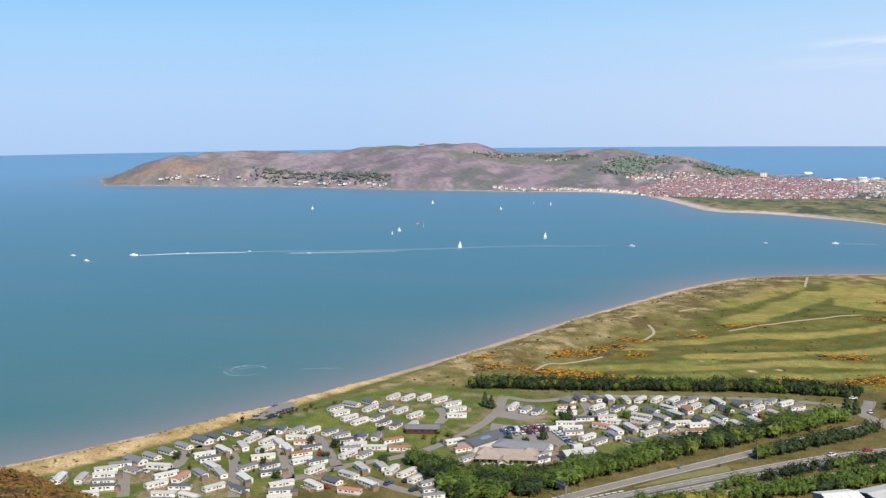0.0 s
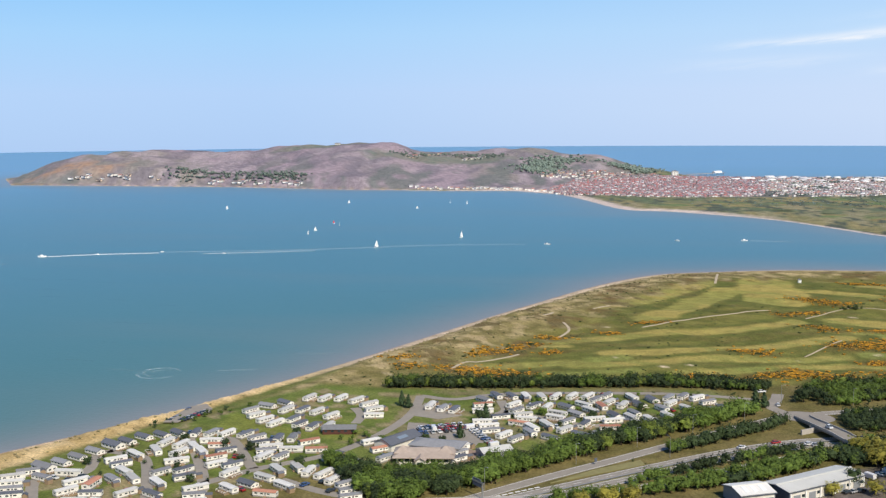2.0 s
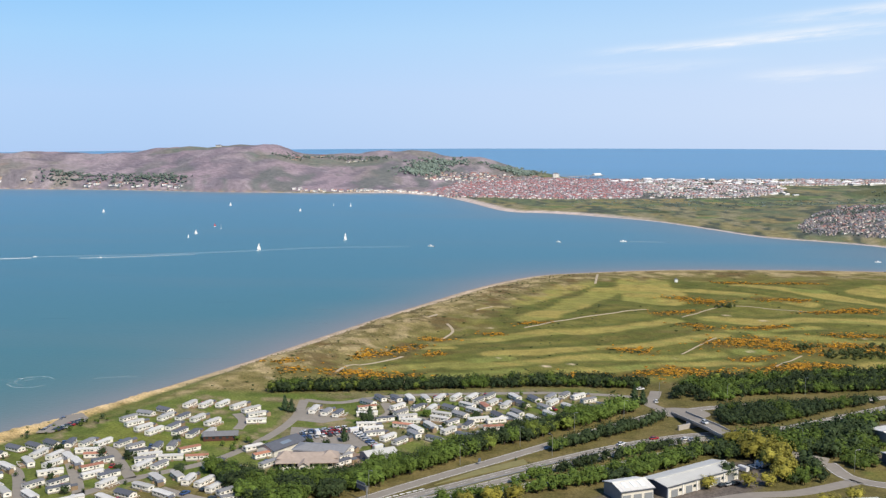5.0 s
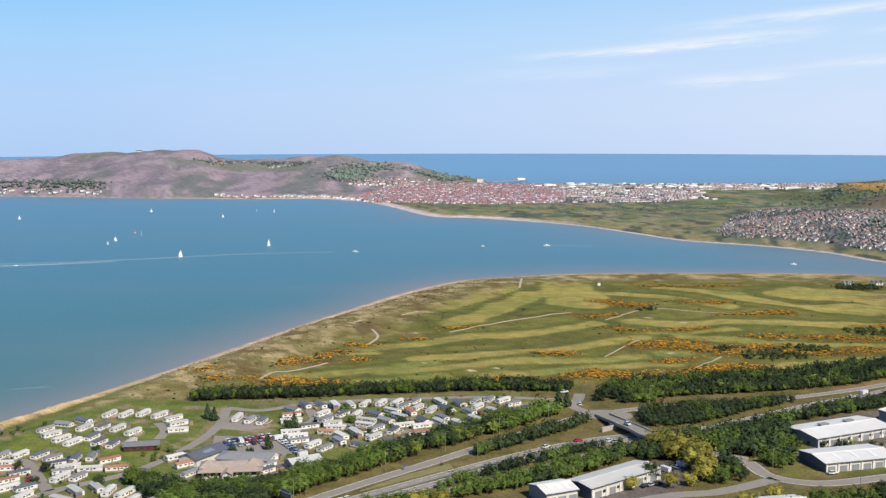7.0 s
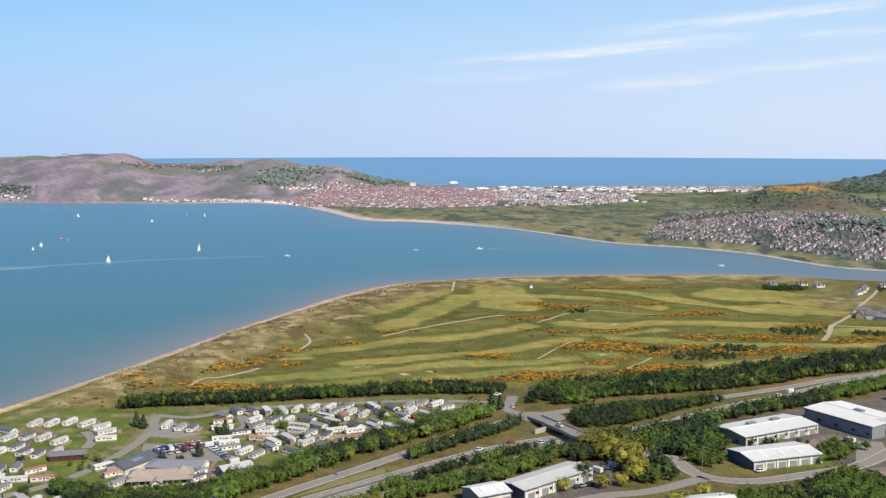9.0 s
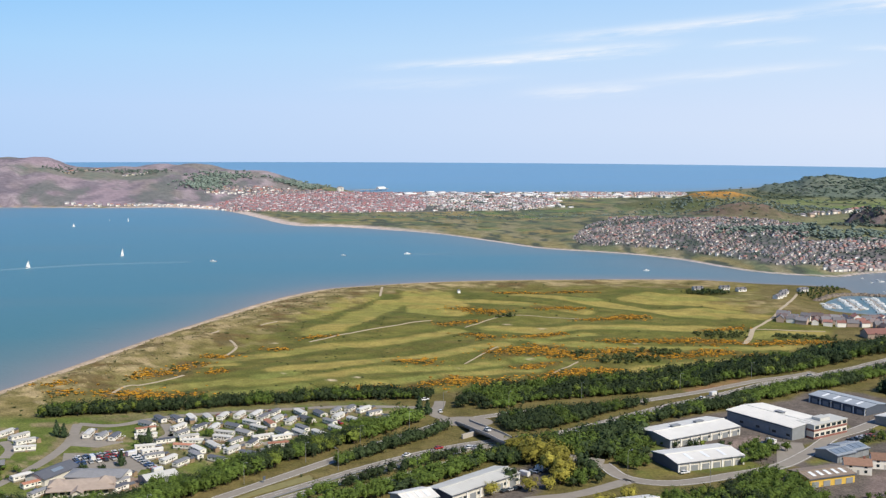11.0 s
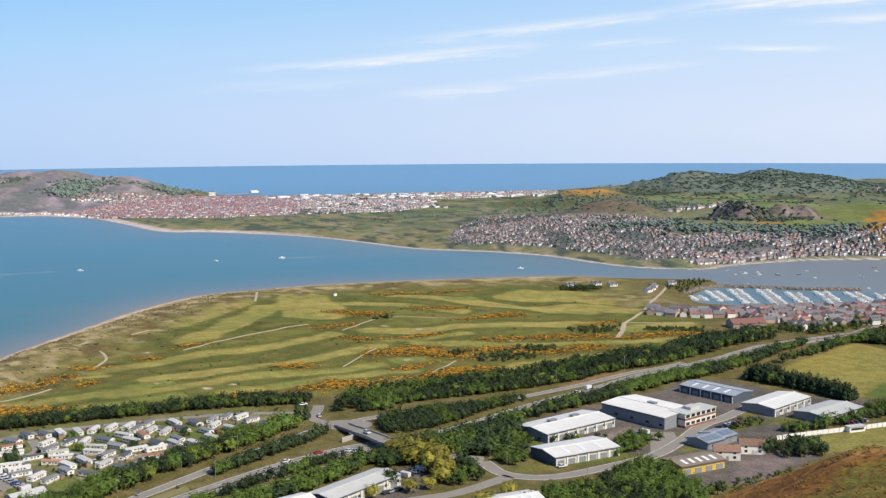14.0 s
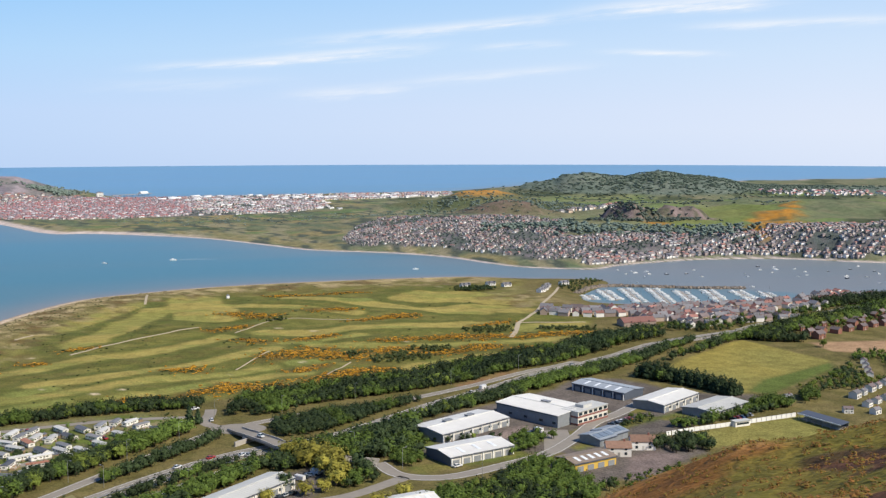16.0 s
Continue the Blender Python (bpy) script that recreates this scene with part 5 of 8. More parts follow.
WOODS = [
    # name, outline, spacing, least and most height, mix of (spring, dark, light, pine)
    ("camp", [(-146, 437), (-128, 430), (-112, 418), (-90, 424), (-72, 440), (-60, 452), (-25, 490), (25, 541), (36, 552), (46, 545), (15, 513), (-25, 472), (-60, 431), (-80, 405), (-104, 386), (-114, 394), (-136, 426)], 4.0, 5, 8.5, (6, 2, 2, 0)),
    ("links_edge", [(-148, 562), (-68, 575), (-8, 586), (36, 588), (48, 588), (52, 598), (29, 604), (-8, 600), (-68, 588), (-148, 576)], 2.9, 3.4, 6.8, (6, 4, 2, 1)),
    ("expressway_north", [(60, 568), (84, 572), (119, 582), (152, 589), (191, 602), (242, 628), (305, 660), (378, 697), (374, 728), (305, 694), (242, 664), (191, 640), (152, 624), (119, 616), (70, 600)], 4.0, 4, 7.5, (5, 4, 1, 2)),
    ("expressway_hedge", [(84, 572), (119, 582), (152, 589), (191, 602), (242, 628), (300, 656), (298, 662), (242, 635), (191, 609), (152, 596), (119, 589), (84, 579)], 3.0, 3, 5.2, (7, 1, 2, 0)),
    ("slip_island", [(0, 469), (18, 488), (50, 520), (54, 530), (40, 522), (8, 491), (-4, 476)], 2.7, 3.6, 6.6, (3, 5, 0, 1)),
    ("expressway_south", [(-18, 424), (30, 461), (58, 486), (55, 496), (24, 466), (-10, 435), (-20, 428)], 2.7, 3.6, 6.2, (3, 5, 0, 1)),
    ("railway", [(-60, 388), (-30, 404), (8, 424), (34, 438), (60, 462), (70, 482), (60, 475), (18, 448), (-32, 427)], 3.4, 4, 7, (6, 2, 1, 0)),
    ("hollow", [(80, 498), (92, 488), (99, 476), (103, 462), (104, 448), (110, 458), (112, 470), (122, 474), (134, 484), (142, 505), (152, 538), (120, 522), (96, 510), (88, 508)], 3.8, 5, 9, (4, 5, 0, 3)),
    ("factory_north", [(150, 530), (164, 536), (212, 562), (250, 586), (289, 604), (381, 668), (386, 676), (289, 620), (205, 580), (150, 549)], 2.8, 4, 6.6, (5, 3, 1, 0)),
    ("junction", [(80, 520), (94, 520), (112, 530), (145, 556), (168, 572), (140, 566), (110, 558), (84, 548), (78, 535)], 3.0, 3.5, 6, (3, 5, 0, 1)),
    ("lower", [(113, 404), (126, 417), (148, 423), (166, 437), (183, 447), (187, 436), (186, 418), (194, 402), (182, 391), (158, 389), (136, 394)], 3.8, 4, 6.6, (6, 2, 3, 0)),
    ("bank", [(190, 412), (214, 416), (240, 426), (230, 412), (200, 402)], 3.5, 1.5, 3, (4, 2, 1, 0)),
    ("poplars", [(298, 588), (312, 600), (326, 562), (336, 530), (326, 526), (314, 560)], 2.6, 6, 9.5, (2, 2, 0, 9)),
    ("factory_south", [(262, 482), (300, 494), (345, 512), (348, 500), (304, 486), (266, 474)], 3.6, 3, 6.5, (4, 2, 2, 0)),
    ("field_scrub", [(372, 536), (400, 552), (432, 574), (470, 612), (500, 600), (478, 560), (440, 530), (400, 522), (380, 524)], 4.2, 2.2, 4.6, (4, 2, 3, 0)),
    ("field_north", [(330, 618), (372, 646), (421, 679), (470, 660), (455, 618), (458, 650), (421, 672), (372, 640)], 3.6, 4, 8, (4, 3, 1, 1)),
    ("marina_edge", [(330, 712), (400, 735), (470, 748), (540, 770), (600, 798), (640, 800), (560, 752), (470, 716), (420, 702), (380, 725)], 5.2, 3, 6, (4, 3, 2, 0)),
    ("east_wood", [(470, 690), (540, 730), (640, 780), (760, 800), (780, 730), (640, 700), (520, 660)], 6.0, 2.5, 5, (5, 1, 4, 0)),
    ("spit_bushes", [(306, 958), (318, 970), (342, 968), (346, 956), (330, 950)], 4.2, 3, 5, (1, 5, 0, 1)),
    ("spit_trees", [(398, 950), (430, 985), (466, 1008), (470, 996), (440, 965), (410, 930)], 5.0, 2, 3.6, (2, 4, 0, 1)),
    ("roadside", [(96, 432), (112, 440), (112, 450), (100, 454), (90, 442)], 3.6, 3, 6, (4, 4, 1, 0)),
    ("unit_side", [(120, 452), (132, 458), (136, 478), (146, 502), (132, 490), (120, 470)], 3.6, 3.5, 6.5, (5, 3, 1, 0)),
    ("unit_shrubs", [(176, 476), (186, 470), (204, 480), (194, 490), (184, 484)], 3.6, 3, 6, (6, 1, 2, 0)),
    ("road_shrubs", [(240, 486), (262, 494), (268, 506), (250, 502)], 3.6, 1.5, 4.0, (5, 2, 2, 0)),
    ("unit_gap", [(138, 484), (150, 488), (172, 484), (180, 490), (150, 492), (140, 492)], 4.4, 2, 4.5, (4, 2, 1, 1)),
    ("entrance_trees", [(172, 458), (178, 462), (188, 466), (192, 476), (186, 480), (178, 472)], 3.6, 3, 6, (6, 1, 2, 0)),
    ("office_trees", [(236, 514), (246, 522), (254, 520), (246, 514)], 3.4, 2, 4.5, (5, 2, 1, 0)),
    ("bridge_bank", [(70, 566), (84, 562), (100, 574), (84, 572)], 3.4, 3, 5.5, (5, 3, 1, 0)),
    ("verge_brush", [(-40, 432), (-14, 456), (-20, 462), (-44, 440)], 4.2, 1.2, 2.6, (3, 4, 1, 0)),
    ("bridge_side", [(56, 488), (68, 495), (76, 486), (86, 474), (74, 466), (54, 474)], 3.0, 4, 6.5, (4, 5, 1, 0)),
    ("bridge_corner", [(84, 492), (94, 499), (101, 488), (97, 478), (90, 480)], 2.8, 5, 7.5, (1, 6, 0, 2)),
    ("road_end", [(425, 680), (470, 702), (545, 736), (615, 764), (622, 752), (548, 716), (470, 684), (435, 668)], 3.0, 6, 9, (5, 2, 3, 0)),
    ("pine_group", [(205, 606), (222, 622), (252, 638), (262, 650), (240, 648), (212, 628), (200, 614)], 3.4, 6, 9, (0, 3, 0, 7)),
    ("pine_row", [(268, 650), (300, 664), (350, 690), (372, 712), (340, 700), (290, 676)], 3.6, 6, 9, (0, 4, 0, 6)),
    ("marina_pines", [(560, 790), (600, 806), (650, 800), (640, 780), (580, 772)], 4.0, 6, 10, (1, 5, 0, 3)),
    ("camp_hedges", [(-250, 410), (-236, 450), (-205, 462), (-160, 470), (-150, 440), (-175, 400), (-215, 385)], 11, 1.0, 2.6, (3, 4, 0, 1)),
    ("camp_shrubs", [(-96, 530), (-60, 560), (10, 574), (24, 550), (-20, 500), (-60, 480)], 7.5, 1.0, 2.8, (4, 3, 0, 0)),
    ("camp_yard", [(-150, 470), (-140, 478), (-120, 470), (-136, 458)], 6.5, 2, 4, (3, 2, 0, 1)),
    ("camp_green", [(-240, 470), (-215, 490), (-205, 520), (-225, 505), (-245, 480)], 6.5, 1.5, 3, (2, 3, 0, 0)),
    ("stadium_trees", [(236, 452), (258, 462), (270, 452), (262, 440), (244, 438)], 4.0, 4, 7, (1, 5, 0, 1)),
    ("pitch_side", [(318, 508), (345, 516), (372, 522), (366, 506), (330, 496)], 4.0, 4, 7.5, (5, 2, 1, 0)),
]
CLEARINGS = [[(445, 640), (520, 630), (610, 680), (600, 700), (500, 690)], [(374, 478), (442, 510), (438, 536), (378, 506)], [(422, 538), (442, 543), (464, 586), (446, 590)], [(344, 504), (358, 504), (358, 520), (344, 520)], [(560, 795), (660, 800), (680, 850), (560, 830)]]
SINGLE = [(-131, 529, 8, 3), (-127, 526, 7, 3), (69, 441, 8, 1), (41, 560, 9, 3), (45, 556, 8, 3), (-106, 470, 4.5, 1), (-98, 468, 4.5, 1), (-92, 479, 7, 3), (-86, 512, 8, 3), (-88, 507, 7, 1),
          (-166, 471, 4, 1), (-150, 427, 5, 1), (-205, 428, 3.5, 1), (-199, 416, 3.5, 1), (-178, 445, 4.5, 1), (-190, 446, 5, 1), (-176, 428, 4, 1), (-186, 400, 4, 1), (-238, 414, 4, 1), (-60, 523, 4.5, 0),
          (-64, 543, 4, 0), (-36, 519, 5, 1), (-14, 538, 5, 1), (258, 455, 6, 1), (-212, 452, 4.5, 1)]
WILLOWS = [(78, 484, 9), (84, 478, 11), (89, 470, 12), (83, 468, 10), (93, 460, 12), (89, 455, 10.5), (93, 448, 10), (90, 440, 8), (84, 434, 6), (76, 432, 6.5), (60, 428, 6), (-22, 403, 8), (-14, 408, 7), (-32, 398, 7), (112, 416, 7), (100, 405, 8)]


def fill(rng, poly, spacing):
    """Places inside an outline, about evenly apart."""
    p = np.array(poly, float)
    x0, y0, x1, y1 = *p.min(0), *p.max(0)
    xs, ys = [], []
    y = y0
    row = 0
    while y < y1:
        x = x0 + (row % 2) * spacing / 2
        while x < x1:
            xs.append(x + rng.uniform(-0.4, 0.4) * spacing)
            ys.append(y + rng.uniform(-0.4, 0.4) * spacing)
            x += spacing
        y += spacing * 0.87
        row += 1
    xs, ys = np.array(xs), np.array(ys)
    ok = inside(xs, ys, poly) > 0
    return xs[ok], ys[ok]


def build_trees():
    rng = random.Random(11)
    forms = ("broad", "broad", "broad", "cone")
    mats = (*M_LEAF, M_PINE)
    names = ("spring-green broadleaf tree in young leaf", "dark green bushy tree with dense foliage", "yellow-green young tree in new leaf", "dark evergreen pine with a narrow crown")
    fine, trunks, coarse = {}, {}, {}
    for k in range(4):
        for j in range(2):
            v, f = crown_shape(rng, 32, 17, 0.045, forms[k], 6)
            me = bpy.data.meshes.new("crown")
            me.from_pydata(v, [], f)
            me.materials.append(mats[k])
            fine[k, j] = me
            trunks[k, j] = trunk_shape(rng, forms[k]).mesh("trunk", M_BARK)
        coarse[k] = crown_shape(rng, 17, 7, 0.066, forms[k], 2)
    stub = Shape().tube((0, 0, -0.06), (0, 0, 0.5), 0.04, 0.02, 5)

    def tree(x, y, z, h, k, group):
        t = thing("tree", names[k], "tree", group, pose(x, y, z, 0, 0, rng.uniform(0, 360)))
        j = rng.randrange(2)
        w = h * (rng.uniform(0.85, 1.15) if k < 3 else rng.uniform(0.75, 1.0))
        s = Matrix.Diagonal((w, w, h, 1))
        part("trunk", trunks[k, j], None, t, m=s)
        part("crown", fine[k, j], None, t, m=s)

    single = 0
    for nm, poly, gap, lo, hi, mix in WOODS:
        xs, ys = fill(rng, poly, gap)
        clear = np.ones(len(xs), bool)
        for line, half in ((MAIN_ROAD, 7.2), (SLIP, 4.4), (EAST_SLIP, 4.2), (NORTH_STUB, 4.0), (FLYOVER, 4.8), (LOCAL, 5.4), (LOCAL_B, 4.6), (RAIL, 3.4)):
            clear &= line_dist(xs, ys, curve_pts(line, 4))[0] > half + 0.12 * hi
        for plot in CLEARINGS:
            clear &= inside(xs, ys, plot) < 0
        xs, ys = xs[clear], ys[clear]
        if not len(xs):
            continue
        zs = heights(xs, ys)
        rows = {0: [], 1: [], 2: [], 3: []}
        named = nm in ("camp", "hollow", "slip_island", "lower")
        for i, (x, y, z) in enumerate(zip(xs, ys, zs)):
            # patches of one kind
            u = float(vnoise(x / 14.0, y / 14.0, 77)) * 0.75 + rng.random() * 0.25
            cum, k = 0, 0
            for q in range(4):
                cum += mix[q] / sum(mix)
                if u <= cum:
                    k = q
                    break
            h = rng.uniform(lo, hi)
            if named and single < 240:
                tree(x, y, z, h, k, "trees of the " + nm.replace("_", " ") + " wood")
                single += 1
            else:
                rows[k].append((x, y, z, rng.uniform(0, 6.28), h * rng.uniform(0.8, 1.15), h))
        made = None
        for k in range(4):
            if rows[k]:
                ob = scatter("woodland" if made is None else "crowns", coarse[k], mats[k], rows[k], "" if made else "belt of mixed trees and bushes in spring leaf", "woodland")
                if made is None:
                    made = ob
                    tagged(ob, kind="stuff")
                else:
                    ob.parent = made
        if made is not None:
            tb = scatter("trunks", (stub.v, stub.f), M_BARK, [r for k in range(4) for r in rows[k]], "", "")
            tb.parent = made
    sx = heights([s[0] for s in SINGLE], [s[1] for s in SINGLE])
    for (x, y, h, k), z in zip(SINGLE, sx):
        tree(x, y, z, h, k, "single trees of the camp")
    # golden willows by the warehouses
    wc = crown_shape(rng, 42, 18, 0.042, core=7)
    wm = bpy.data.meshes.new("crown")
    wm.from_pydata(wc[0], [], wc[1])
    wm.materials.append(M_WILLOW)
    for (x, y, h), z in zip(WILLOWS, heights([s[0] for s in WILLOWS], [s[1] for s in WILLOWS])):
        t = thing("willow_tree", "rounded willow tree in golden-green spring leaf", "tree", "golden willows", pose(x, y, z, 0, 0, rng.uniform(0, 360)))
        s = Matrix.Diagonal((h * 1.1, h * 1.1, h, 1))
        part("trunk", trunks[0, 0], None, t, m=s)
        part("crown", wm, None, t, m=s)
    # gorse on the links, and dark scrub between the fairways
    bush = crown_shape(rng, 7, 4, 0.15, core=1)
    rows, dark = [], []
    for x0, y0, x1, y1, w in GORSE + GORSE_B:
        n = int((math.hypot(x1 - x0, y1 - y0) + 2 * w) * w * 0.62)
        for i in range(n):
            t, d, a = rng.uniform(-0.08, 1.08), abs(rng.gauss(0, 0.8)) * w, rng.uniform(0, 6.28)
            if vnoise(t * 5.0 + x0, d * 0.25 + y0, 51) < 0.3:
                continue
            h = rng.uniform(0.7, 1.9)
            p = (x0 + (x1 - x0) * t + d * math.cos(a) * 1.3, y0 + (y1 - y0) * t + d * math.sin(a))
            (rows if rng.random() < 0.8 else dark).append((*p, 0, a, h * rng.uniform(1.3, 2.3), h * 0.6))
    for i in range(1500):
        x, y = rng.uniform(-230, 40), rng.uniform(560, 1040)
        if vnoise(x / 22.0, y / 22.0, 92) > 0.5:
            h = rng.uniform(0.4, 1.1)
            dark.append((x, y, 0, rng.uniform(0, 6.28), h * 2.4, h))
    for i in range(900):
        x, y = rng.uniform(-200, 360), rng.uniform(580, 1060)
        if vnoise(x / 30.0, (y + x * 0.1) / 16.0, 91) > 0.66:
            h = rng.uniform(0.5, 1.4)
            dark.append((x, y, 0, rng.uniform(0, 6.28), h * 2.2, h))
    for x0, y0, x1, y1, w in THICKETS:
        for _ in range(int((math.hypot(x1 - x0, y1 - y0) + 2 * w) * w * 0.13)):
            t, a, d = rng.random(), rng.uniform(0, 6.28), w * math.sqrt(rng.random())
            dark.append((x0 + (x1 - x0) * t + d * math.cos(a), y0 + (y1 - y0) * t + d * math.sin(a), 0, a, rng.uniform(2.4, 4.0), rng.uniform(1.6, 3.2)))
    for nm, r, mt, lb in (("gorse", rows, M_GORSE, "low gorse bushes in orange-yellow flower on the links"), ("scrub", dark, M_SCRUB, "low dark thorn scrub in the rough")):
        r = np.array(r)
        sn = inside(r[:, 0], r[:, 1], FLAT_GOLF) > -22
        fw = np.ones(len(r), bool)
        for w, pts in FAIRWAYS + FAIRWAYS_EAST:
            fw &= line_dist(r[:, 0], r[:, 1], pts)[0] > w
        r = r[sn & (fw | (r[:, 5] > 1.55)) & (inside(r[:, 0], r[:, 1], NEAR_LAND) > 24)] if nm == "scrub" else r[sn]
        r[:, 2] = heights(r[:, 0], r[:, 1]) - 0.25
        scatter(nm, bush, mt, r, lb, nm)
    # marram tufts on the dunes
    tuft = []
    for i in range(7500):
        x, y = rng.uniform(-330, 60), rng.uniform(370, 1060)
        tuft.append((x, y, 0, rng.uniform(0, 6.28), rng.uniform(1.0, 2.6), rng.uniform(0.5, 1.1)))
    r = np.array(tuft)
    sn = inside(r[:, 0], r[:, 1], NEAR_LAND)
    bw = beach_width(r[:, 1])
    r = r[((sn > 12) & (sn < 48) & (r[:, 1] > 600)) | ((sn > 9) & (sn < bw + 1) & (r[:, 1] <= 600))]
    r[:, 2] = heights(r[:, 0], r[:, 1]) - 0.15
    scatter("dune_grass", bush, M_MARRAM, r, "tufts of pale marram grass on the dunes", "grass")
    # bracken and heather on the near slope
    br = []
    for i in range(3000):
        b, d = (rng.uniform(19, 40), rng.uniform(80, 172)) if i % 4 else (rng.uniform(-40, -31), rng.uniform(80, 180))
        b = radians(b)
        br.append((d * math.sin(b), d * math.cos(b), 0, rng.uniform(0, 6.28), rng.uniform(0.4, 1.4), rng.uniform(0.2, 0.6)))
    r = np.array(br)
    r[:, 2] = heights(r[:, 0], r[:, 1]) - 0.1
    left = r[:, 0] < 0
    r[left, 4:] *= 1.5
    r_ok = r[:, 2] > 8
    r = r[r_ok]
    dark = (fbm(r[:, 0], r[:, 1], 16, 4, 42) > 0.56) & ~(left[r_ok] & (np.arange(len(r)) % 3 > 0))
    tuft_shape = crown_shape(rng, 8, 5, 0.16, core=0)
    scatter("heather", tuft_shape, M_HEATHER, r[dark], "dark clumps of heather on the hillside", "heather")
    scatter("bracken", tuft_shape, M_BRACKEN, r[~dark & (np.arange(len(r)) % 2 == 0)], "rusty bracken and grass tufts on the hillside", "bracken")


M_MARRAM = foliage("marram", (0.44, 0.37, 0.19), (0.26, 0.23, 0.10), 0.35)
build_trees()


# ============ business park ============
M_SHEET = mat("white_roof_sheet", (0.78, 0.77, 0.73), 0.5, grain=0.5, scale=0.25, dark=0.8, coarse=0.5, coarse_scale=0.05)
M_SHEET_GREY = mat("grey_roof_sheet", (0.58, 0.58, 0.55), 0.5, grain=0.5, scale=0.25, dark=0.8, coarse=0.5, coarse_scale=0.05)
M_SHEET_BLUE = mat("blue_grey_roof", (0.33, 0.37, 0.42), 0.5, grain=0.5, scale=0.25, dark=0.8)
M_CLAD_DARK = mat("dark_cladding", (0.10, 0.12, 0.16), 0.55, grain=0.4, scale=0.5)
M_CLAD_GREY = mat("grey_cladding", (0.27, 0.29, 0.31), 0.55, grain=0.4, scale=0.5)
M_RENDER = mat("pale_render", (0.72, 0.69, 0.62), 0.85, grain=0.4, scale=0.5, dark=0.8)
M_YELLOW = mat("yellow_cladding", (0.72, 0.48, 0.10), 0.6, grain=0.3, scale=0.5)
M_BROWN_ROOF = mat("brown_sheet_roof", (0.30, 0.24, 0.19), 0.8, grain=0.5, scale=0.4)
M_TILE = mat("brown_tiles", (0.20, 0.162, 0.162), 0.85, grain=0.5, scale=0.8, random_v=0.25)
M_BROWN_TILE = mat("russet_tiles", (0.27, 0.165, 0.12), 0.85, grain=0.5, scale=0.8, random_v=0.2)
M_SLATE = mat("slate", (0.20, 0.195, 0.21), 0.75, grain=0.5, scale=0.6, random_v=0.25)
M_RED_TILE = mat("red_tiles", (0.33, 0.165, 0.14), 0.85, grain=0.5, scale=0.8, random_v=0.25)
M_BRICK_RED = mat("red_brick_band", (0.29, 0.13, 0.105), 0.85, grain=0.4, scale=1.5)
M_ROOFLIGHT = mat("rooflight", (0.80, 0.83, 0.85), 0.3)
M_PANEL = mat("roof_glazing", (0.20, 0.25, 0.31), 0.25, spec=0.5)


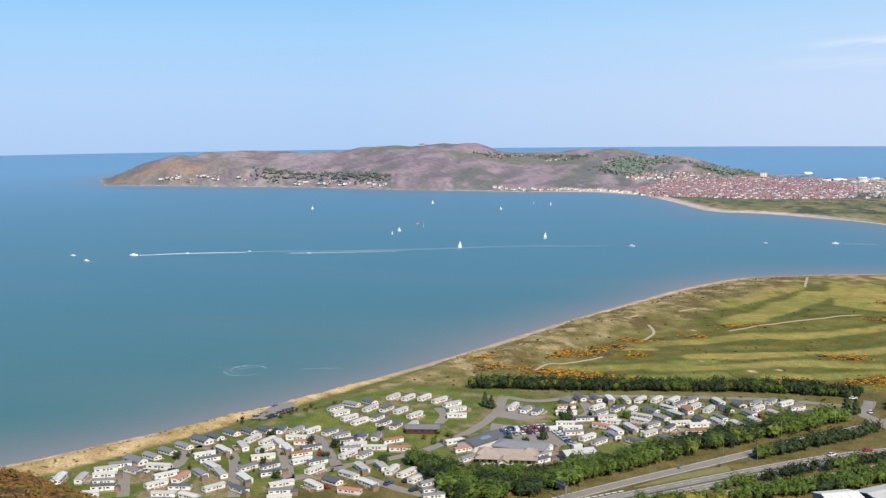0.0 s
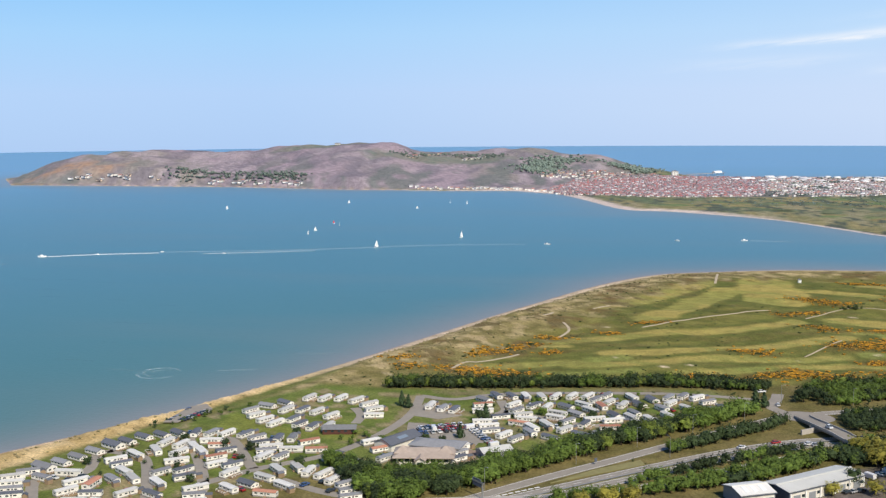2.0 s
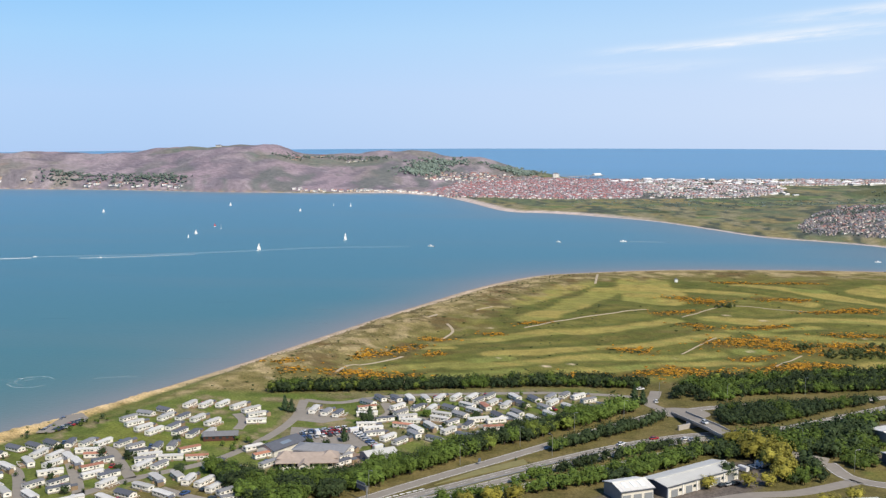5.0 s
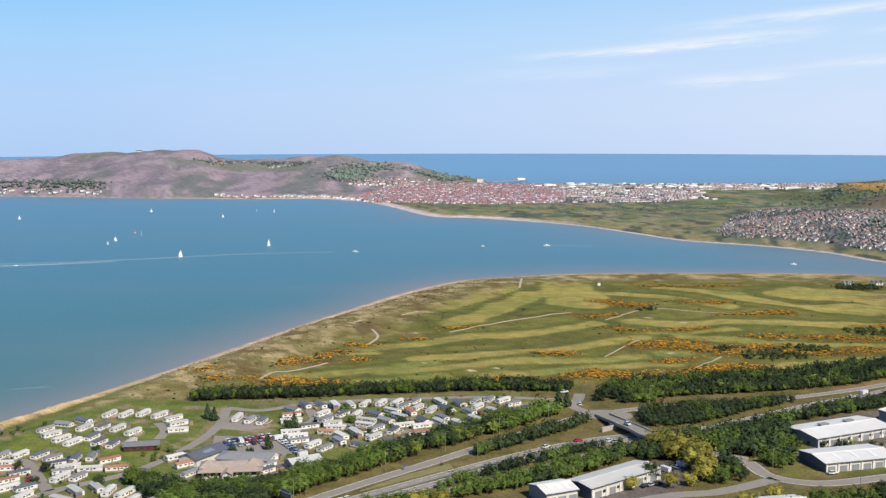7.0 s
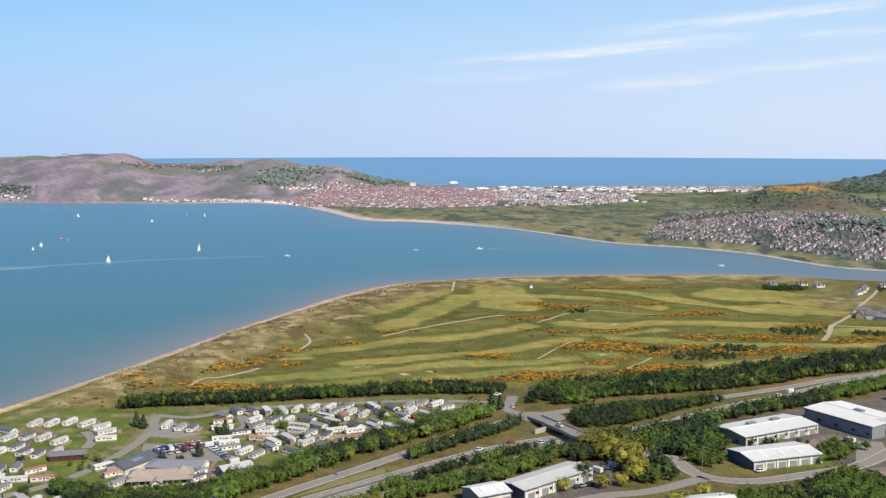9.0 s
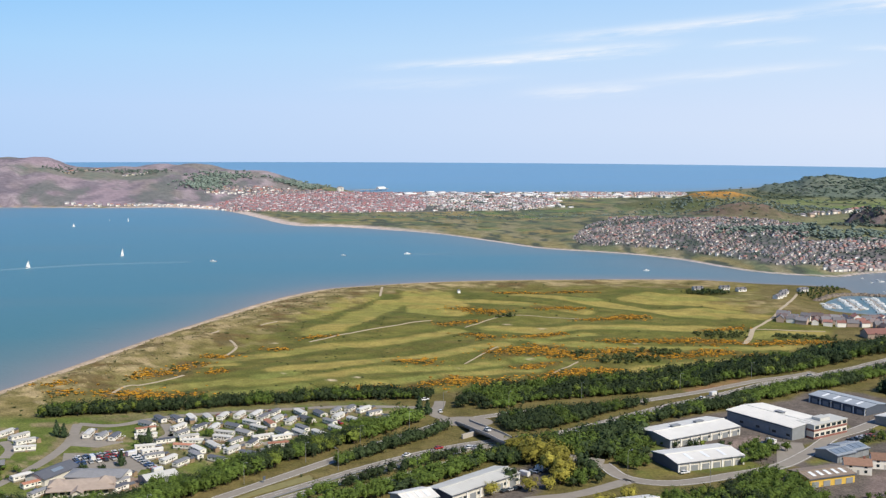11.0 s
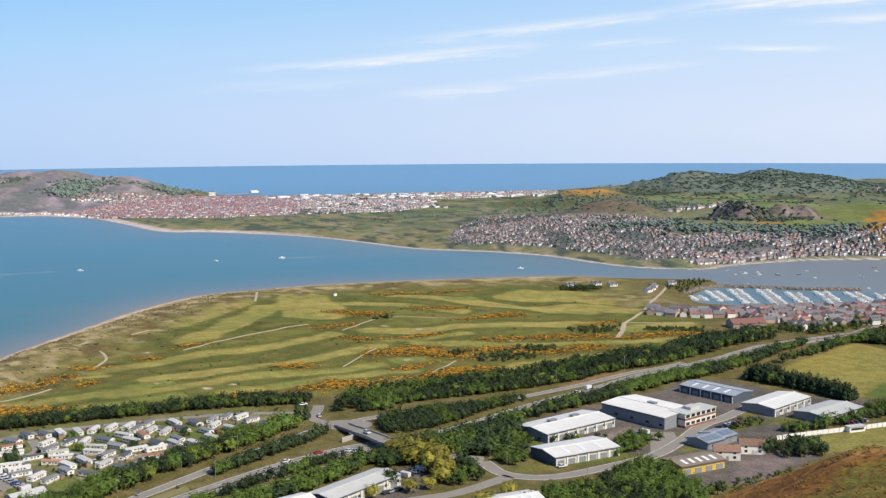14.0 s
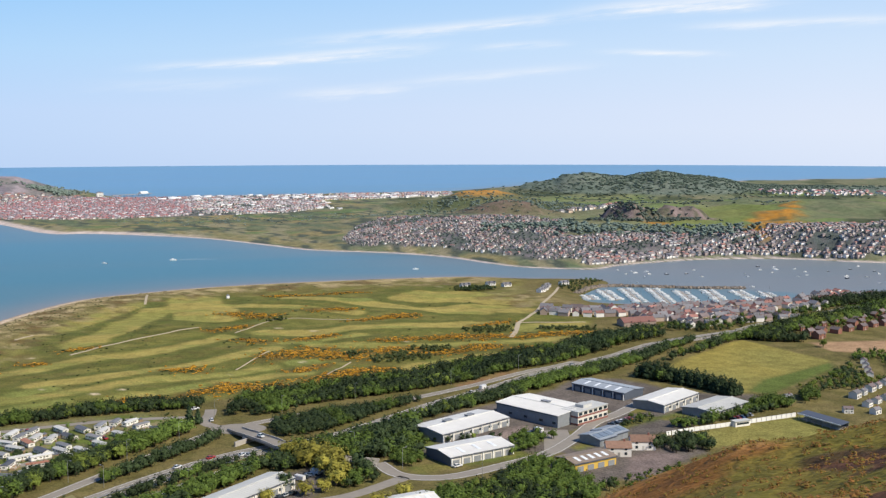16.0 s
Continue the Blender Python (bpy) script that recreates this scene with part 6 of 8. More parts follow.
def shed(name, label, x, y, turn, length, wide, eave, ridge_z, wall, roof, front=None, doors=5, lights=4, vents=0, group="", wall_back=None):
    """An industrial building, long side along x, its front at -y; base at z 0."""
    b = thing(name, label, "warehouse", group, pose(x, y, 3.0, 0, 0, turn))
    l, w = length / 2, wide / 2
    part("wall", Shape().house_walls(-l, l, -w, w, -0.5, eave, ridge_z), wall, b)
    # roof as two ribbed slopes
    k = (ridge_z - eave) / w
    n = max(6, int(length / 1.5))
    for s in (1, -1):
        v, f = [], []
        for i in range(n):
            x0 = -l - 0.5 + (length + 1) * i / n
            d = (length + 1) / n
            for a, up in ((0, 0.26), (0.15 * d, 0.26), (0.22 * d, 0.18), (0.93 * d, 0.18)):
                v += [(x0 + a, s * (w + 0.5), eave - 0.5 * k + up), (x0 + a, 0, ridge_z + up)]
        for i in range(len(v) // 2 - 1):
            f.append((2 * i, 2 * i + 2, 2 * i + 3, 2 * i + 1))
        o = len(v)
        v += [(-l - 0.5, s * (w + 0.5), eave - 0.5 * k), (-l - 0.5, 0, ridge_z), (l + 0.5, 0, ridge_z), (l + 0.5, s * (w + 0.5), eave - 0.5 * k)]
        f += [(o, o + 1, o + 2, o + 3), (0, 1, o + 1, o), (o - 2, o - 1, o + 2, o + 3)]
        slope = part("roof_slope", Shape().add(v, f), roof, b)
    part("ridge_cap", Shape().box(-l - 0.5, l + 0.5, -0.4, 0.4, ridge_z + 0.15, ridge_z + 0.36), roof, b)
    for s in (1, -1):
        part("gutter", Shape().box(-l - 0.5, l + 0.5, s * (w + 0.5) - 0.15, s * (w + 0.5) + 0.15, eave - 0.45, eave - 0.1), M_CLAD_DARK, b)
    if front and doors > 4:
        cm = Shape().box(-0.25, 0.25, -0.5, 0, -0.3, eave - 0.2).mesh("pilaster", M_WHITE)
        for i in range(doors + 1):
            part("pilaster", cm, None, b, m=pose(-l + 0.4 + (length - 0.8) * i / doors, -w - 0.1, 0))
    if front:
        part("front_wall", Shape().box(-l + 0.4, l - 0.4, -w - 0.12, -w, -0.3, eave * 0.86), front, b)
    k = (ridge_z - eave) / w
    if lights:
        sh = Shape().box(-0.8, 0.8, -w * 0.32, w * 0.32, 0, 0.08).mesh("rooflight", M_ROOFLIGHT)
        for i in range(lights):
            xx = -l + length * (i + 1) / (lights + 1)
            part("rooflight", sh, None, slope, m=pose(xx, -w * 0.5, eave + k * w * 0.5 + 0.27, math.degrees(math.atan(k))))
    for i in range(vents):
        v = Shape().box(-2.2, 2.2, -1.2, 1.2, 0, 1.1)
        v.box(-2.5, 2.5, -1.5, 1.5, 1.1, 1.25)
        part("roof_vent", v, M_CLAD_GREY, b, m=pose(-l + length * (i + 1) / (vents + 1), w * 0.15, ridge_z - 0.3))
    sec = [(0.06, 0.0), (0.06, eave * 0.62)]
    for i in range(6):
        z = eave * 0.62 * (1 - i / 6)
        sec += [(-0.06, z), (-0.12, z - eave * 0.05), (-0.06, z - eave * 0.09)]
    dm = Shape().slab(sec + [(-0.06, 0.0)], -1.7, 1.7).mesh("roller_door", M_CLAD_GREY)
    wm = Shape().box(-1.1, 1.1, -0.05, 0.05, 0, 1.1).mesh("window", M_GLASS)
    for i in range(doors):
        xx = -l + length * (i + 0.5) / doors
        part("roller_door", dm, None, b, m=pose(xx, -w - 0.2, 0))
        if length / doors > 6:
            part("window", wm, None, b, m=pose(xx + length / doors * 0.45 if i < doors - 1 else xx + 2.6, -w - 0.18, 1.6))
    return b


def build_business_park():
    g = "business park units"
    shed("factory_unit", "low business unit with a weathered pale grey metal roof", 165, 507, 27, 45, 21, 4.2, 5.4, M_CLAD_GREY, M_SHEET, M_RENDER, 7, 0, 2, g)
    shed("factory_unit", "low business unit with a white metal roof and pale front", 156, 466, 17, 34, 19, 4.0, 5.2, M_CLAD_DARK, M_SHEET, M_RENDER, 6, 3, 0, g)
    big = shed("factory", "large white-roofed factory with dark blue-grey walls", 213, 520, -62, 40, 26, 6.0, 6.9, M_CLAD_GREY, M_SHEET, M_CLAD_GREY, 4, 0, 1, g)
    # banded office block at the factory's end
    of = thing("office_block", "two-storey office block with red and white bands", "office", "", pose(230, 507, 3.0, 0, 0, 28))
    part("wall", Shape().box(-12, 12, -5, 5, -0.5, 6.6), M_RENDER, of)
    part("roof", Shape().box(-12.3, 12.3, -5.3, 5.3, 6.6, 7.0), M_SHEET_GREY, of)
    for z in (1.0, 4.6):
        part("brick_band", Shape().box(-12.1, 12.1, -5.12, 5.12, z - 0.9, z), M_BRICK_RED, of, "red brick band")
    wm = Shape().box(-1.3, 1.3, -0.05, 0.05, 0, 1.4).mesh("window", M_GLASS)
    for z in (1.3, 4.9):
        for i in range(6):
            part("window", wm, None, of, m=pose(-10 + 4 * i, -5.13, z))
    part("plant_room", Shape().box(-4, 3, -2, 3, 7.0, 8.4), M_SHEET_GREY, of)
    shed("warehouse", "dark-walled warehouse with a blue-grey metal roof", 266, 557, -62, 35, 17, 4.0, 5.0, M_CLAD_DARK, M_SHEET_BLUE, M_CLAD_DARK, 5, 4, 0, g)
    shed("warehouse", "warehouse with a bright white metal roof", 284, 524, 32, 36, 18, 4.2, 5.2, M_CLAD_GREY, M_SHEET, M_RENDER, 5, 0, 0, g)
    shed("warehouse", "low warehouse with a plain pale grey roof", 301, 503, 28, 33, 18, 3.6, 4.6, M_CLAD_GREY, M_SHEET_GREY, M_RENDER, 4, 0, 0, g)
    for i, (x, y) in enumerate(((219, 468), (228, 474))):
        s = shed("workshop", "grey workshop with blue-grey glazed roof panels", x, y, 26, 12, 12, 3.4, 4.6, M_CLAD_GREY, M_SHEET_BLUE, M_CLAD_GREY, 2, 0, 0, "workshops")
        for j in range(3):
            part("roof_panel", Shape().box(-1.7, 1.7, -2.2, 2.2, 0, 0.1), M_PANEL, s, m=pose(-3.8 + 3.8 * j, -3.0, 4.28, 11))
    shed("workshop", "yellow-fronted workshop with a brown sheet roof", 199, 437, 16, 23, 13, 3.8, 4.8, M_YELLOW, M_BROWN_ROOF, M_YELLOW, 4, 5, 0, "workshops")
    shed("warehouse", "long warehouse with a pale grey-green roof", 54, 434, 41, 40, 13, 4.6, 5.6, M_CLAD_DARK, M_SHEET_GREY, M_RENDER, 5, 0, 0, g)
    shed("warehouse", "small warehouse with a bright white ribbed roof", 29, 418, 27, 14, 13, 4.6, 6.0, M_CLAD_GREY, M_SHEET, M_RENDER, 3, 3, 0, g)
    shed("warehouse", "white-roofed depot below the hillside", 109, 401, 12, 23, 15, 4.6, 6.0, M_CLAD_GREY, M_SHEET, M_RENDER, 4, 5, 0, g)


build_business_park()


def house(name, label, roof, wall, group, lx=9.0, ly=7.0, eave=4.6, top=6.6, chimney=True, windows=True):
    h = thing(name, label, "house", group)
    l, w = lx / 2, ly / 2
    part("wall", Shape().house_walls(-l, l, -w, w, -1.0, eave, top), wall, h)
    roof_ob = part("roof", Shape().gable(-l, l, -w, w, eave + 0.05, top + 0.1, 0.2, 0.35), roof, h)
    if chimney:
        part("chimney", Shape().box(l * 0.5 - 0.4, l * 0.5 + 0.4, -0.4, 0.4, top - 0.6, top + 1.1), M_BRICK_RED, roof_ob)
    if not windows:
        return h
    wm = Shape().box(-0.6, 0.6, -0.04, 0.04, -0.6, 0.6).mesh("window", M_GLASS)
    for x in (-l * 0.55, l * 0.55):
        for z in (1.5, 3.6):
            part("window", wm, None, h, m=pose(x, -w - 0.03, z))
    part("door", Shape().box(-0.5, 0.5, -0.05, 0.05, -0.3, 2.0), M_DOOR, h, m=pose(0, -w - 0.04, 0))
    return h


def put_houses(protos, rows, lift=0.0, size=1.0):
    """rows: x, y, turn; the first of each kind stands at its first place."""
    rng = random.Random(len(rows))
    zs = heights([r[0] for r in rows], [r[1] for r in rows])
    fresh = list(protos)
    for (x, y, a), z in zip(rows, zs):
        p = rng.choice(protos)
        m = pose(x, y, max(z, 1.6) + lift, 0, 0, a) @ Matrix.Scale(size, 4)
        if p in fresh:
            fresh.remove(p)
            p.matrix_basis = m
        else:
            copy_thing(p, m)
    for p in fresh:
        for o in (*p.children_recursive, p):
            bpy.data.objects.remove(o)


M_WALL_WHITE = mat("white_render", (0.80, 0.78, 0.74), 0.85, grain=0.3, scale=0.6, dark=0.85, random_v=0.12)
M_WALL_BUFF = mat("buff_brick", (0.46, 0.36, 0.30), 0.9, grain=0.4, scale=1.0, random_v=0.2)


def build_stadium():
    for x, y, a in ((219, 447, -18), (234, 453, -18)):
        h = house("semi_house", "cream semi-detached house with a brown tiled roof", M_BROWN_TILE, M_WALL_WHITE, "houses by the workshops", 11, 7.5, 4.0, 6.0)
        h.matrix_basis = pose(x, y, 3.0, 0, 0, a)
    st = thing("grandstand", "dark blue covered stand with a pale roof edge", "grandstand", "", pose(337, 463, 3.0, 0, 0, -78))
    part("back_wall", Shape().box(-13, 13, 2.6, 2.9, -0.5, 3.6), M_CLAD_DARK, st)
    part("roof", Shape().slab([(-3.2, 3.1), (-3.2, 3.35), (3.1, 4.2), (3.1, 3.95)], -13.5, 13.5), M_CLAD_DARK, st)
    part("fascia", Shape().box(-13.6, 13.6, -3.4, -3.2, 3.0, 3.5), M_WHITE, st)
    for i in range(4):
        part("terrace_step", Shape().box(-13, 13, -1.4 + i, -0.4 + i, -0.4, 0.3 + 0.4 * i), M_CONCRETE, st)
    pm = Shape().box(-0.1, 0.1, -0.1, 0.1, 0, 3.2).mesh("post", M_STEEL)
    for i in range(6):
        part("post", pm, None, st, m=pose(-12.5 + 5 * i, -3.1, 0))
    # white boundary wall of panels
    wall = thing("boundary_wall", "white-painted panel wall along the playing field", "wall")
    p = np.array([(254, 468), (268, 471), (296, 475), (334, 481)], float)
    pn = Shape().box(-1.45, 1.45, -0.1, 0.1, -0.4, 2.1).mesh("panel", M_WHITE)
    for i in range(3):
        d = p[i + 1] - p[i]
        n = int(np.hypot(*d) / 3)
        for j in range(n):
            q = p[i] + d * (j + 0.5) / n
            part("panel", pn, None, wall, m=pose(q[0], q[1], 3.0, 0, 0, math.degrees(math.atan2(d[1], d[0]))))
    hut = thing("scorers_hut", "small white hut with a flat roof beside the pitch", "hut", "", pose(298, 474, 3.0, 0, 0, 8))
    part("wall", Shape().box(-4.5, 4.5, -1.6, 1.6, -0.3, 2.6), M_WALL_WHITE, hut)
    part("roof", Shape().box(-4.8, 4.8, -2.0, 1.9, 2.6, 2.85), M_SHEET_GREY, hut)
    part("window", Shape().box(-3.6, 3.6, -0.05, 0.05, 1.0, 2.0), M_GLASS, hut, m=pose(0, -1.63, 0))


build_stadium()


# ============ clubhouse ============
M_CLUB_ROOF = mat("pale_pink_tiles", (0.47, 0.385, 0.325), 0.8, grain=0.5, scale=0.5, coarse=0.4, coarse_scale=0.1)


def hip(sh, x0, x1, y0, y1, z0, z1, inset, thick=0.25):
    """A hipped roof."""
    ym, a, b = (y0 + y1) / 2, x0 + inset, x1 - inset
    v = [(x0, y0, z0), (x1, y0, z0), (x1, y1, z0), (x0, y1, z0), (a, ym, z1), (b, ym, z1)]
    v += [(p[0], p[1], p[2] - thick) for p in v[:4]]
    return sh.add(v, [(0, 1, 5, 4), (1, 2, 5), (2, 3, 4, 5), (3, 0, 4), (0, 6, 7, 1), (1, 7, 8, 2), (2, 8, 9, 3), (3, 9, 6, 0), (6, 9, 8, 7)])


def build_club():
    c = thing("clubhouse", "broad clubhouse with pale pinkish hipped tile roofs", "clubhouse", "", pose(-101, 445, 3.0, 0, 0, 8))
    part("wall", Shape().box(-11.5, 11.5, -6.5, 6.5, -0.4, 3.4, 1.2), M_RENDER, c)
    part("roof", hip(Shape(), -13, 13, -8, 8, 3.2, 5.4, 7), M_CLUB_ROOF, c)
    for x in (-9, 9):
        part("end_roof", hip(Shape(), x - 3.6, x + 3.6, -4.4, 4.4, 4.1, 6.2, 3.3), M_CLUB_ROOF, c)
    part("porch", Shape().house_walls(-2.6, 2.6, -2, 2, -0.3, 2.8, 4.0), M_RENDER, c, m=pose(-1, -8, 0, 0, 0, 90))
    part("porch_roof", Shape().gable(-3, 3, -2.2, 2.2, 2.9, 4.2, 0.2, 0.3), M_CLUB_ROOF, c, m=pose(-1, -8, 0, 0, 0, 90))
    wm = Shape().box(-0.9, 0.9, -0.05, 0.05, 0, 1.3).mesh("window", M_GLASS)
    for i in range(8):
        if i not in (3,):
            part("window", wm, None, c, m=pose(-9.5 + 2.7 * i, -6.53, 1.1))
    part("door", Shape().box(-1.3, 1.3, -0.06, 0.06, 0, 2.2), M_GLASS, c, m=pose(-1, -10.7, 0))
    r = thing("function_hall", "grey-roofed hall behind the clubhouse", "hall", "", pose(-97, 458, 3.0, 0, 0, -6))
    part("wall", Shape().box(-12, 10, -5.5, 5.5, -0.4, 3.6), M_RENDER, r)
    part("roof", hip(Shape(), -12.6, 10.6, -6.1, 6.1, 3.6, 5.0, 5), ROOFS["grey"], r)
    w = thing("swimming_hall", "hall with a dark blue-grey pitched roof", "hall", "", pose(-117, 464, 3.0, 0, 0, 62))
    part("wall", Shape().house_walls(-10, 10, -5, 5, -0.4, 3.0, 4.8), M_RENDER, w)
    part("roof", Shape().gable(-10, 10, -5, 5, 3.05, 4.9, 0.2, 0.5), ROOFS["dark"], w)
    part("rooflight", Shape().box(-3, 3, -1, 1, 0, 0.1), M_PANEL, w, m=pose(0, -2.6, 4.15, 20))
    h = thing("amenity_block", "long dark red-brown timber block on the grass", "block", "", pose(-148, 478, 3.0, 0, 0, 12))
    part("wall", Shape().house_walls(-7.5, 7.5, -3, 3, -0.4, 2.4, 3.6), mat("red_brown_boards", (0.11, 0.045, 0.035), 0.8, grain=0.4, scale=1), h)
    part("roof", Shape().gable(-7.5, 7.5, -3, 3, 2.45, 3.7, 0.15, 0.4), ROOFS["grey"], h)
    for i in range(5):
        part("window", Shape().box(-0.6, 0.6, -0.04, 0.04, 0, 0.8), M_GLASS, h, m=pose(-6 + 3 * i, -3.05, 1.1))
    s = thing("store_shed", "grey store shed beside the yard", "shed", "", pose(-73, 456, 3.0, 0, 0, 35))
    part("wall", Shape().house_walls(-7, 7, -4, 4, -0.3, 2.8, 4.0), M_CLAD_GREY, s)
    part("roof", Shape().gable(-7, 7, -4, 4, 2.85, 4.1, 0.15, 0.3), M_SHEET_GREY, s)


build_club()


# ============ vehicles, lamps, gantry ============
PAINTS = [mat("car_" + n, c, 0.3, metal=0.2, spec=0.6) for n, c in (("white", (0.8, 0.8, 0.8)), ("silver", (0.45, 0.46, 0.48)), ("dark", (0.04, 0.045, 0.06)), ("red", (0.4, 0.03, 0.03)), ("blue", (0.05, 0.1, 0.25)))]


def car(paint, label):
    c = thing("car", label, "car", "parked cars")
    b = Shape().slab([(-0.85, 0.35), (-0.9, 0.75), (-0.82, 0.95), (0.82, 0.95), (0.9, 0.75), (0.85, 0.35)][::1], -2.1, 2.1)
    part("body", b, paint, c)
    cab = Shape().add([(-1.7, -0.78, 0.94), (1.1, -0.78, 0.94), (1.1, 0.78, 0.94), (-1.7, 0.78, 0.94), (-1.2, -0.62, 1.45), (0.35, -0.62, 1.45), (0.35, 0.62, 1.45), (-1.2, 0.62, 1.45)],
                      [(3, 2, 1, 0), (4, 5, 6, 7), (0, 1, 5, 4), (1, 2, 6, 5), (2, 3, 7, 6), (3, 0, 4, 7)])
    part("cabin", cab, M_GLASS, c)
    part("roof", Shape().box(-1.2, 0.35, -0.62, 0.62, 1.44, 1.5), paint, c)
    wh = Shape().tube((0, -0.1, 0), (0, 0.1, 0), 0.32, 0.32, 10).mesh("wheel", M_RUBBER)
    for x in (-1.3, 1.3):
        for y in (-0.82, 0.82):
            part("wheel", wh, None, c, m=pose(x, y, 0.32))
    return c


def van(label):
    c = thing("van", label, "van", "parked cars")
    part("body", Shape().slab([(-1.0, 0.4), (-1.0, 2.0), (-0.9, 2.3), (0.9, 2.3), (1.0, 2.0), (1.0, 0.4)], -2.8, 1.6), PAINTS[0], c)
    part("cab", Shape().add([(1.6, -1, .4), (2.7, -1, .4), (2.7, 1, .4), (1.6, 1, .4), (1.6, -.95, 2.0), (2.1, -.95, 1.9), (2.1, .95, 1.9), (1.6, .95, 2.0)],
                            [(3, 2, 1, 0), (4, 5, 6, 7), (0, 1, 5, 4), (1, 2, 6, 5), (2, 3, 7, 6), (3, 0, 4, 7)]), M_GLASS, c)
    wh = Shape().tube((0, -0.12, 0), (0, 0.12, 0), 0.36, 0.36, 10).mesh("wheel", M_RUBBER)
    for x in (-1.8, 1.7):
        for y in (-0.9, 0.9):
            part("wheel", wh, None, c, m=pose(x, y, 0.36))
    return c


def build_vehicles():
    rng = random.Random(8)
    protos = [car(PAINTS[0], "white parked hatchback car"), car(PAINTS[1], "silver-grey parked hatchback car"), car(PAINTS[2], "dark parked hatchback car"), car(PAINTS[3], "red parked hatchback car"),
              car(PAINTS[4], "blue parked hatchback car"), van("white parked delivery van")]
    spots = [(-234.3 + 0.05 * i, 485 + 2.7 * i, 10, (2, 1, 2, 4, 0)[i % 5]) for i in range(9)] + [(-228.5 + 0.62 * i, 486 + 2.5 * i, 10, (2, 2, 1, 2, 3)[i % 5]) for i in range(8)]
    spots += [(-113 + 2.7 * i, 488 + 1.6 * i, 120, rng.randrange(5)) for i in range(5)] + [(-90 + 1.9 * i, 494 - 3.2 * i, 40, rng.randrange(6)) for i in range(9)]
    spots += [(-78 + 2.2 * i, 452 - 1.2 * i, 55, rng.choice((2, 2, 4, 1))) for i in range(5)] + [(-181, 434, 100, 3), (-232, 398, 80, 2), (-235, 393, 80, 2), (-134, 409, 60, 2), (-140, 404, 60, 4), (-128, 399, 60, 2)]
    for i, (x, y, a) in enumerate(WEST + MIDDLE + NORTH + EAST + EAST_B):
        if i % 3 == 0:
            r = radians(a)
            spots.append((x - 3.6 * math.sin(r) + 3 * math.cos(r), y + 3.6 * math.cos(r) + 3 * math.sin(r), a + rng.uniform(-10, 10), rng.randrange(5)))
    for j, n in ((0, 9), (1, 9), (2, 7)):
        spots += [(-117 + 2.8 * i + 2.2 * j, 478 + 1.5 * i + 6.2 * j, 118 + rng.uniform(-4, 4), rng.randrange(6)) for i in range(n) if rng.random() < 0.8]
    # on the expressway
    for t, side, k in ((0.262, 4.2, 3), (0.285, -2.6, 0), (0.29, -4.6, 1), (0.255, -4.6, 2), (0.235, 4.2, 0), (0.33, -4.4, 2), (0.36, 2.6, 2), (0.60, 3.0, 0), (0.615, 4.2, 5), (0.64, -4, 0), (0.7, 4, 1), (0.74, -4, 2)):
        p = np.array(offset(MAIN_ROAD, side))
        s = t * (len(p) - 1)
        i = int(s)
        q = p[i] + (p[i + 1] - p[i]) * (s - i)
        d = p[i + 1] - p[i]
        spots.append((q[0], q[1], math.degrees(math.atan2(d[1], d[0])), k))
    # business park
    spots += [(77 + 2.6 * i, 452 + 2.2 * i, 130, rng.choice((0, 0, 5, 2))) for i in range(6)] + [(66 + 2.7 * i, 432 + 1.4 * i, 40, rng.choice((0, 1, 2))) for i in range(3)]
    spots += [(190 + 3 * i, 488 + 1.5 * i, 120, rng.randrange(6)) for i in range(4)] + [(238 + 3.1 * i, 493 + 1.7 * i, 120, rng.randrange(5)) for i in range(5)] + [(300 + 3 * i, 484 + 1.2 * i, 110, rng.randrange(5)) for i in range(5)]
    spots += [(46, 586, 20, 0), (52, 560, 90, 0), (145, 450, 17, 0)]
    zs = heights([s[0] for s in spots], [s[1] for s in spots])
    used = set()
    for (x, y, a, k), z in zip(spots, zs):
        m = pose(x, y, z + 0.14, 0, 0, a)
        if k in used:
            copy_thing(protos[k], m)
        else:
            used.add(k)
            protos[k].matrix_basis = m
    m = pose(69.5, 511, 6.5, 0, 0, -68)
    copy_thing(protos[0], m)
    # street lamps
    lamp = thing("street_lamp", "tall galvanised street lamp beside the road", "street lamp", "roadside lamps")
    part("pole", Shape().tube((0, 0, -0.3), (0, 0, 9), 0.11, 0.07, 8), M_STEEL, lamp)
    arm = part("arm", Shape().tube((0, 0, 9), (1.6, 0, 9.35), 0.06, 0.05, 6), M_STEEL, lamp)
    part("lantern", Shape().box(1.4, 2.2, -0.16, 0.16, 9.25, 9.42), M_CLAD_GREY, arm)
    spots = [(-70, 412, -40), (-38, 450, -45), (-14, 478, -45), (10, 504, -45), (34, 528, -45), (0, 466, 130), (54, 566, 0), (88, 566, -70), (130, 583, -70), (190, 602, -65), (240, 626, -65), (122, 455, 10), (150, 432, 100), (108, 486, 150)]
    zs = heights([s[0] for s in spots], [s[1] for s in spots])
    for i, ((x, y, a), z) in enumerate(zip(spots, zs)):
        m = pose(x, y, z, 0, 0, a)
        if i:
            copy_thing(lamp, m)
        else:
            lamp.matrix_basis = m
    g = thing("sign_gantry", "dark steel sign gantry beside the expressway", "gantry", "", pose(-69, 401, 3.0, 0, 0, -45))
    part("post", Shape().box(-0.25, 0.25, -0.25, 0.25, -0.3, 6.6), M_STEEL, g)
    part("beam", Shape().box(-6.5, 0.6, -0.2, 0.2, 6.0, 6.6), M_STEEL, g)
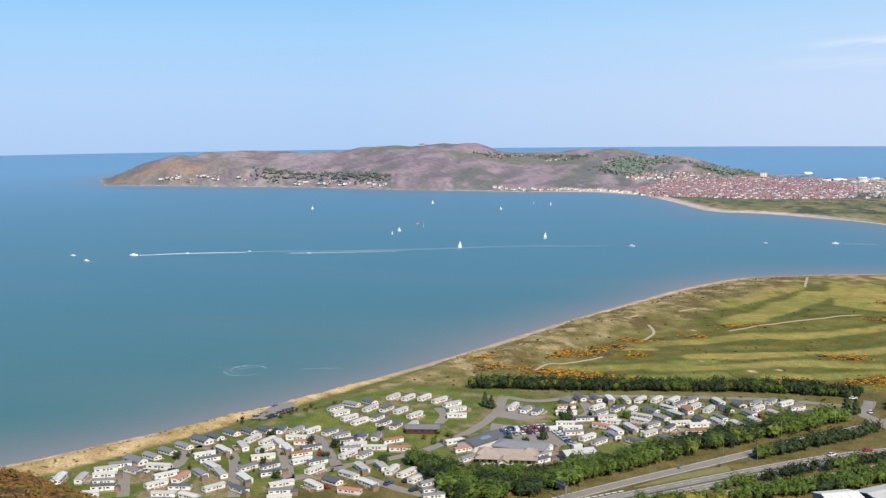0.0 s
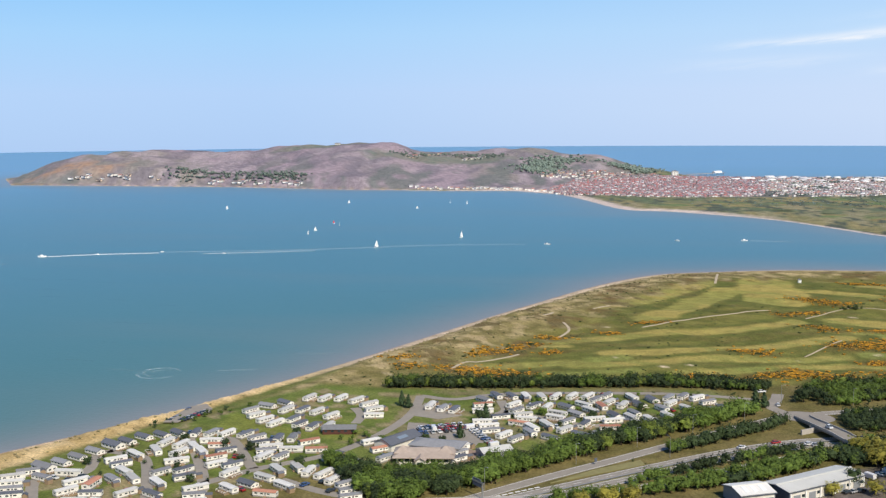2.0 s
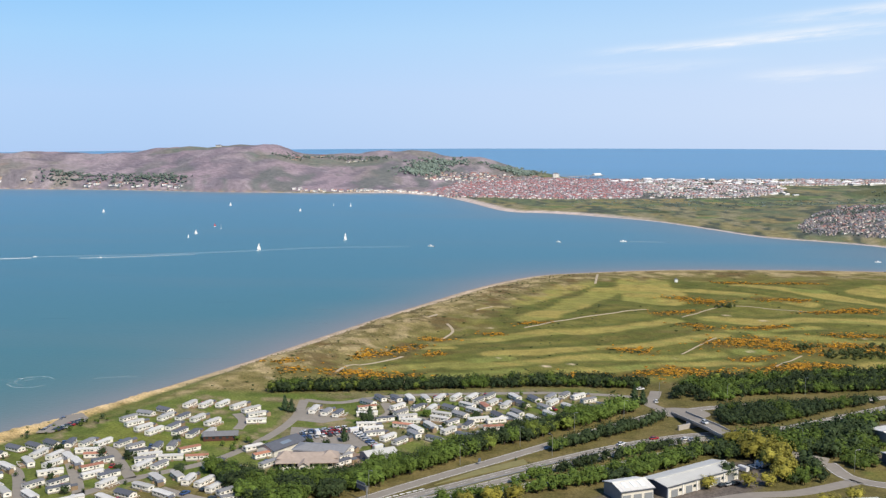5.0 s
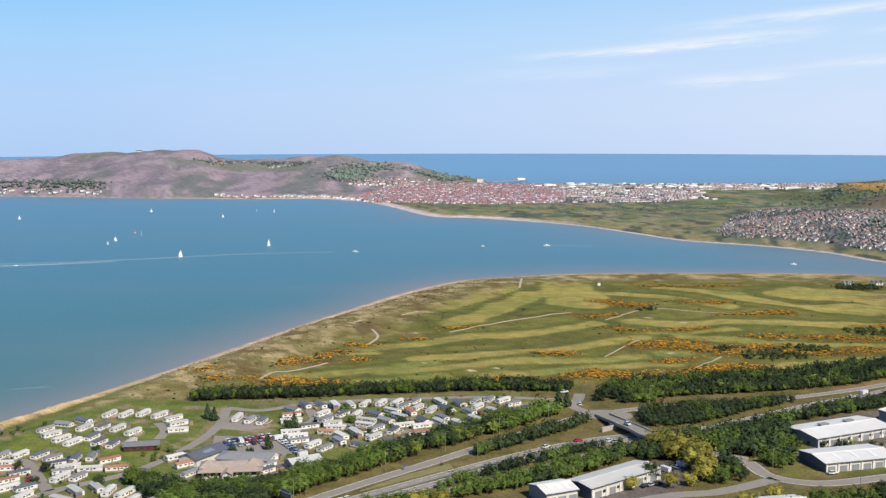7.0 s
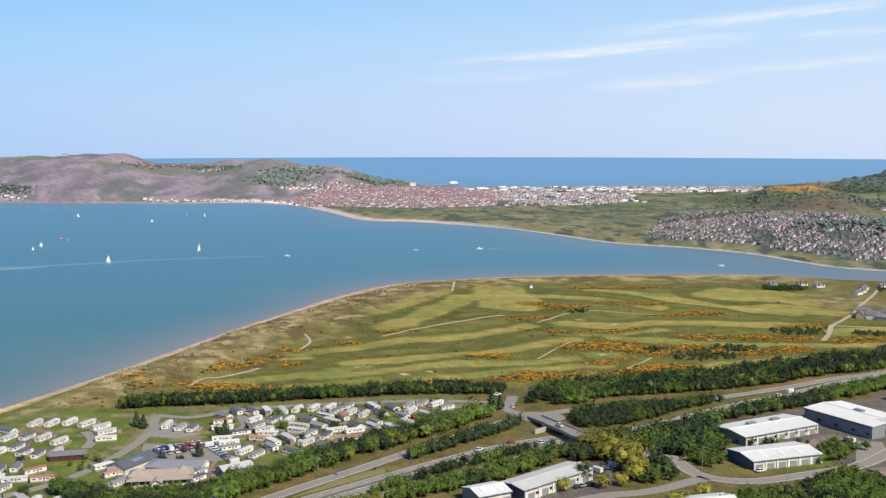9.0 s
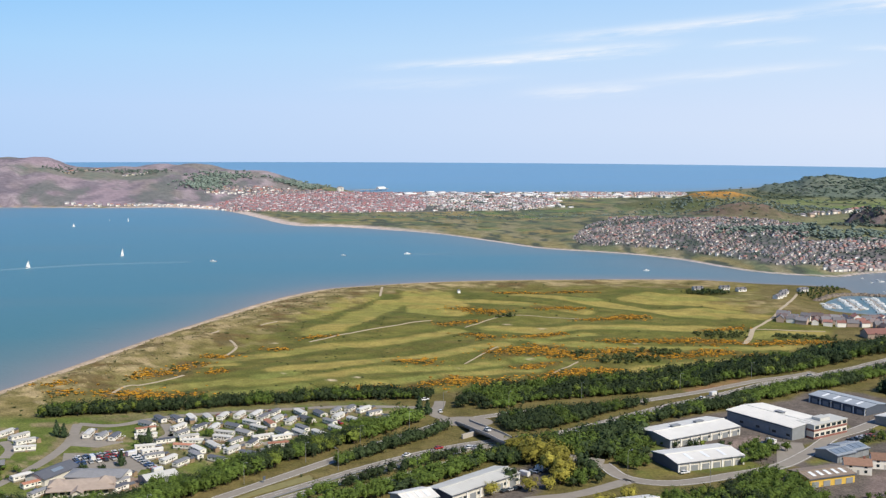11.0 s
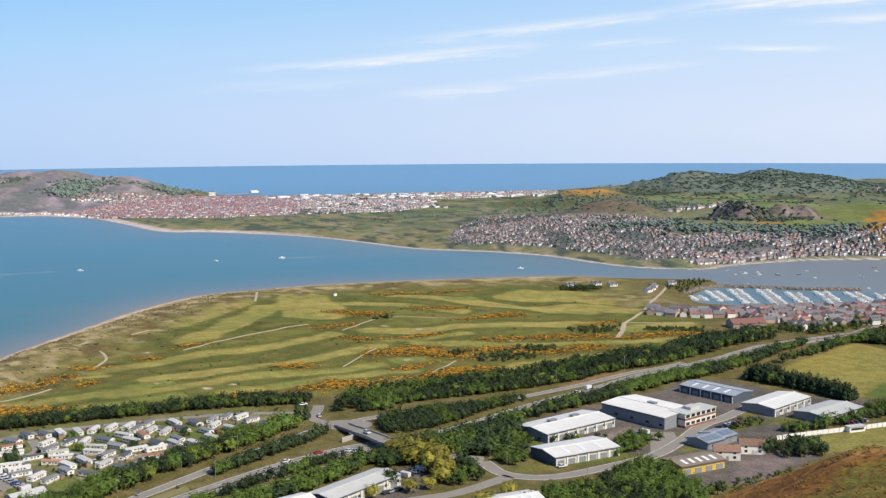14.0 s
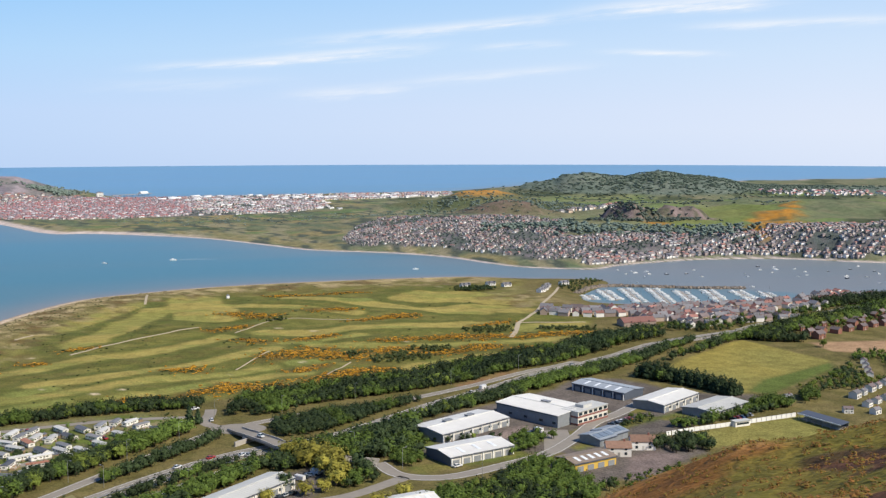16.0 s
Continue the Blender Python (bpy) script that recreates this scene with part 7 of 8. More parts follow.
    part("sign_board", Shape().box(-6.3, -1.0, -0.12, 0.12, 4.4, 7.4), M_CLAD_DARK, g, "dark back of a road sign")
    sg = thing("road_sign", "small dark road sign on a post by the verge", "road sign", "", pose(-30, 451, 3.0, 0, 0, 45))
    part("post", Shape().tube((0, 0, -0.3), (0, 0, 2.2), 0.06, 0.06, 6), M_STEEL, sg)
    part("board", Shape().box(-0.7, 0.7, -0.05, 0.05, 1.2, 2.9), M_CLAD_DARK, sg)


build_vehicles()


# ============ marina and boats ============
M_HULL = mat("white_gelcoat", (0.82, 0.82, 0.80), 0.25, spec=0.5, random_v=0.1)
M_SAIL = mat("sailcloth", (0.86, 0.86, 0.83), 0.8, grain=0.2, scale=0.6, dark=0.9)
M_SAIL_RED = mat("red_sailcloth", (0.62, 0.06, 0.06), 0.8, grain=0.2, scale=0.6, dark=0.9)
M_DECK = mat("pontoon_planks", (0.40, 0.36, 0.31), 0.9, grain=0.5, scale=1.2)
M_HULL_DARK = mat("dark_hull", (0.05, 0.06, 0.08), 0.35, spec=0.5)


def hull_shape(l, w, h, draft=0.5):
    """A boat's hull, bow at +x."""
    rings = []
    for t, bw, lift in ((-1, 0.75, 0.0), (-0.4, 1.0, -0.02), (0.3, 0.92, 0.05), (0.75, 0.5, 0.14), (1.0, 0.03, 0.24)):
        x = t * l / 2
        rings.append([(x, -w / 2 * bw, h + lift), (x * 0.96, -w / 2 * bw * 0.7, -draft * 0.4), (x * 0.9, 0, -draft), (x * 0.96, w / 2 * bw * 0.7, -draft * 0.4), (x, w / 2 * bw, h + lift)])
    sh = Shape()
    v = [p for r in rings for p in r]
    f = []
    for i in range(4):
        for j in range(4):
            f.append((i * 5 + j, i * 5 + j + 1, i * 5 + j + 6, i * 5 + j + 5))
        f.append((i * 5, i * 5 + 5, i * 5 + 9, i * 5 + 4))
    f.append((0, 4, 3, 2, 1))
    return sh.add(v, f)


def sailing_boat(label, sail, scale=1.0, up=True, group="sailing boats"):
    b = thing("sailing_boat" if up else "yacht", label, "boat", group)
    part("hull", hull_shape(8.5 * scale, 2.7 * scale, 0.9 * scale), M_HULL, b)
    part("cabin", Shape().box(-1.2 * scale, 1.8 * scale, -0.8 * scale, 0.8 * scale, 0.85 * scale, 1.35 * scale, 0.3 * scale), M_HULL, b)
    part("mast", Shape().tube((0.7 * scale, 0, 0.8), (0.7 * scale, 0, 11 * scale), 0.11, 0.07, 6), M_STEEL, b)
    boom = part("boom", Shape().tube((0.7 * scale, 0, 1.8 * scale), (-3.2 * scale, 0.3, 1.9 * scale), 0.07, 0.06, 6), M_STEEL, b)
    if up:
        s = scale
        main = Shape().add([(0.6 * s, 0, 2.0 * s), (-3.1 * s, 0.5 * s, 2.1 * s), (-1.9 * s, 0.55 * s, 5.6 * s), (0.6 * s, 0.1 * s, 10.7 * s), (0.6 * s, 0.06, 2.0 * s), (-3.1 * s, 0.5 * s + 0.06, 2.1 * s), (-1.9 * s, 0.55 * s + 0.06, 5.6 * s), (0.6 * s, 0.1 * s + 0.06, 10.7 * s)],
                           [(0, 1, 2, 3), (7, 6, 5, 4), (0, 4, 5, 1), (1, 5, 6, 2), (2, 6, 7, 3), (3, 7, 4, 0)])
        part("mainsail", main, sail, b)
        jib = Shape().add([(4.0 * s, 0, 1.1 * s), (0.9 * s, 0.5 * s, 1.5 * s), (0.8 * s, 0.1, 9.2 * s), (4.0 * s, 0.05, 1.1 * s), (0.9 * s, 0.5 * s + 0.05, 1.5 * s), (0.8 * s, 0.15, 9.2 * s)], [(0, 1, 2), (5, 4, 3), (0, 3, 4, 1), (1, 4, 5, 2), (2, 5, 3, 0)])
        part("jib", jib, sail, b)
    else:
        part("sail_cover", Shape().tube((0.4 * scale, 0.05, 1.95 * scale), (-3.0 * scale, 0.3, 2.05 * scale), 0.16, 0.12, 6), PAINTS[4] if scale > 1.02 else M_SAIL, boom)
    return b


def motor_boat(label, l=7.0, group="motor boats", dark=False):
    b = thing("motor_boat", label, "boat", group)
    part("hull", hull_shape(l, l * 0.34, l * 0.15, 0.35), M_HULL_DARK if dark else M_HULL, b)
    cab = part("cabin", Shape().box(-l * 0.12, l * 0.2, -l * 0.12, l * 0.12, l * 0.14, l * 0.27, 0.2), M_HULL, b)
    part("windscreen", Shape().box(l * 0.2, l * 0.23, -l * 0.11, l * 0.11, l * 0.16, l * 0.26), M_GLASS, cab)
    part("engine", Shape().box(-l * 0.56, -l * 0.5, -0.2, 0.2, -0.2, l * 0.16), M_RUBBER, b)
    return b


def foam_material():
    mt = bpy.data.materials.new("sea_foam")
    mt.use_nodes = True
    nt = mt.node_tree
    N, L = nt.nodes.new, nt.links.new
    b = nt.nodes["Principled BSDF"]
    b.inputs["Base Color"].default_value, b.inputs["Roughness"].default_value = (0.75, 0.8, 0.8, 1), 0.8
    n, tc, r, at, m = N("ShaderNodeTexNoise"), N("ShaderNodeTexCoord"), N("ShaderNodeMapRange"), N("ShaderNodeAttribute"), N("ShaderNodeMath")
    n.inputs["Scale"].default_value, n.inputs["Detail"].default_value = 0.45, 5
    r.inputs[1].default_value, r.inputs[2].default_value = 0.38, 0.62
    at.attribute_name = "froth"
    m.operation = "MULTIPLY"
    L(tc.outputs["Object"], n.inputs["Vector"])
    L(n.outputs[0], r.inputs[0])
    L(r.outputs[0], m.inputs[0])
    L(at.outputs["Fac"], m.inputs[1])
    L(m.outputs[0], b.inputs["Alpha"])
    return mt


M_FOAM = foam_material()


def wake(pts, w0, w1, f0, f1, label):
    """Foam left on the water along a line, fading and widening."""
    p = curve_pts(pts, 8)
    t = np.gradient(p, axis=0)
    t /= np.hypot(t[:, 0], t[:, 1])[:, None]
    n = len(p)
    v, f, fr = [], [], []
    for i in range(n):
        k = i / (n - 1)
        w = w0 + (w1 - w0) * k
        for s, e in ((1, 0), (0.4, 1), (-0.4, 1), (-1, 0)):
            v.append((p[i][0] - t[i][1] * w * s, p[i][1] + t[i][0] * w * s, 0.06))
            fr.append(e * (f0 + (f1 - f0) * k))
    for i in range(n - 1):
        for j in range(3):
            f.append((i * 4 + j, i * 4 + j + 1, i * 4 + j + 5, i * 4 + j + 4))
    me = bpy.data.meshes.new("water_foam")
    me.from_pydata(v, [], f)
    a = me.attributes.new("froth", "FLOAT", "POINT")
    a.data.foreach_set("value", fr)
    me.materials.append(M_FOAM)
    ob = new("water_foam", me)
    ob.visible_shadow = False
    tagged(ob, label, "wake", kind="structure")


PIERS = [(416, 916, 410, 889), (442, 940, 428, 880), (467, 946, 443, 864), (489, 933, 464, 852), (508, 915, 484, 846), (534, 912, 510, 842), (556, 898, 541, 842), (576, 884, 562, 846)]


def build_boats():
    rng = random.Random(21)
    white = sailing_boat("small white sailing yacht with both sails set", M_SAIL, 0.78)
    spots = [(-687, 1660, 60, .75), (-441, 1320, 80, .6), (-445, 1361, 40, .7), (-433, 1428, 110, .7), (-322, 1200, 60, 1.0), (-246, 1309, 70, 1.05), (-528, 1799, 30, .7), (-389, 1700, 20, .6), (-359, 1813, 95, .6), (-327, 1793, 80, .8)]
    for i, (x, y, a, s) in enumerate(spots):
        m = pose(x, y, 0, 4, 0, a)
        ob = copy_thing(white, m) if i else white
        ob.matrix_basis = m @ Matrix.Scale(s, 4)
    red = sailing_boat("small sailing dinghy with red sails", M_SAIL_RED, 0.42)
    red.matrix_basis = pose(-450, 1457, 0, 4, 0, 50)
    mb = motor_boat("white motor cruiser under way on the bay")
    for i, (x, y, a, s) in enumerate([(-651, 1067, 203, 1.3), (-137, 1249, 170, 1.1), (6, 1303, 160, 0.9), (81, 1314, 185, 1.1), (-716, 1052, 200, 0.8), (-676, 1016, 190, 0.9), (322, 1147, 175, 0.9), (-542, 1124, 200, .6), (-602, 1095, 205, .6), (-470, 1122, 200, .6)]):
        m = pose(x, y, 0, 0, 0, a)
        ob = copy_thing(mb, m) if i else mb
        ob.matrix_basis = m @ Matrix.Scale(s, 4)
    wake([(-651, 1067), (-602, 1095), (-542, 1117)], 4.0, 7, 2.2, 0.9, "white wake trailing behind a motor boat")
    wake([(-542, 1124), (-500, 1136), (-440, 1152)], 1.8, 4, 0.9, 0.3, "white wake trailing behind a motor boat")
    wake([(-492, 1118), (-440, 1135), (-380, 1160)], 3.5, 7, 1.2, 0.3, "white wake trailing behind a motor boat")
    wake([(-440, 1150), (-350, 1185), (-269, 1225), (-160, 1250)], 7, 12, 0.28, 0.1, "old fading wake on the bay")
    wake([(81, 1314), (102, 1316), (135, 1312)], 1.6, 4, 0.9, 0.15, "white wake trailing behind a motor boat")
    wake([(-676, 1016), (-668, 1010), (-655, 1008)], 1.5, 3, 0.8, 0.2, "white wake trailing behind a motor boat")
    n = 26
    ring = [(-289 + 12.0 * math.cos(2 * math.pi * i / n) * (1 + 0.1 * math.sin(3 * i)), 587 + 13 * math.sin(2 * math.pi * i / n)) for i in range(n + 1)]
    wake(ring[2:12], 0.5, 1.2, 0.25, 0.45, "ring of foam left by a turning craft")
    wake(ring[13:25], 0.6, 1.3, 0.4, 0.2, "ring of foam left by a turning craft")
    wake([(x * 0.85 - 43, y * 0.8 + 120) for x, y in ring[3:20]], 0.8, 1.6, 0.22, 0.14, "ring of foam left by a turning craft")
    wake([(x * 0.62 + -289 * 0.38 + 2, y * 0.62 + 587 * 0.38) for x, y in ring[4:14]], 0.8, 1.4, 0.25, 0.15, "ring of foam left by a turning craft")
    wake([(-258, 598), (-248, 602), (-236, 606)], 1.0, 2.4, 0.3, 0.1, "faint streak of foam on the bay")
    for i in range(26):
        x, y = rng.uniform(-620, -120), rng.uniform(560, 1000)
        if inside(np.array([x]), np.array([y]), NEAR_LAND)[0] < -30:
            wake([(x, y), (x + 7, y + 1.5), (x + rng.uniform(12, 30), y + rng.uniform(-2, 4))], 0.4, 1.1, 0.25, 0.12, "faint streak of foam on the bay")
    # berths
    yacht = sailing_boat("white yacht moored at a marina pontoon", M_SAIL, 1.0, False, "yachts in the marina")
    cruiser = motor_boat("white motor cruiser moored at a marina pontoon", 9.0, "yachts in the marina")
    used = set()
    for x0, y0, x1, y1 in PIERS:
        d = math.hypot(x1 - x0, y1 - y0)
        a = math.atan2(y1 - y0, x1 - x0)
        p = thing("pontoon", "floating timber marina pontoon", "pontoon", "marina pontoons", pose((x0 + x1) / 2, (y0 + y1) / 2, 0, 0, 0, math.degrees(a)))
        part("walkway", Shape().box(-d / 2, d / 2, -1.1, 1.1, -0.2, 0.55), M_DECK, p)
        n = int(d / 4.2)
        fm = Shape().box(-0.4, 0.4, 0, 5.0, -0.2, 0.45).mesh("finger", M_DECK)
        for i in range(n):
            s = -d / 2 + d * (i + 0.5) / n
            for side in (0, 180):
                if i % 2 == 0:
                    part("finger", fm, None, p, m=pose(s + 2.4, 0, 0, 0, 0, side))
                if rng.random() < 0.85:
                    k = yacht if rng.random() < 0.6 else cruiser
                    off = 4.2 * (1 if side == 0 else -1)
                    x = (x0 + x1) / 2 + s * math.cos(a) - off * math.sin(a)
                    y = (y0 + y1) / 2 + s * math.sin(a) + off * math.cos(a)
                    m = pose(x, y, 0.0, 0, 0, math.degrees(a) + 90 + (0 if rng.random() < 0.5 else 180)) @ Matrix.Scale(rng.uniform(0.55, 0.85), 4)
                    ob = k if k not in used else copy_thing(k, m)
                    used.add(k)
                    ob.matrix_basis = m
    # moored in the estuary
    moor = motor_boat("small white boat on an estuary mooring", 5.5, "moored boats")
    moor_d = motor_boat("small dark-hulled boat on an estuary mooring", 6.0, "moored boats", True)
    used = set()
    for i in range(46):
        x = rng.uniform(470, 880)
        y = rng.uniform(930, 1085) - (x - 470) * 0.12
        k = moor if rng.random() < 0.75 else moor_d
        m = pose(x, y, 0, 0, 0, rng.uniform(-30, 30) + 160) @ Matrix.Scale(rng.uniform(0.5, 1.05), 4)
        ob = k if k not in used else copy_thing(k, m)
        used.add(k)
        ob.matrix_basis = m
    # breakwater of rubble round the basin
    rows = []
    p = curve_pts([(412, 930), (440, 958), (464, 964), (488, 952), (512, 938), (540, 924), (572, 914)], 10)
    for q in p:
        for i in range(12):
            rows.append((q[0] + rng.uniform(-2.6, 2.6), q[1] + rng.uniform(-2.6, 2.6), rng.uniform(-0.2, 1.4), rng.uniform(0, 6.28), rng.uniform(0.9, 2.2), rng.uniform(0.8, 1.5)))
    rock = [(-1, -0.8, -1), (0.9, -1, -0.9), (1.1, 0.8, -1), (-0.8, 1, -1), (-0.7, -0.6, 0.6), (0.6, -0.7, 0.8), (0.8, 0.5, 0.5), (-0.5, 0.7, 0.7)]
    scatter("breakwater", (rock, [(3, 2, 1, 0), (4, 5, 6, 7), (0, 1, 5, 4), (1, 2, 6, 5), (2, 3, 7, 6), (3, 0, 4, 7)]), M_ROCK, rows, "rubble breakwater of brown boulders round the marina", "breakwater")


M_ROCK = mat("brown_boulders", (0.24, 0.20, 0.16), 0.9, grain=0.5, scale=0.6)
build_boats()


# ============ houses of the marina and the far towns ============
def mixed(name, colours, rough=0.85, fine=0.25):
    """One of several colours for each separate piece."""
    mt = bpy.data.materials.new(name)
    mt.use_nodes = True
    nt = mt.node_tree
    N, L = nt.nodes.new, nt.links.new
    b = nt.nodes["Principled BSDF"]
    b.inputs["Roughness"].default_value, b.inputs["Specular IOR Level"].default_value = rough, 0.2
    g, ramp = N("ShaderNodeNewGeometry"), N("ShaderNodeValToRGB")
    ramp.color_ramp.interpolation = "CONSTANT"
    e = ramp.color_ramp.elements
    e[0].position, e[0].color = 0, (*colours[0], 1)
    e[1].position, e[1].color = 1 / len(colours), (*colours[1], 1)
    for i, c in enumerate(colours[2:]):
        k = e.new((i + 2) / len(colours))
        k.color = (*c, 1)
    L(g.outputs["Random Per Island"], ramp.inputs[0])
    n, tc, r, h = N("ShaderNodeTexNoise"), N("ShaderNodeTexCoord"), N("ShaderNodeMapRange"), N("ShaderNodeHueSaturation")
    n.inputs["Scale"].default_value = 0.5
    L(tc.outputs["Object"], n.inputs["Vector"])
    r.inputs[3].default_value, r.inputs[4].default_value = 1 - fine, 1 + fine
    L(n.outputs[0], r.inputs[0])
    L(r.outputs[0], h.inputs["Value"])
    L(ramp.outputs[0], h.inputs["Color"])
    L(h.outputs[0], b.inputs["Base Color"])
    return mt


M_TOWN_WALL = mixed("town_walls", [(0.84, 0.82, 0.81), (0.46, 0.38, 0.38), (0.60, 0.50, 0.49), (0.40, 0.32, 0.33), (0.44, 0.31, 0.30), (0.66, 0.61, 0.59), (0.38, 0.34, 0.36)])
M_TOWN_ROOF = mixed("town_roofs", [(0.36, 0.175, 0.18), (0.27, 0.23, 0.25), (0.42, 0.175, 0.17), (0.23, 0.225, 0.255), (0.37, 0.22, 0.225), (0.34, 0.30, 0.325), (0.62, 0.59, 0.60), (0.30, 0.19, 0.205)])
M_SLATE_MIX = mixed("slate_roofs", [(0.22, 0.20, 0.215), (0.28, 0.24, 0.24), (0.19, 0.19, 0.215), (0.35, 0.195, 0.175), (0.27, 0.225, 0.215)])
M_MAUVE_ROOF = mixed("mauve_roofs", [(0.34, 0.27, 0.27), (0.42, 0.24, 0.22), (0.36, 0.34, 0.36), (0.5, 0.48, 0.47), (0.30, 0.26, 0.28)])
M_BRIGHT_WALL = mixed("bright_walls", [(0.82, 0.80, 0.77), (0.74, 0.70, 0.64), (0.80, 0.78, 0.76), (0.62, 0.50, 0.40), (0.84, 0.83, 0.80)])
M_SUBURB_WALL = mixed("suburb_walls", [(0.84, 0.82, 0.80), (0.42, 0.35, 0.33), (0.52, 0.47, 0.45), (0.36, 0.30, 0.29), (0.64, 0.59, 0.56), (0.40, 0.37, 0.37), (0.84, 0.83, 0.81)])
WALLS = Shape().house_walls(-0.5, 0.5, -0.4, 0.4, -0.4, 0.62, 0.95)
ROOF = Shape().gable(-0.5, 0.5, -0.4, 0.4, 0.63, 0.97, 0.04, 0.05)


def town(label, rows, wall, roof):
    """A quarter of far houses: walls and roofs."""
    r = np.array(rows, float)
    r[:, 2] = np.maximum(heights(r[:, 0], r[:, 1]), 1.0)
    ob = scatter("town_houses", (WALLS.v, WALLS.f), wall, r, label, "houses")
    rf = scatter("town_roofs", (ROOF.v, ROOF.f), roof, r, "", "")
    rf.parent = ob


def street_rows(rng, poly, gap, lane, turn, lx, keep=0.85, patchy=False):
    """House places in terraces along parallel streets inside an outline: x, y, 0, turn, size, height."""
    p = np.array(poly, float)
    c, s = math.cos(turn), math.sin(turn)
    mid = p.mean(0)
    q = (p - mid) @ np.array([[c, -s], [s, c]])
    xs, ys, ts = [], [], []
    v = q[:, 1].min()
    k = 0
    while v < q[:, 1].max():
        u = q[:, 0].min() + rng.uniform(0, gap)
        while u < q[:, 0].max():
            wx, wy = mid[0] + u * c - v * s, mid[1] + u * s + v * c
            if rng.random() < keep * (1.5 * smooth(0.22, 0.5, vnoise(wx / 38.0, wy / 38.0, 61)) if patchy else 1):
                a, b = u + rng.uniform(-0.12, 0.12) * gap, v + rng.uniform(-0.1, 0.1) * lane
                xs.append(mid[0] + a * c - b * s)
                ys.append(mid[1] + a * s + b * c)
                ts.append(turn + rng.uniform(-0.12, 0.12) * (4 if patchy else 1) + (math.pi / 2 if rng.random() < 0.15 else 0))
            u += gap
        v += lane * (0.75 if k % 2 else 1.25)
        k += 1
    xs, ys, ts = np.array(xs), np.array(ys), np.array(ts)
    ok = inside(xs, ys, poly) > 0
    return [(x, y, 0, t, lx * rng.uniform(0.8, 1.3), lx * rng.uniform(0.65, 0.95)) for x, y, t in zip(xs[ok], ys[ok], ts[ok])]


def build_towns():
    rng = random.Random(31)
    # marina village: separate houses
    kinds = [house("house", "grey-roofed rendered house by the marina", M_SLATE, M_WALL_WHITE, "marina houses", windows=False), house("house", "brown-roofed buff brick house by the marina", M_TILE, M_WALL_BUFF, "marina houses", 11, 7.5, 4.4, 7.2, windows=False),
             house("house", "red-roofed rendered house by the marina", M_RED_TILE, M_WALL_WHITE, "marina houses", 9, 7, windows=False), house("house", "slate-roofed buff brick house by the marina", M_SLATE, M_WALL_BUFF, "marina houses", 12, 7.5, 4.4, 7.4, windows=False)]
    line = curve_pts([(338, 822), (366, 806), (396, 800), (425, 800), (452, 802), (485, 804), (520, 806), (560, 814), (600, 830), (640, 842)], 8)
    tang = np.gradient(line, axis=0)
    tang /= np.hypot(tang[:, 0], tang[:, 1])[:, None]
    rows = []
    for off in (8, -2, -12, -22, -32, -42, -52, -62, -72):
        s, i = 0.0, 0
        while i < len(line) - 1:
            x, y = line[i] + np.array([-tang[i][1], tang[i][0]]) * (off + rng.uniform(-2, 2))
            if not (off < -20 and x < 390) and not (off < -42 and not 402 < x < 505) and rng.random() < 0.93:
                rows.append((x, y, math.degrees(math.atan2(tang[i][1], tang[i][0])) + rng.choice((0, 0, 90)) + rng.uniform(-12, 12)))
            i += 2
    put_houses(kinds, rows, 0, 0.84)
    cl = house("golf_clubhouse", "long red-roofed building beside a car park", M_RED_TILE, M_WALL_BUFF, "", 26, 12, 3.4, 6.2, False)
    cl.matrix_basis = pose(380, 748, 3.0, 0, 0, 0)
    tagged(cl, category="clubhouse")
    # estate of red-brick terraces and white houses to the east
    kinds = [house("house", "brick terraced house with a dark brown roof", M_TILE, mat("red_brick", (0.30, 0.14, 0.10), 0.9, grain=0.4, scale=1.0), "east estate houses", 10, 7.5, 4.4, 6.8)]
    put_houses(kinds, [(474 + 12.5 * i + 4 * j + rng.uniform(-2, 2), 660 + 5.0 * i + 15 * j + rng.uniform(-3, 3), 22 + rng.choice((0, 0, 90))) for i in range(9) for j in range(3) if rng.random() < 0.8], 0, 0.82)
    kinds = [house("house", "white rendered terraced house with a grey roof", M_SLATE, M_WALL_WHITE, "white terraced houses", 7.5, 6, 3.8, 5.4), house("house", "white rendered house with a brown roof", M_TILE, M_WALL_WHITE, "white terraced houses", 7.5, 6, 3.6, 5.2)]
    put_houses(kinds, [(388 + 9 * i, 506 + 5.5 * i, 30) for i in range(5)] + [(382 + 9.5 * i, 488 + 5 * i, 28) for i in range(6)] + [(430 + 7 * i, 548 + 11 * i, 55) for i in range(4)] + [(350, 512, 10), (364, 480, -20), (376, 474, 20)], 0, 0.8)
    # white buildings at the end of the links
    kinds = [house("links_house", "low white building at the far end of the links", M_SLATE, M_WALL_WHITE, "links buildings", 9, 5, 2.4, 3.8, False)]
    put_houses(kinds, [(322, 978, 10), (351, 990, 10), (363, 980, 20), (376, 926, 40), (384, 938, 40), (393, 955, 40), (415, 966, 20)])
    hut = thing("starters_hut", "tiny white hut standing on the links", "hut", "", pose(106, 978, heights([106.0], [978.0])[0], 0, 0, 10))
    part("wall", Shape().box(-1.2, 1.2, -1.2, 1.2, -0.4, 2.6), M_WHITE, hut)
    part("roof", hip(Shape(), -1.5, 1.5, -1.5, 1.5, 2.6, 3.6, 1.4, 0.1), ROOFS["grey"], hut)
    # far trees: gardens, copses and hedges
    far_tree = crown_shape(rng, 2, 2, 0.14, core=3)

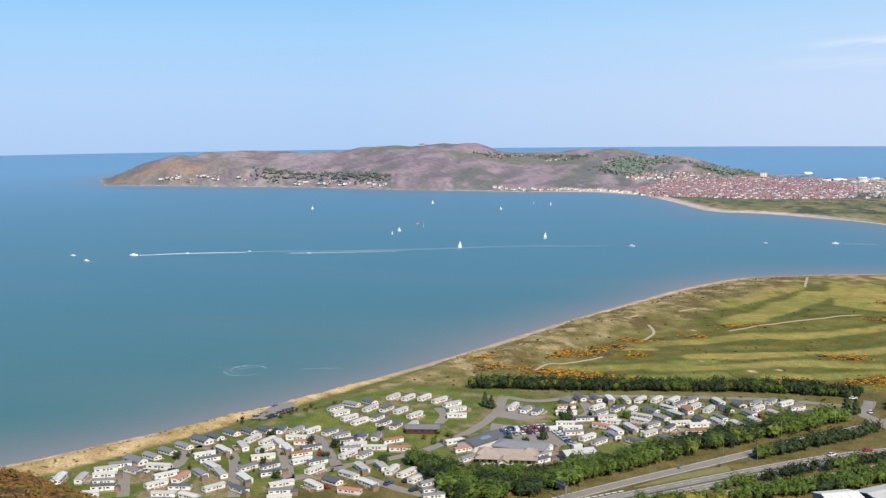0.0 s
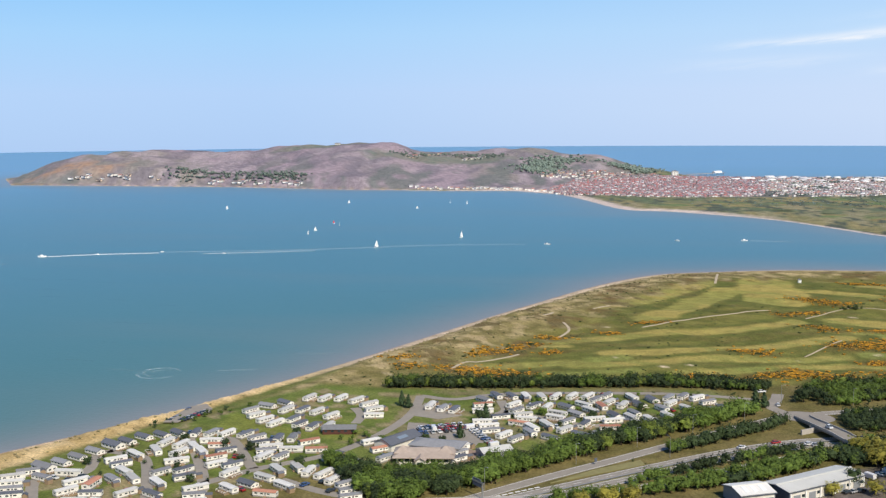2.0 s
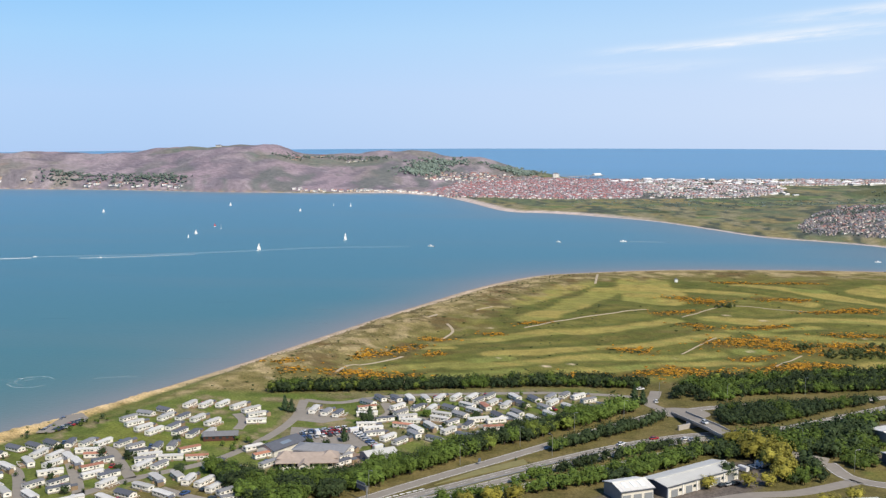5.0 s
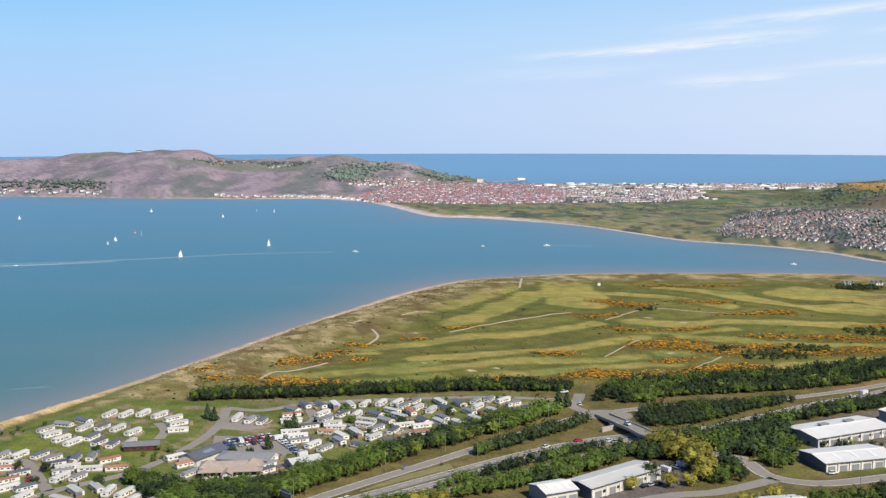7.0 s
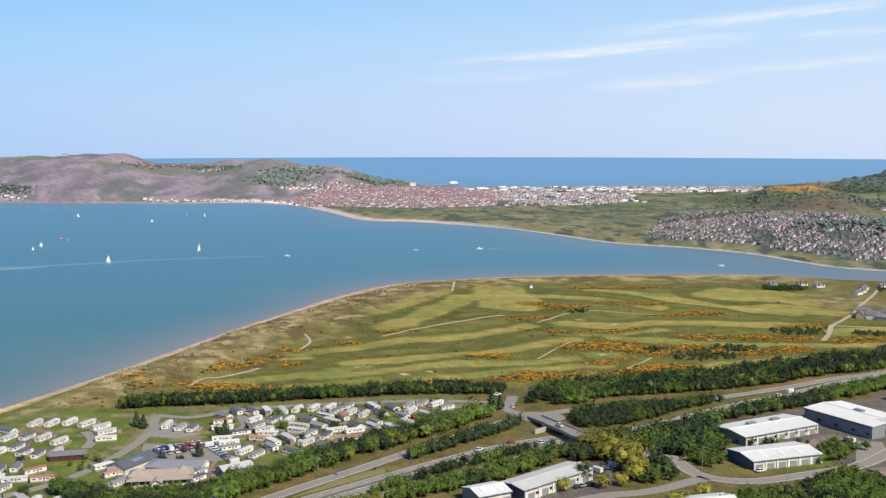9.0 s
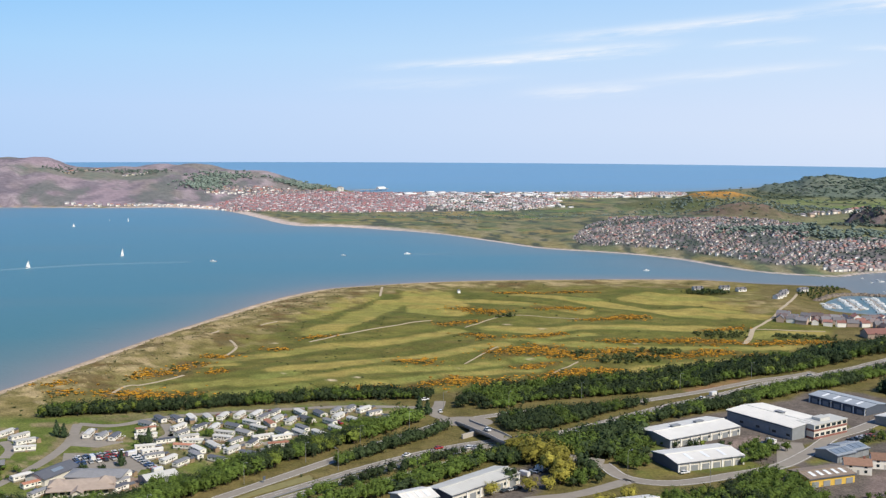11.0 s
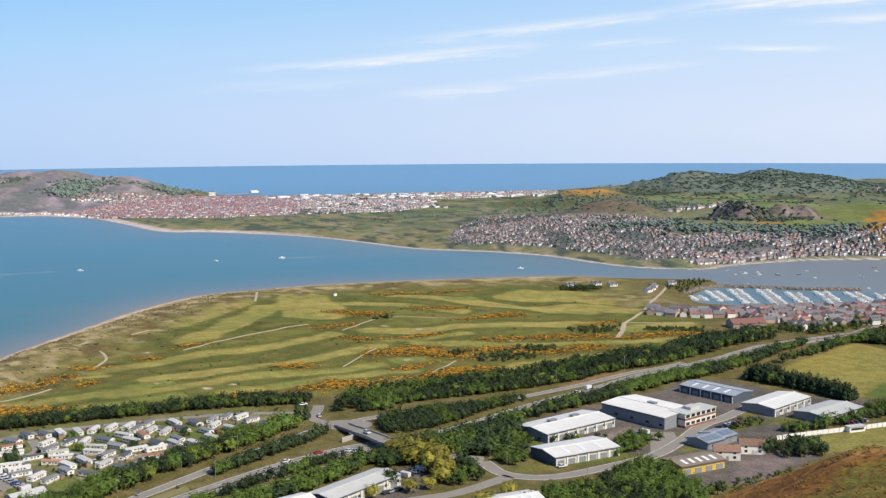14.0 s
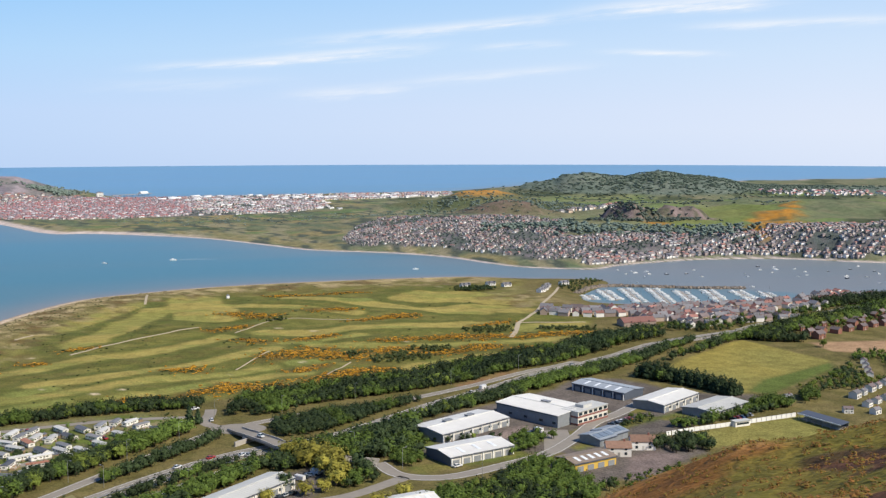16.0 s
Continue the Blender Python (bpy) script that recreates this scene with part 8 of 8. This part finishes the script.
    def copse(label, places, mt, lo, hi, wide=1.3):
        r = np.array([(x, y, 0, rng.uniform(0, 6.28), h * wide, h) for x, y, h in [(p[0], p[1], rng.uniform(lo, hi)) for p in places]])
        r[:, 2] = heights(r[:, 0], r[:, 1]) - 0.5
        r = r[r[:, 2] > 0.5]
        scatter("far_trees", far_tree, mt, r, label, "trees")

    def along(pts, half, n):
        p = curve_pts(pts, 6)
        out = []
        for _ in range(n):
            q = p[rng.randrange(len(p))]
            out.append((q[0] + rng.gauss(0, half), q[1] + rng.gauss(0, half)))
        return out

    # the town on the far hillside
    a = TOWN_PLOTS[0]
    rows = street_rows(rng, a, 5.6, 8.0, 0.9, 3.9, 0.74, True)
    town("hillside suburb of pale houses with slate and red roofs", rows, M_SUBURB_WALL, M_SLATE_MIX)
    b = TOWN_PLOTS[1]
    rows = street_rows(rng, b, 5.6, 7.8, 0.1, 4.0, 0.8, True)
    town("waterfront town of pale terraces with dark and red roofs", rows, M_SUBURB_WALL, M_SLATE_MIX)
    # terraces along the quay, three storeys
    q = curve_pts([(505, 1108), (560, 1124), (612, 1138), (667, 1142), (755, 1118), (821, 1062), (900, 1032), (1000, 1000)], 16)
    rows = [(x + rng.uniform(-2, 2), y + rng.choice((3, 5, 9, 13)), 0, rng.uniform(-0.25, 0.4), rng.uniform(3.6, 6.2), rng.uniform(2.8, 5.4)) for x, y in np.repeat(q, 3, axis=0) if rng.random() < 0.62]
    town("row of tall white waterfront houses along the quay", rows, M_SUBURB_WALL, M_SLATE_MIX)
    # the resort on the plain under the headland
    c = [(-205, 2020), (-230, 2110), (-200, 2330), (-120, 2480), (-30, 2540), (90, 2500), (150, 2500), (180, 2250), (150, 1960), (40, 1915), (-60, 1935), (-140, 1960)]
    town("dense resort town of red-roofed brick terraces", street_rows(rng, c, 5.2, 8.8, 0.35, 4.2, 0.86), M_TOWN_WALL, M_TOWN_ROOF)
    c2 = [(150, 2500), (270, 2500), (400, 2510), (440, 2300), (420, 2080), (330, 1985), (230, 1950), (150, 1960), (180, 2250)]
    town("resort quarter of pale houses among gardens", street_rows(rng, c2, 6.4, 10.5, 0.2, 4.2, 0.6, True), M_BRIGHT_WALL, M_MAUVE_ROOF)
    d = [(400, 2510), (524, 2510), (790, 2510), (760, 2400), (600, 2340), (440, 2300)]
    town("resort suburb of red-roofed houses behind the dunes", street_rows(rng, d, 6.6, 11, 0.1, 4.8, 0.8, True), M_BRIGHT_WALL, M_MAUVE_ROOF)
    rows = [(x, y, 0, 0.2, rng.uniform(8, 20), rng.uniform(3.5, 6)) for x, y in [(rng.uniform(120, 700), rng.uniform(2330, 2500)) for _ in range(85)]]
    rows += [(x, y, 0, 0.2, rng.uniform(6, 14), rng.uniform(2.6, 4)) for x, y in [(rng.uniform(190, 440), rng.uniform(2000, 2330)) for _ in range(60)]]
    town("large pale halls, hotels and sheds of the resort", rows, M_BRIGHT_WALL, mixed("pale_flat_roofs", [(0.74, 0.74, 0.75), (0.55, 0.55, 0.58), (0.80, 0.79, 0.78)]))
    copse("garden trees between the resort's halls", [(x, y) for x, y in zip(*fill(rng, c2, 11)) if vnoise(x / 40.0, y / 40.0, 63) > 0.35], M_HAZED_LEAF, 2.5, 5)
    rows = [(x, np.interp(x, [-525, -411, -308, -245, -195], [2111, 2099, 2112, 2067, 2015]) + rng.uniform(12, 30), 0, rng.uniform(-0.3, 0.3), rng.uniform(5, 8), rng.uniform(3.6, 5.5)) for x in [-500 + 6.4 * j for j in range(48)] if rng.random() < 0.85]
    town("row of shore houses under the headland", rows, M_BRIGHT_WALL, M_MAUVE_ROOF)
    # villas on the headland's flank, farms and the summit house
    rows = []
    for x0, y0, x1, y1, n in ((-1270, 2216, -1060, 2208, 22), (-945, 2200, -915, 2198, 5), (-890, 2196, -790, 2180, 10), (-770, 2174, -725, 2162, 7), (-590, 2480, -530, 2590, 9), (-470, 2530, -400, 2560, 8), (-262, 2590, -235, 2600, 4)):
        for i in range(n):
            t = rng.random()
            rows.append((x0 + (x1 - x0) * t, y0 + (y1 - y0) * t + rng.uniform(-9, 2), 0, rng.uniform(-0.4, 0.4), rng.uniform(7, 12), rng.uniform(3.6, 5.4)))
    for i in range(210):
        t = rng.random()
        rows.append((-255 + 225 * t + rng.uniform(-18, 18), 2350 + 190 * t + rng.uniform(-40, 40), 0, rng.uniform(0, 0.8), rng.uniform(4.5, 8), rng.uniform(4, 7)))
    town("scattered white villas on the headland's flank", rows, M_BRIGHT_WALL, M_SLATE_MIX)
    s = house("summit_house", "white building on the headland's summit", M_SLATE, M_WALL_WHITE, "", 13, 6, 3.0, 4.4)
    s.matrix_basis = pose(-800, 2640, heights([-800.0], [2640.0])[0], 0, 0, 10)
    h = thing("grand_hotel", "large white seafront hotel block under the headland", "hotel", "", pose(5, 2552, 4.0, 0, 0, 10))
    part("wall", Shape().box(-7, 7, -5, 5, -4, 11), M_WALL_WHITE, h)
    part("roof", hip(Shape(), -7.4, 7.4, -5.4, 5.4, 11, 13, 5), M_SLATE, h)
    wm = Shape().box(-0.6, 0.6, -0.05, 0.05, 0, 1.6).mesh("window", M_GLASS)
    for i in range(4):
        for j in range(3):
            part("window", wm, None, h, m=pose(-5.1 + 3.4 * i, -5.04, 1.2 + 3.2 * j))
    pier = thing("pleasure_pier", "long low pleasure pier reaching out to sea", "pier", "", pose(62, 2640, 0, 0, 0, 40))
    part("deck", Shape().box(-40, 75, -3, 3, 4.2, 5.0), M_DECK, pier)
    part("pavilion", Shape().house_walls(40, 62, -5, 5, 5.0, 8.0, 10), M_WALL_WHITE, pier)
    leg = Shape().box(-0.4, 0.4, -0.4, 0.4, -2, 4.2).mesh("leg", M_STEEL)
    for i in range(14):
        part("leg", leg, None, pier, m=pose(-38 + 8.5 * i, 2.4 if i % 2 else -2.4, 0))
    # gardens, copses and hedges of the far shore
    copse("dark garden trees above the waterfront town", along([(487, 1347), (544, 1335), (577, 1262), (676, 1231), (730, 1185)], 16, 520), M_HAZED_GARDEN, 5, 9)
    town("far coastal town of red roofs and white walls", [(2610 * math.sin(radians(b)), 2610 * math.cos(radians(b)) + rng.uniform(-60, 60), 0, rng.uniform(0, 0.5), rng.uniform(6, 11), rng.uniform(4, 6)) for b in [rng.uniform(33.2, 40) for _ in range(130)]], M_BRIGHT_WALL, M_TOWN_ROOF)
    copse("gorse and thorn on the brown ridge", along([(560, 1660), (610, 1630), (650, 1600)], 26, 260), M_HAZED_LEAF, 1.5, 3, 2.4)
    copse("dark pines round the twin hills", along([(640, 1340), (660, 1350), (700, 1330), (750, 1340)], 16, 360), M_HAZED_GARDEN, 3, 6)
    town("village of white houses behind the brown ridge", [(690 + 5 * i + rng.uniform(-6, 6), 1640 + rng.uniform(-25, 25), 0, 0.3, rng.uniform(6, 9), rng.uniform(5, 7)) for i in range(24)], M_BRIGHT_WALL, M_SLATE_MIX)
    copse("garden trees between the suburb's houses", [(x, y) for x, y in zip(*fill(rng, a, 8.5))], M_HAZED_GARDEN, 2.0, 4.2)
    copse("garden trees between the town's houses", [(x, y) for x, y in zip(*fill(rng, b, 8))], M_HAZED_GARDEN, 2.2, 4.6)
    copse("hedges and copses on the far plain", along([(100, 1850), (300, 1850), (480, 1800), (560, 1850)], 60, 520), M_HAZED_LEAF, 1.2, 2.6, 2.6)
    copse("woodland on the eastern hill", along([(1080, 2380), (1200, 2380), (1330, 2370), (1480, 2330), (1650, 2300)], 120, 2300), M_HAZED_WOOD, 3, 5, 2.6)
    copse("thorn and ash below the gorse hill", along([(560, 1900), (640, 1860), (720, 1800), (800, 1790)], 32, 420), M_HAZED_LEAF, 3, 6)
    copse("hedges across the far meadows", along([(620, 1640), (760, 1760), (900, 1900), (1100, 2000)], 50, 460), M_HAZED_LEAF, 2, 4, 2.2)
    copse("hedgerows on the eastern hills", along([(800, 1750), (950, 1700), (1100, 1600), (1250, 1500)], 60, 800), M_HAZED_LEAF, 2.5, 5, 2.0)
    copse("woodland on the headland's shoulder", along([(-300, 2390), (-275, 2395), (-262, 2450), (-288, 2500), (-265, 2570), (-225, 2600)], 20, 620) + along([(-125, 2600), (-90, 2620), (-55, 2642)], 20, 260), M_HAZED_LEAF, 5, 9)
    copse("woodland at the headland's foot", along([(-1030, 2212), (-960, 2212), (-853, 2205), (-798, 2195), (-740, 2180)], 12, 320), M_HAZED_LEAF, 4, 8)
    copse("trees round the headland's farms", along([(-600, 2480), (-560, 2560), (-460, 2560), (-400, 2560)], 18, 300), M_HAZED_LEAF, 3, 7)
    copse("street trees of the resort", [(x, y) for x, y in zip(*fill(rng, c, 15))], M_HAZED_LEAF, 2.5, 5)


build_towns()
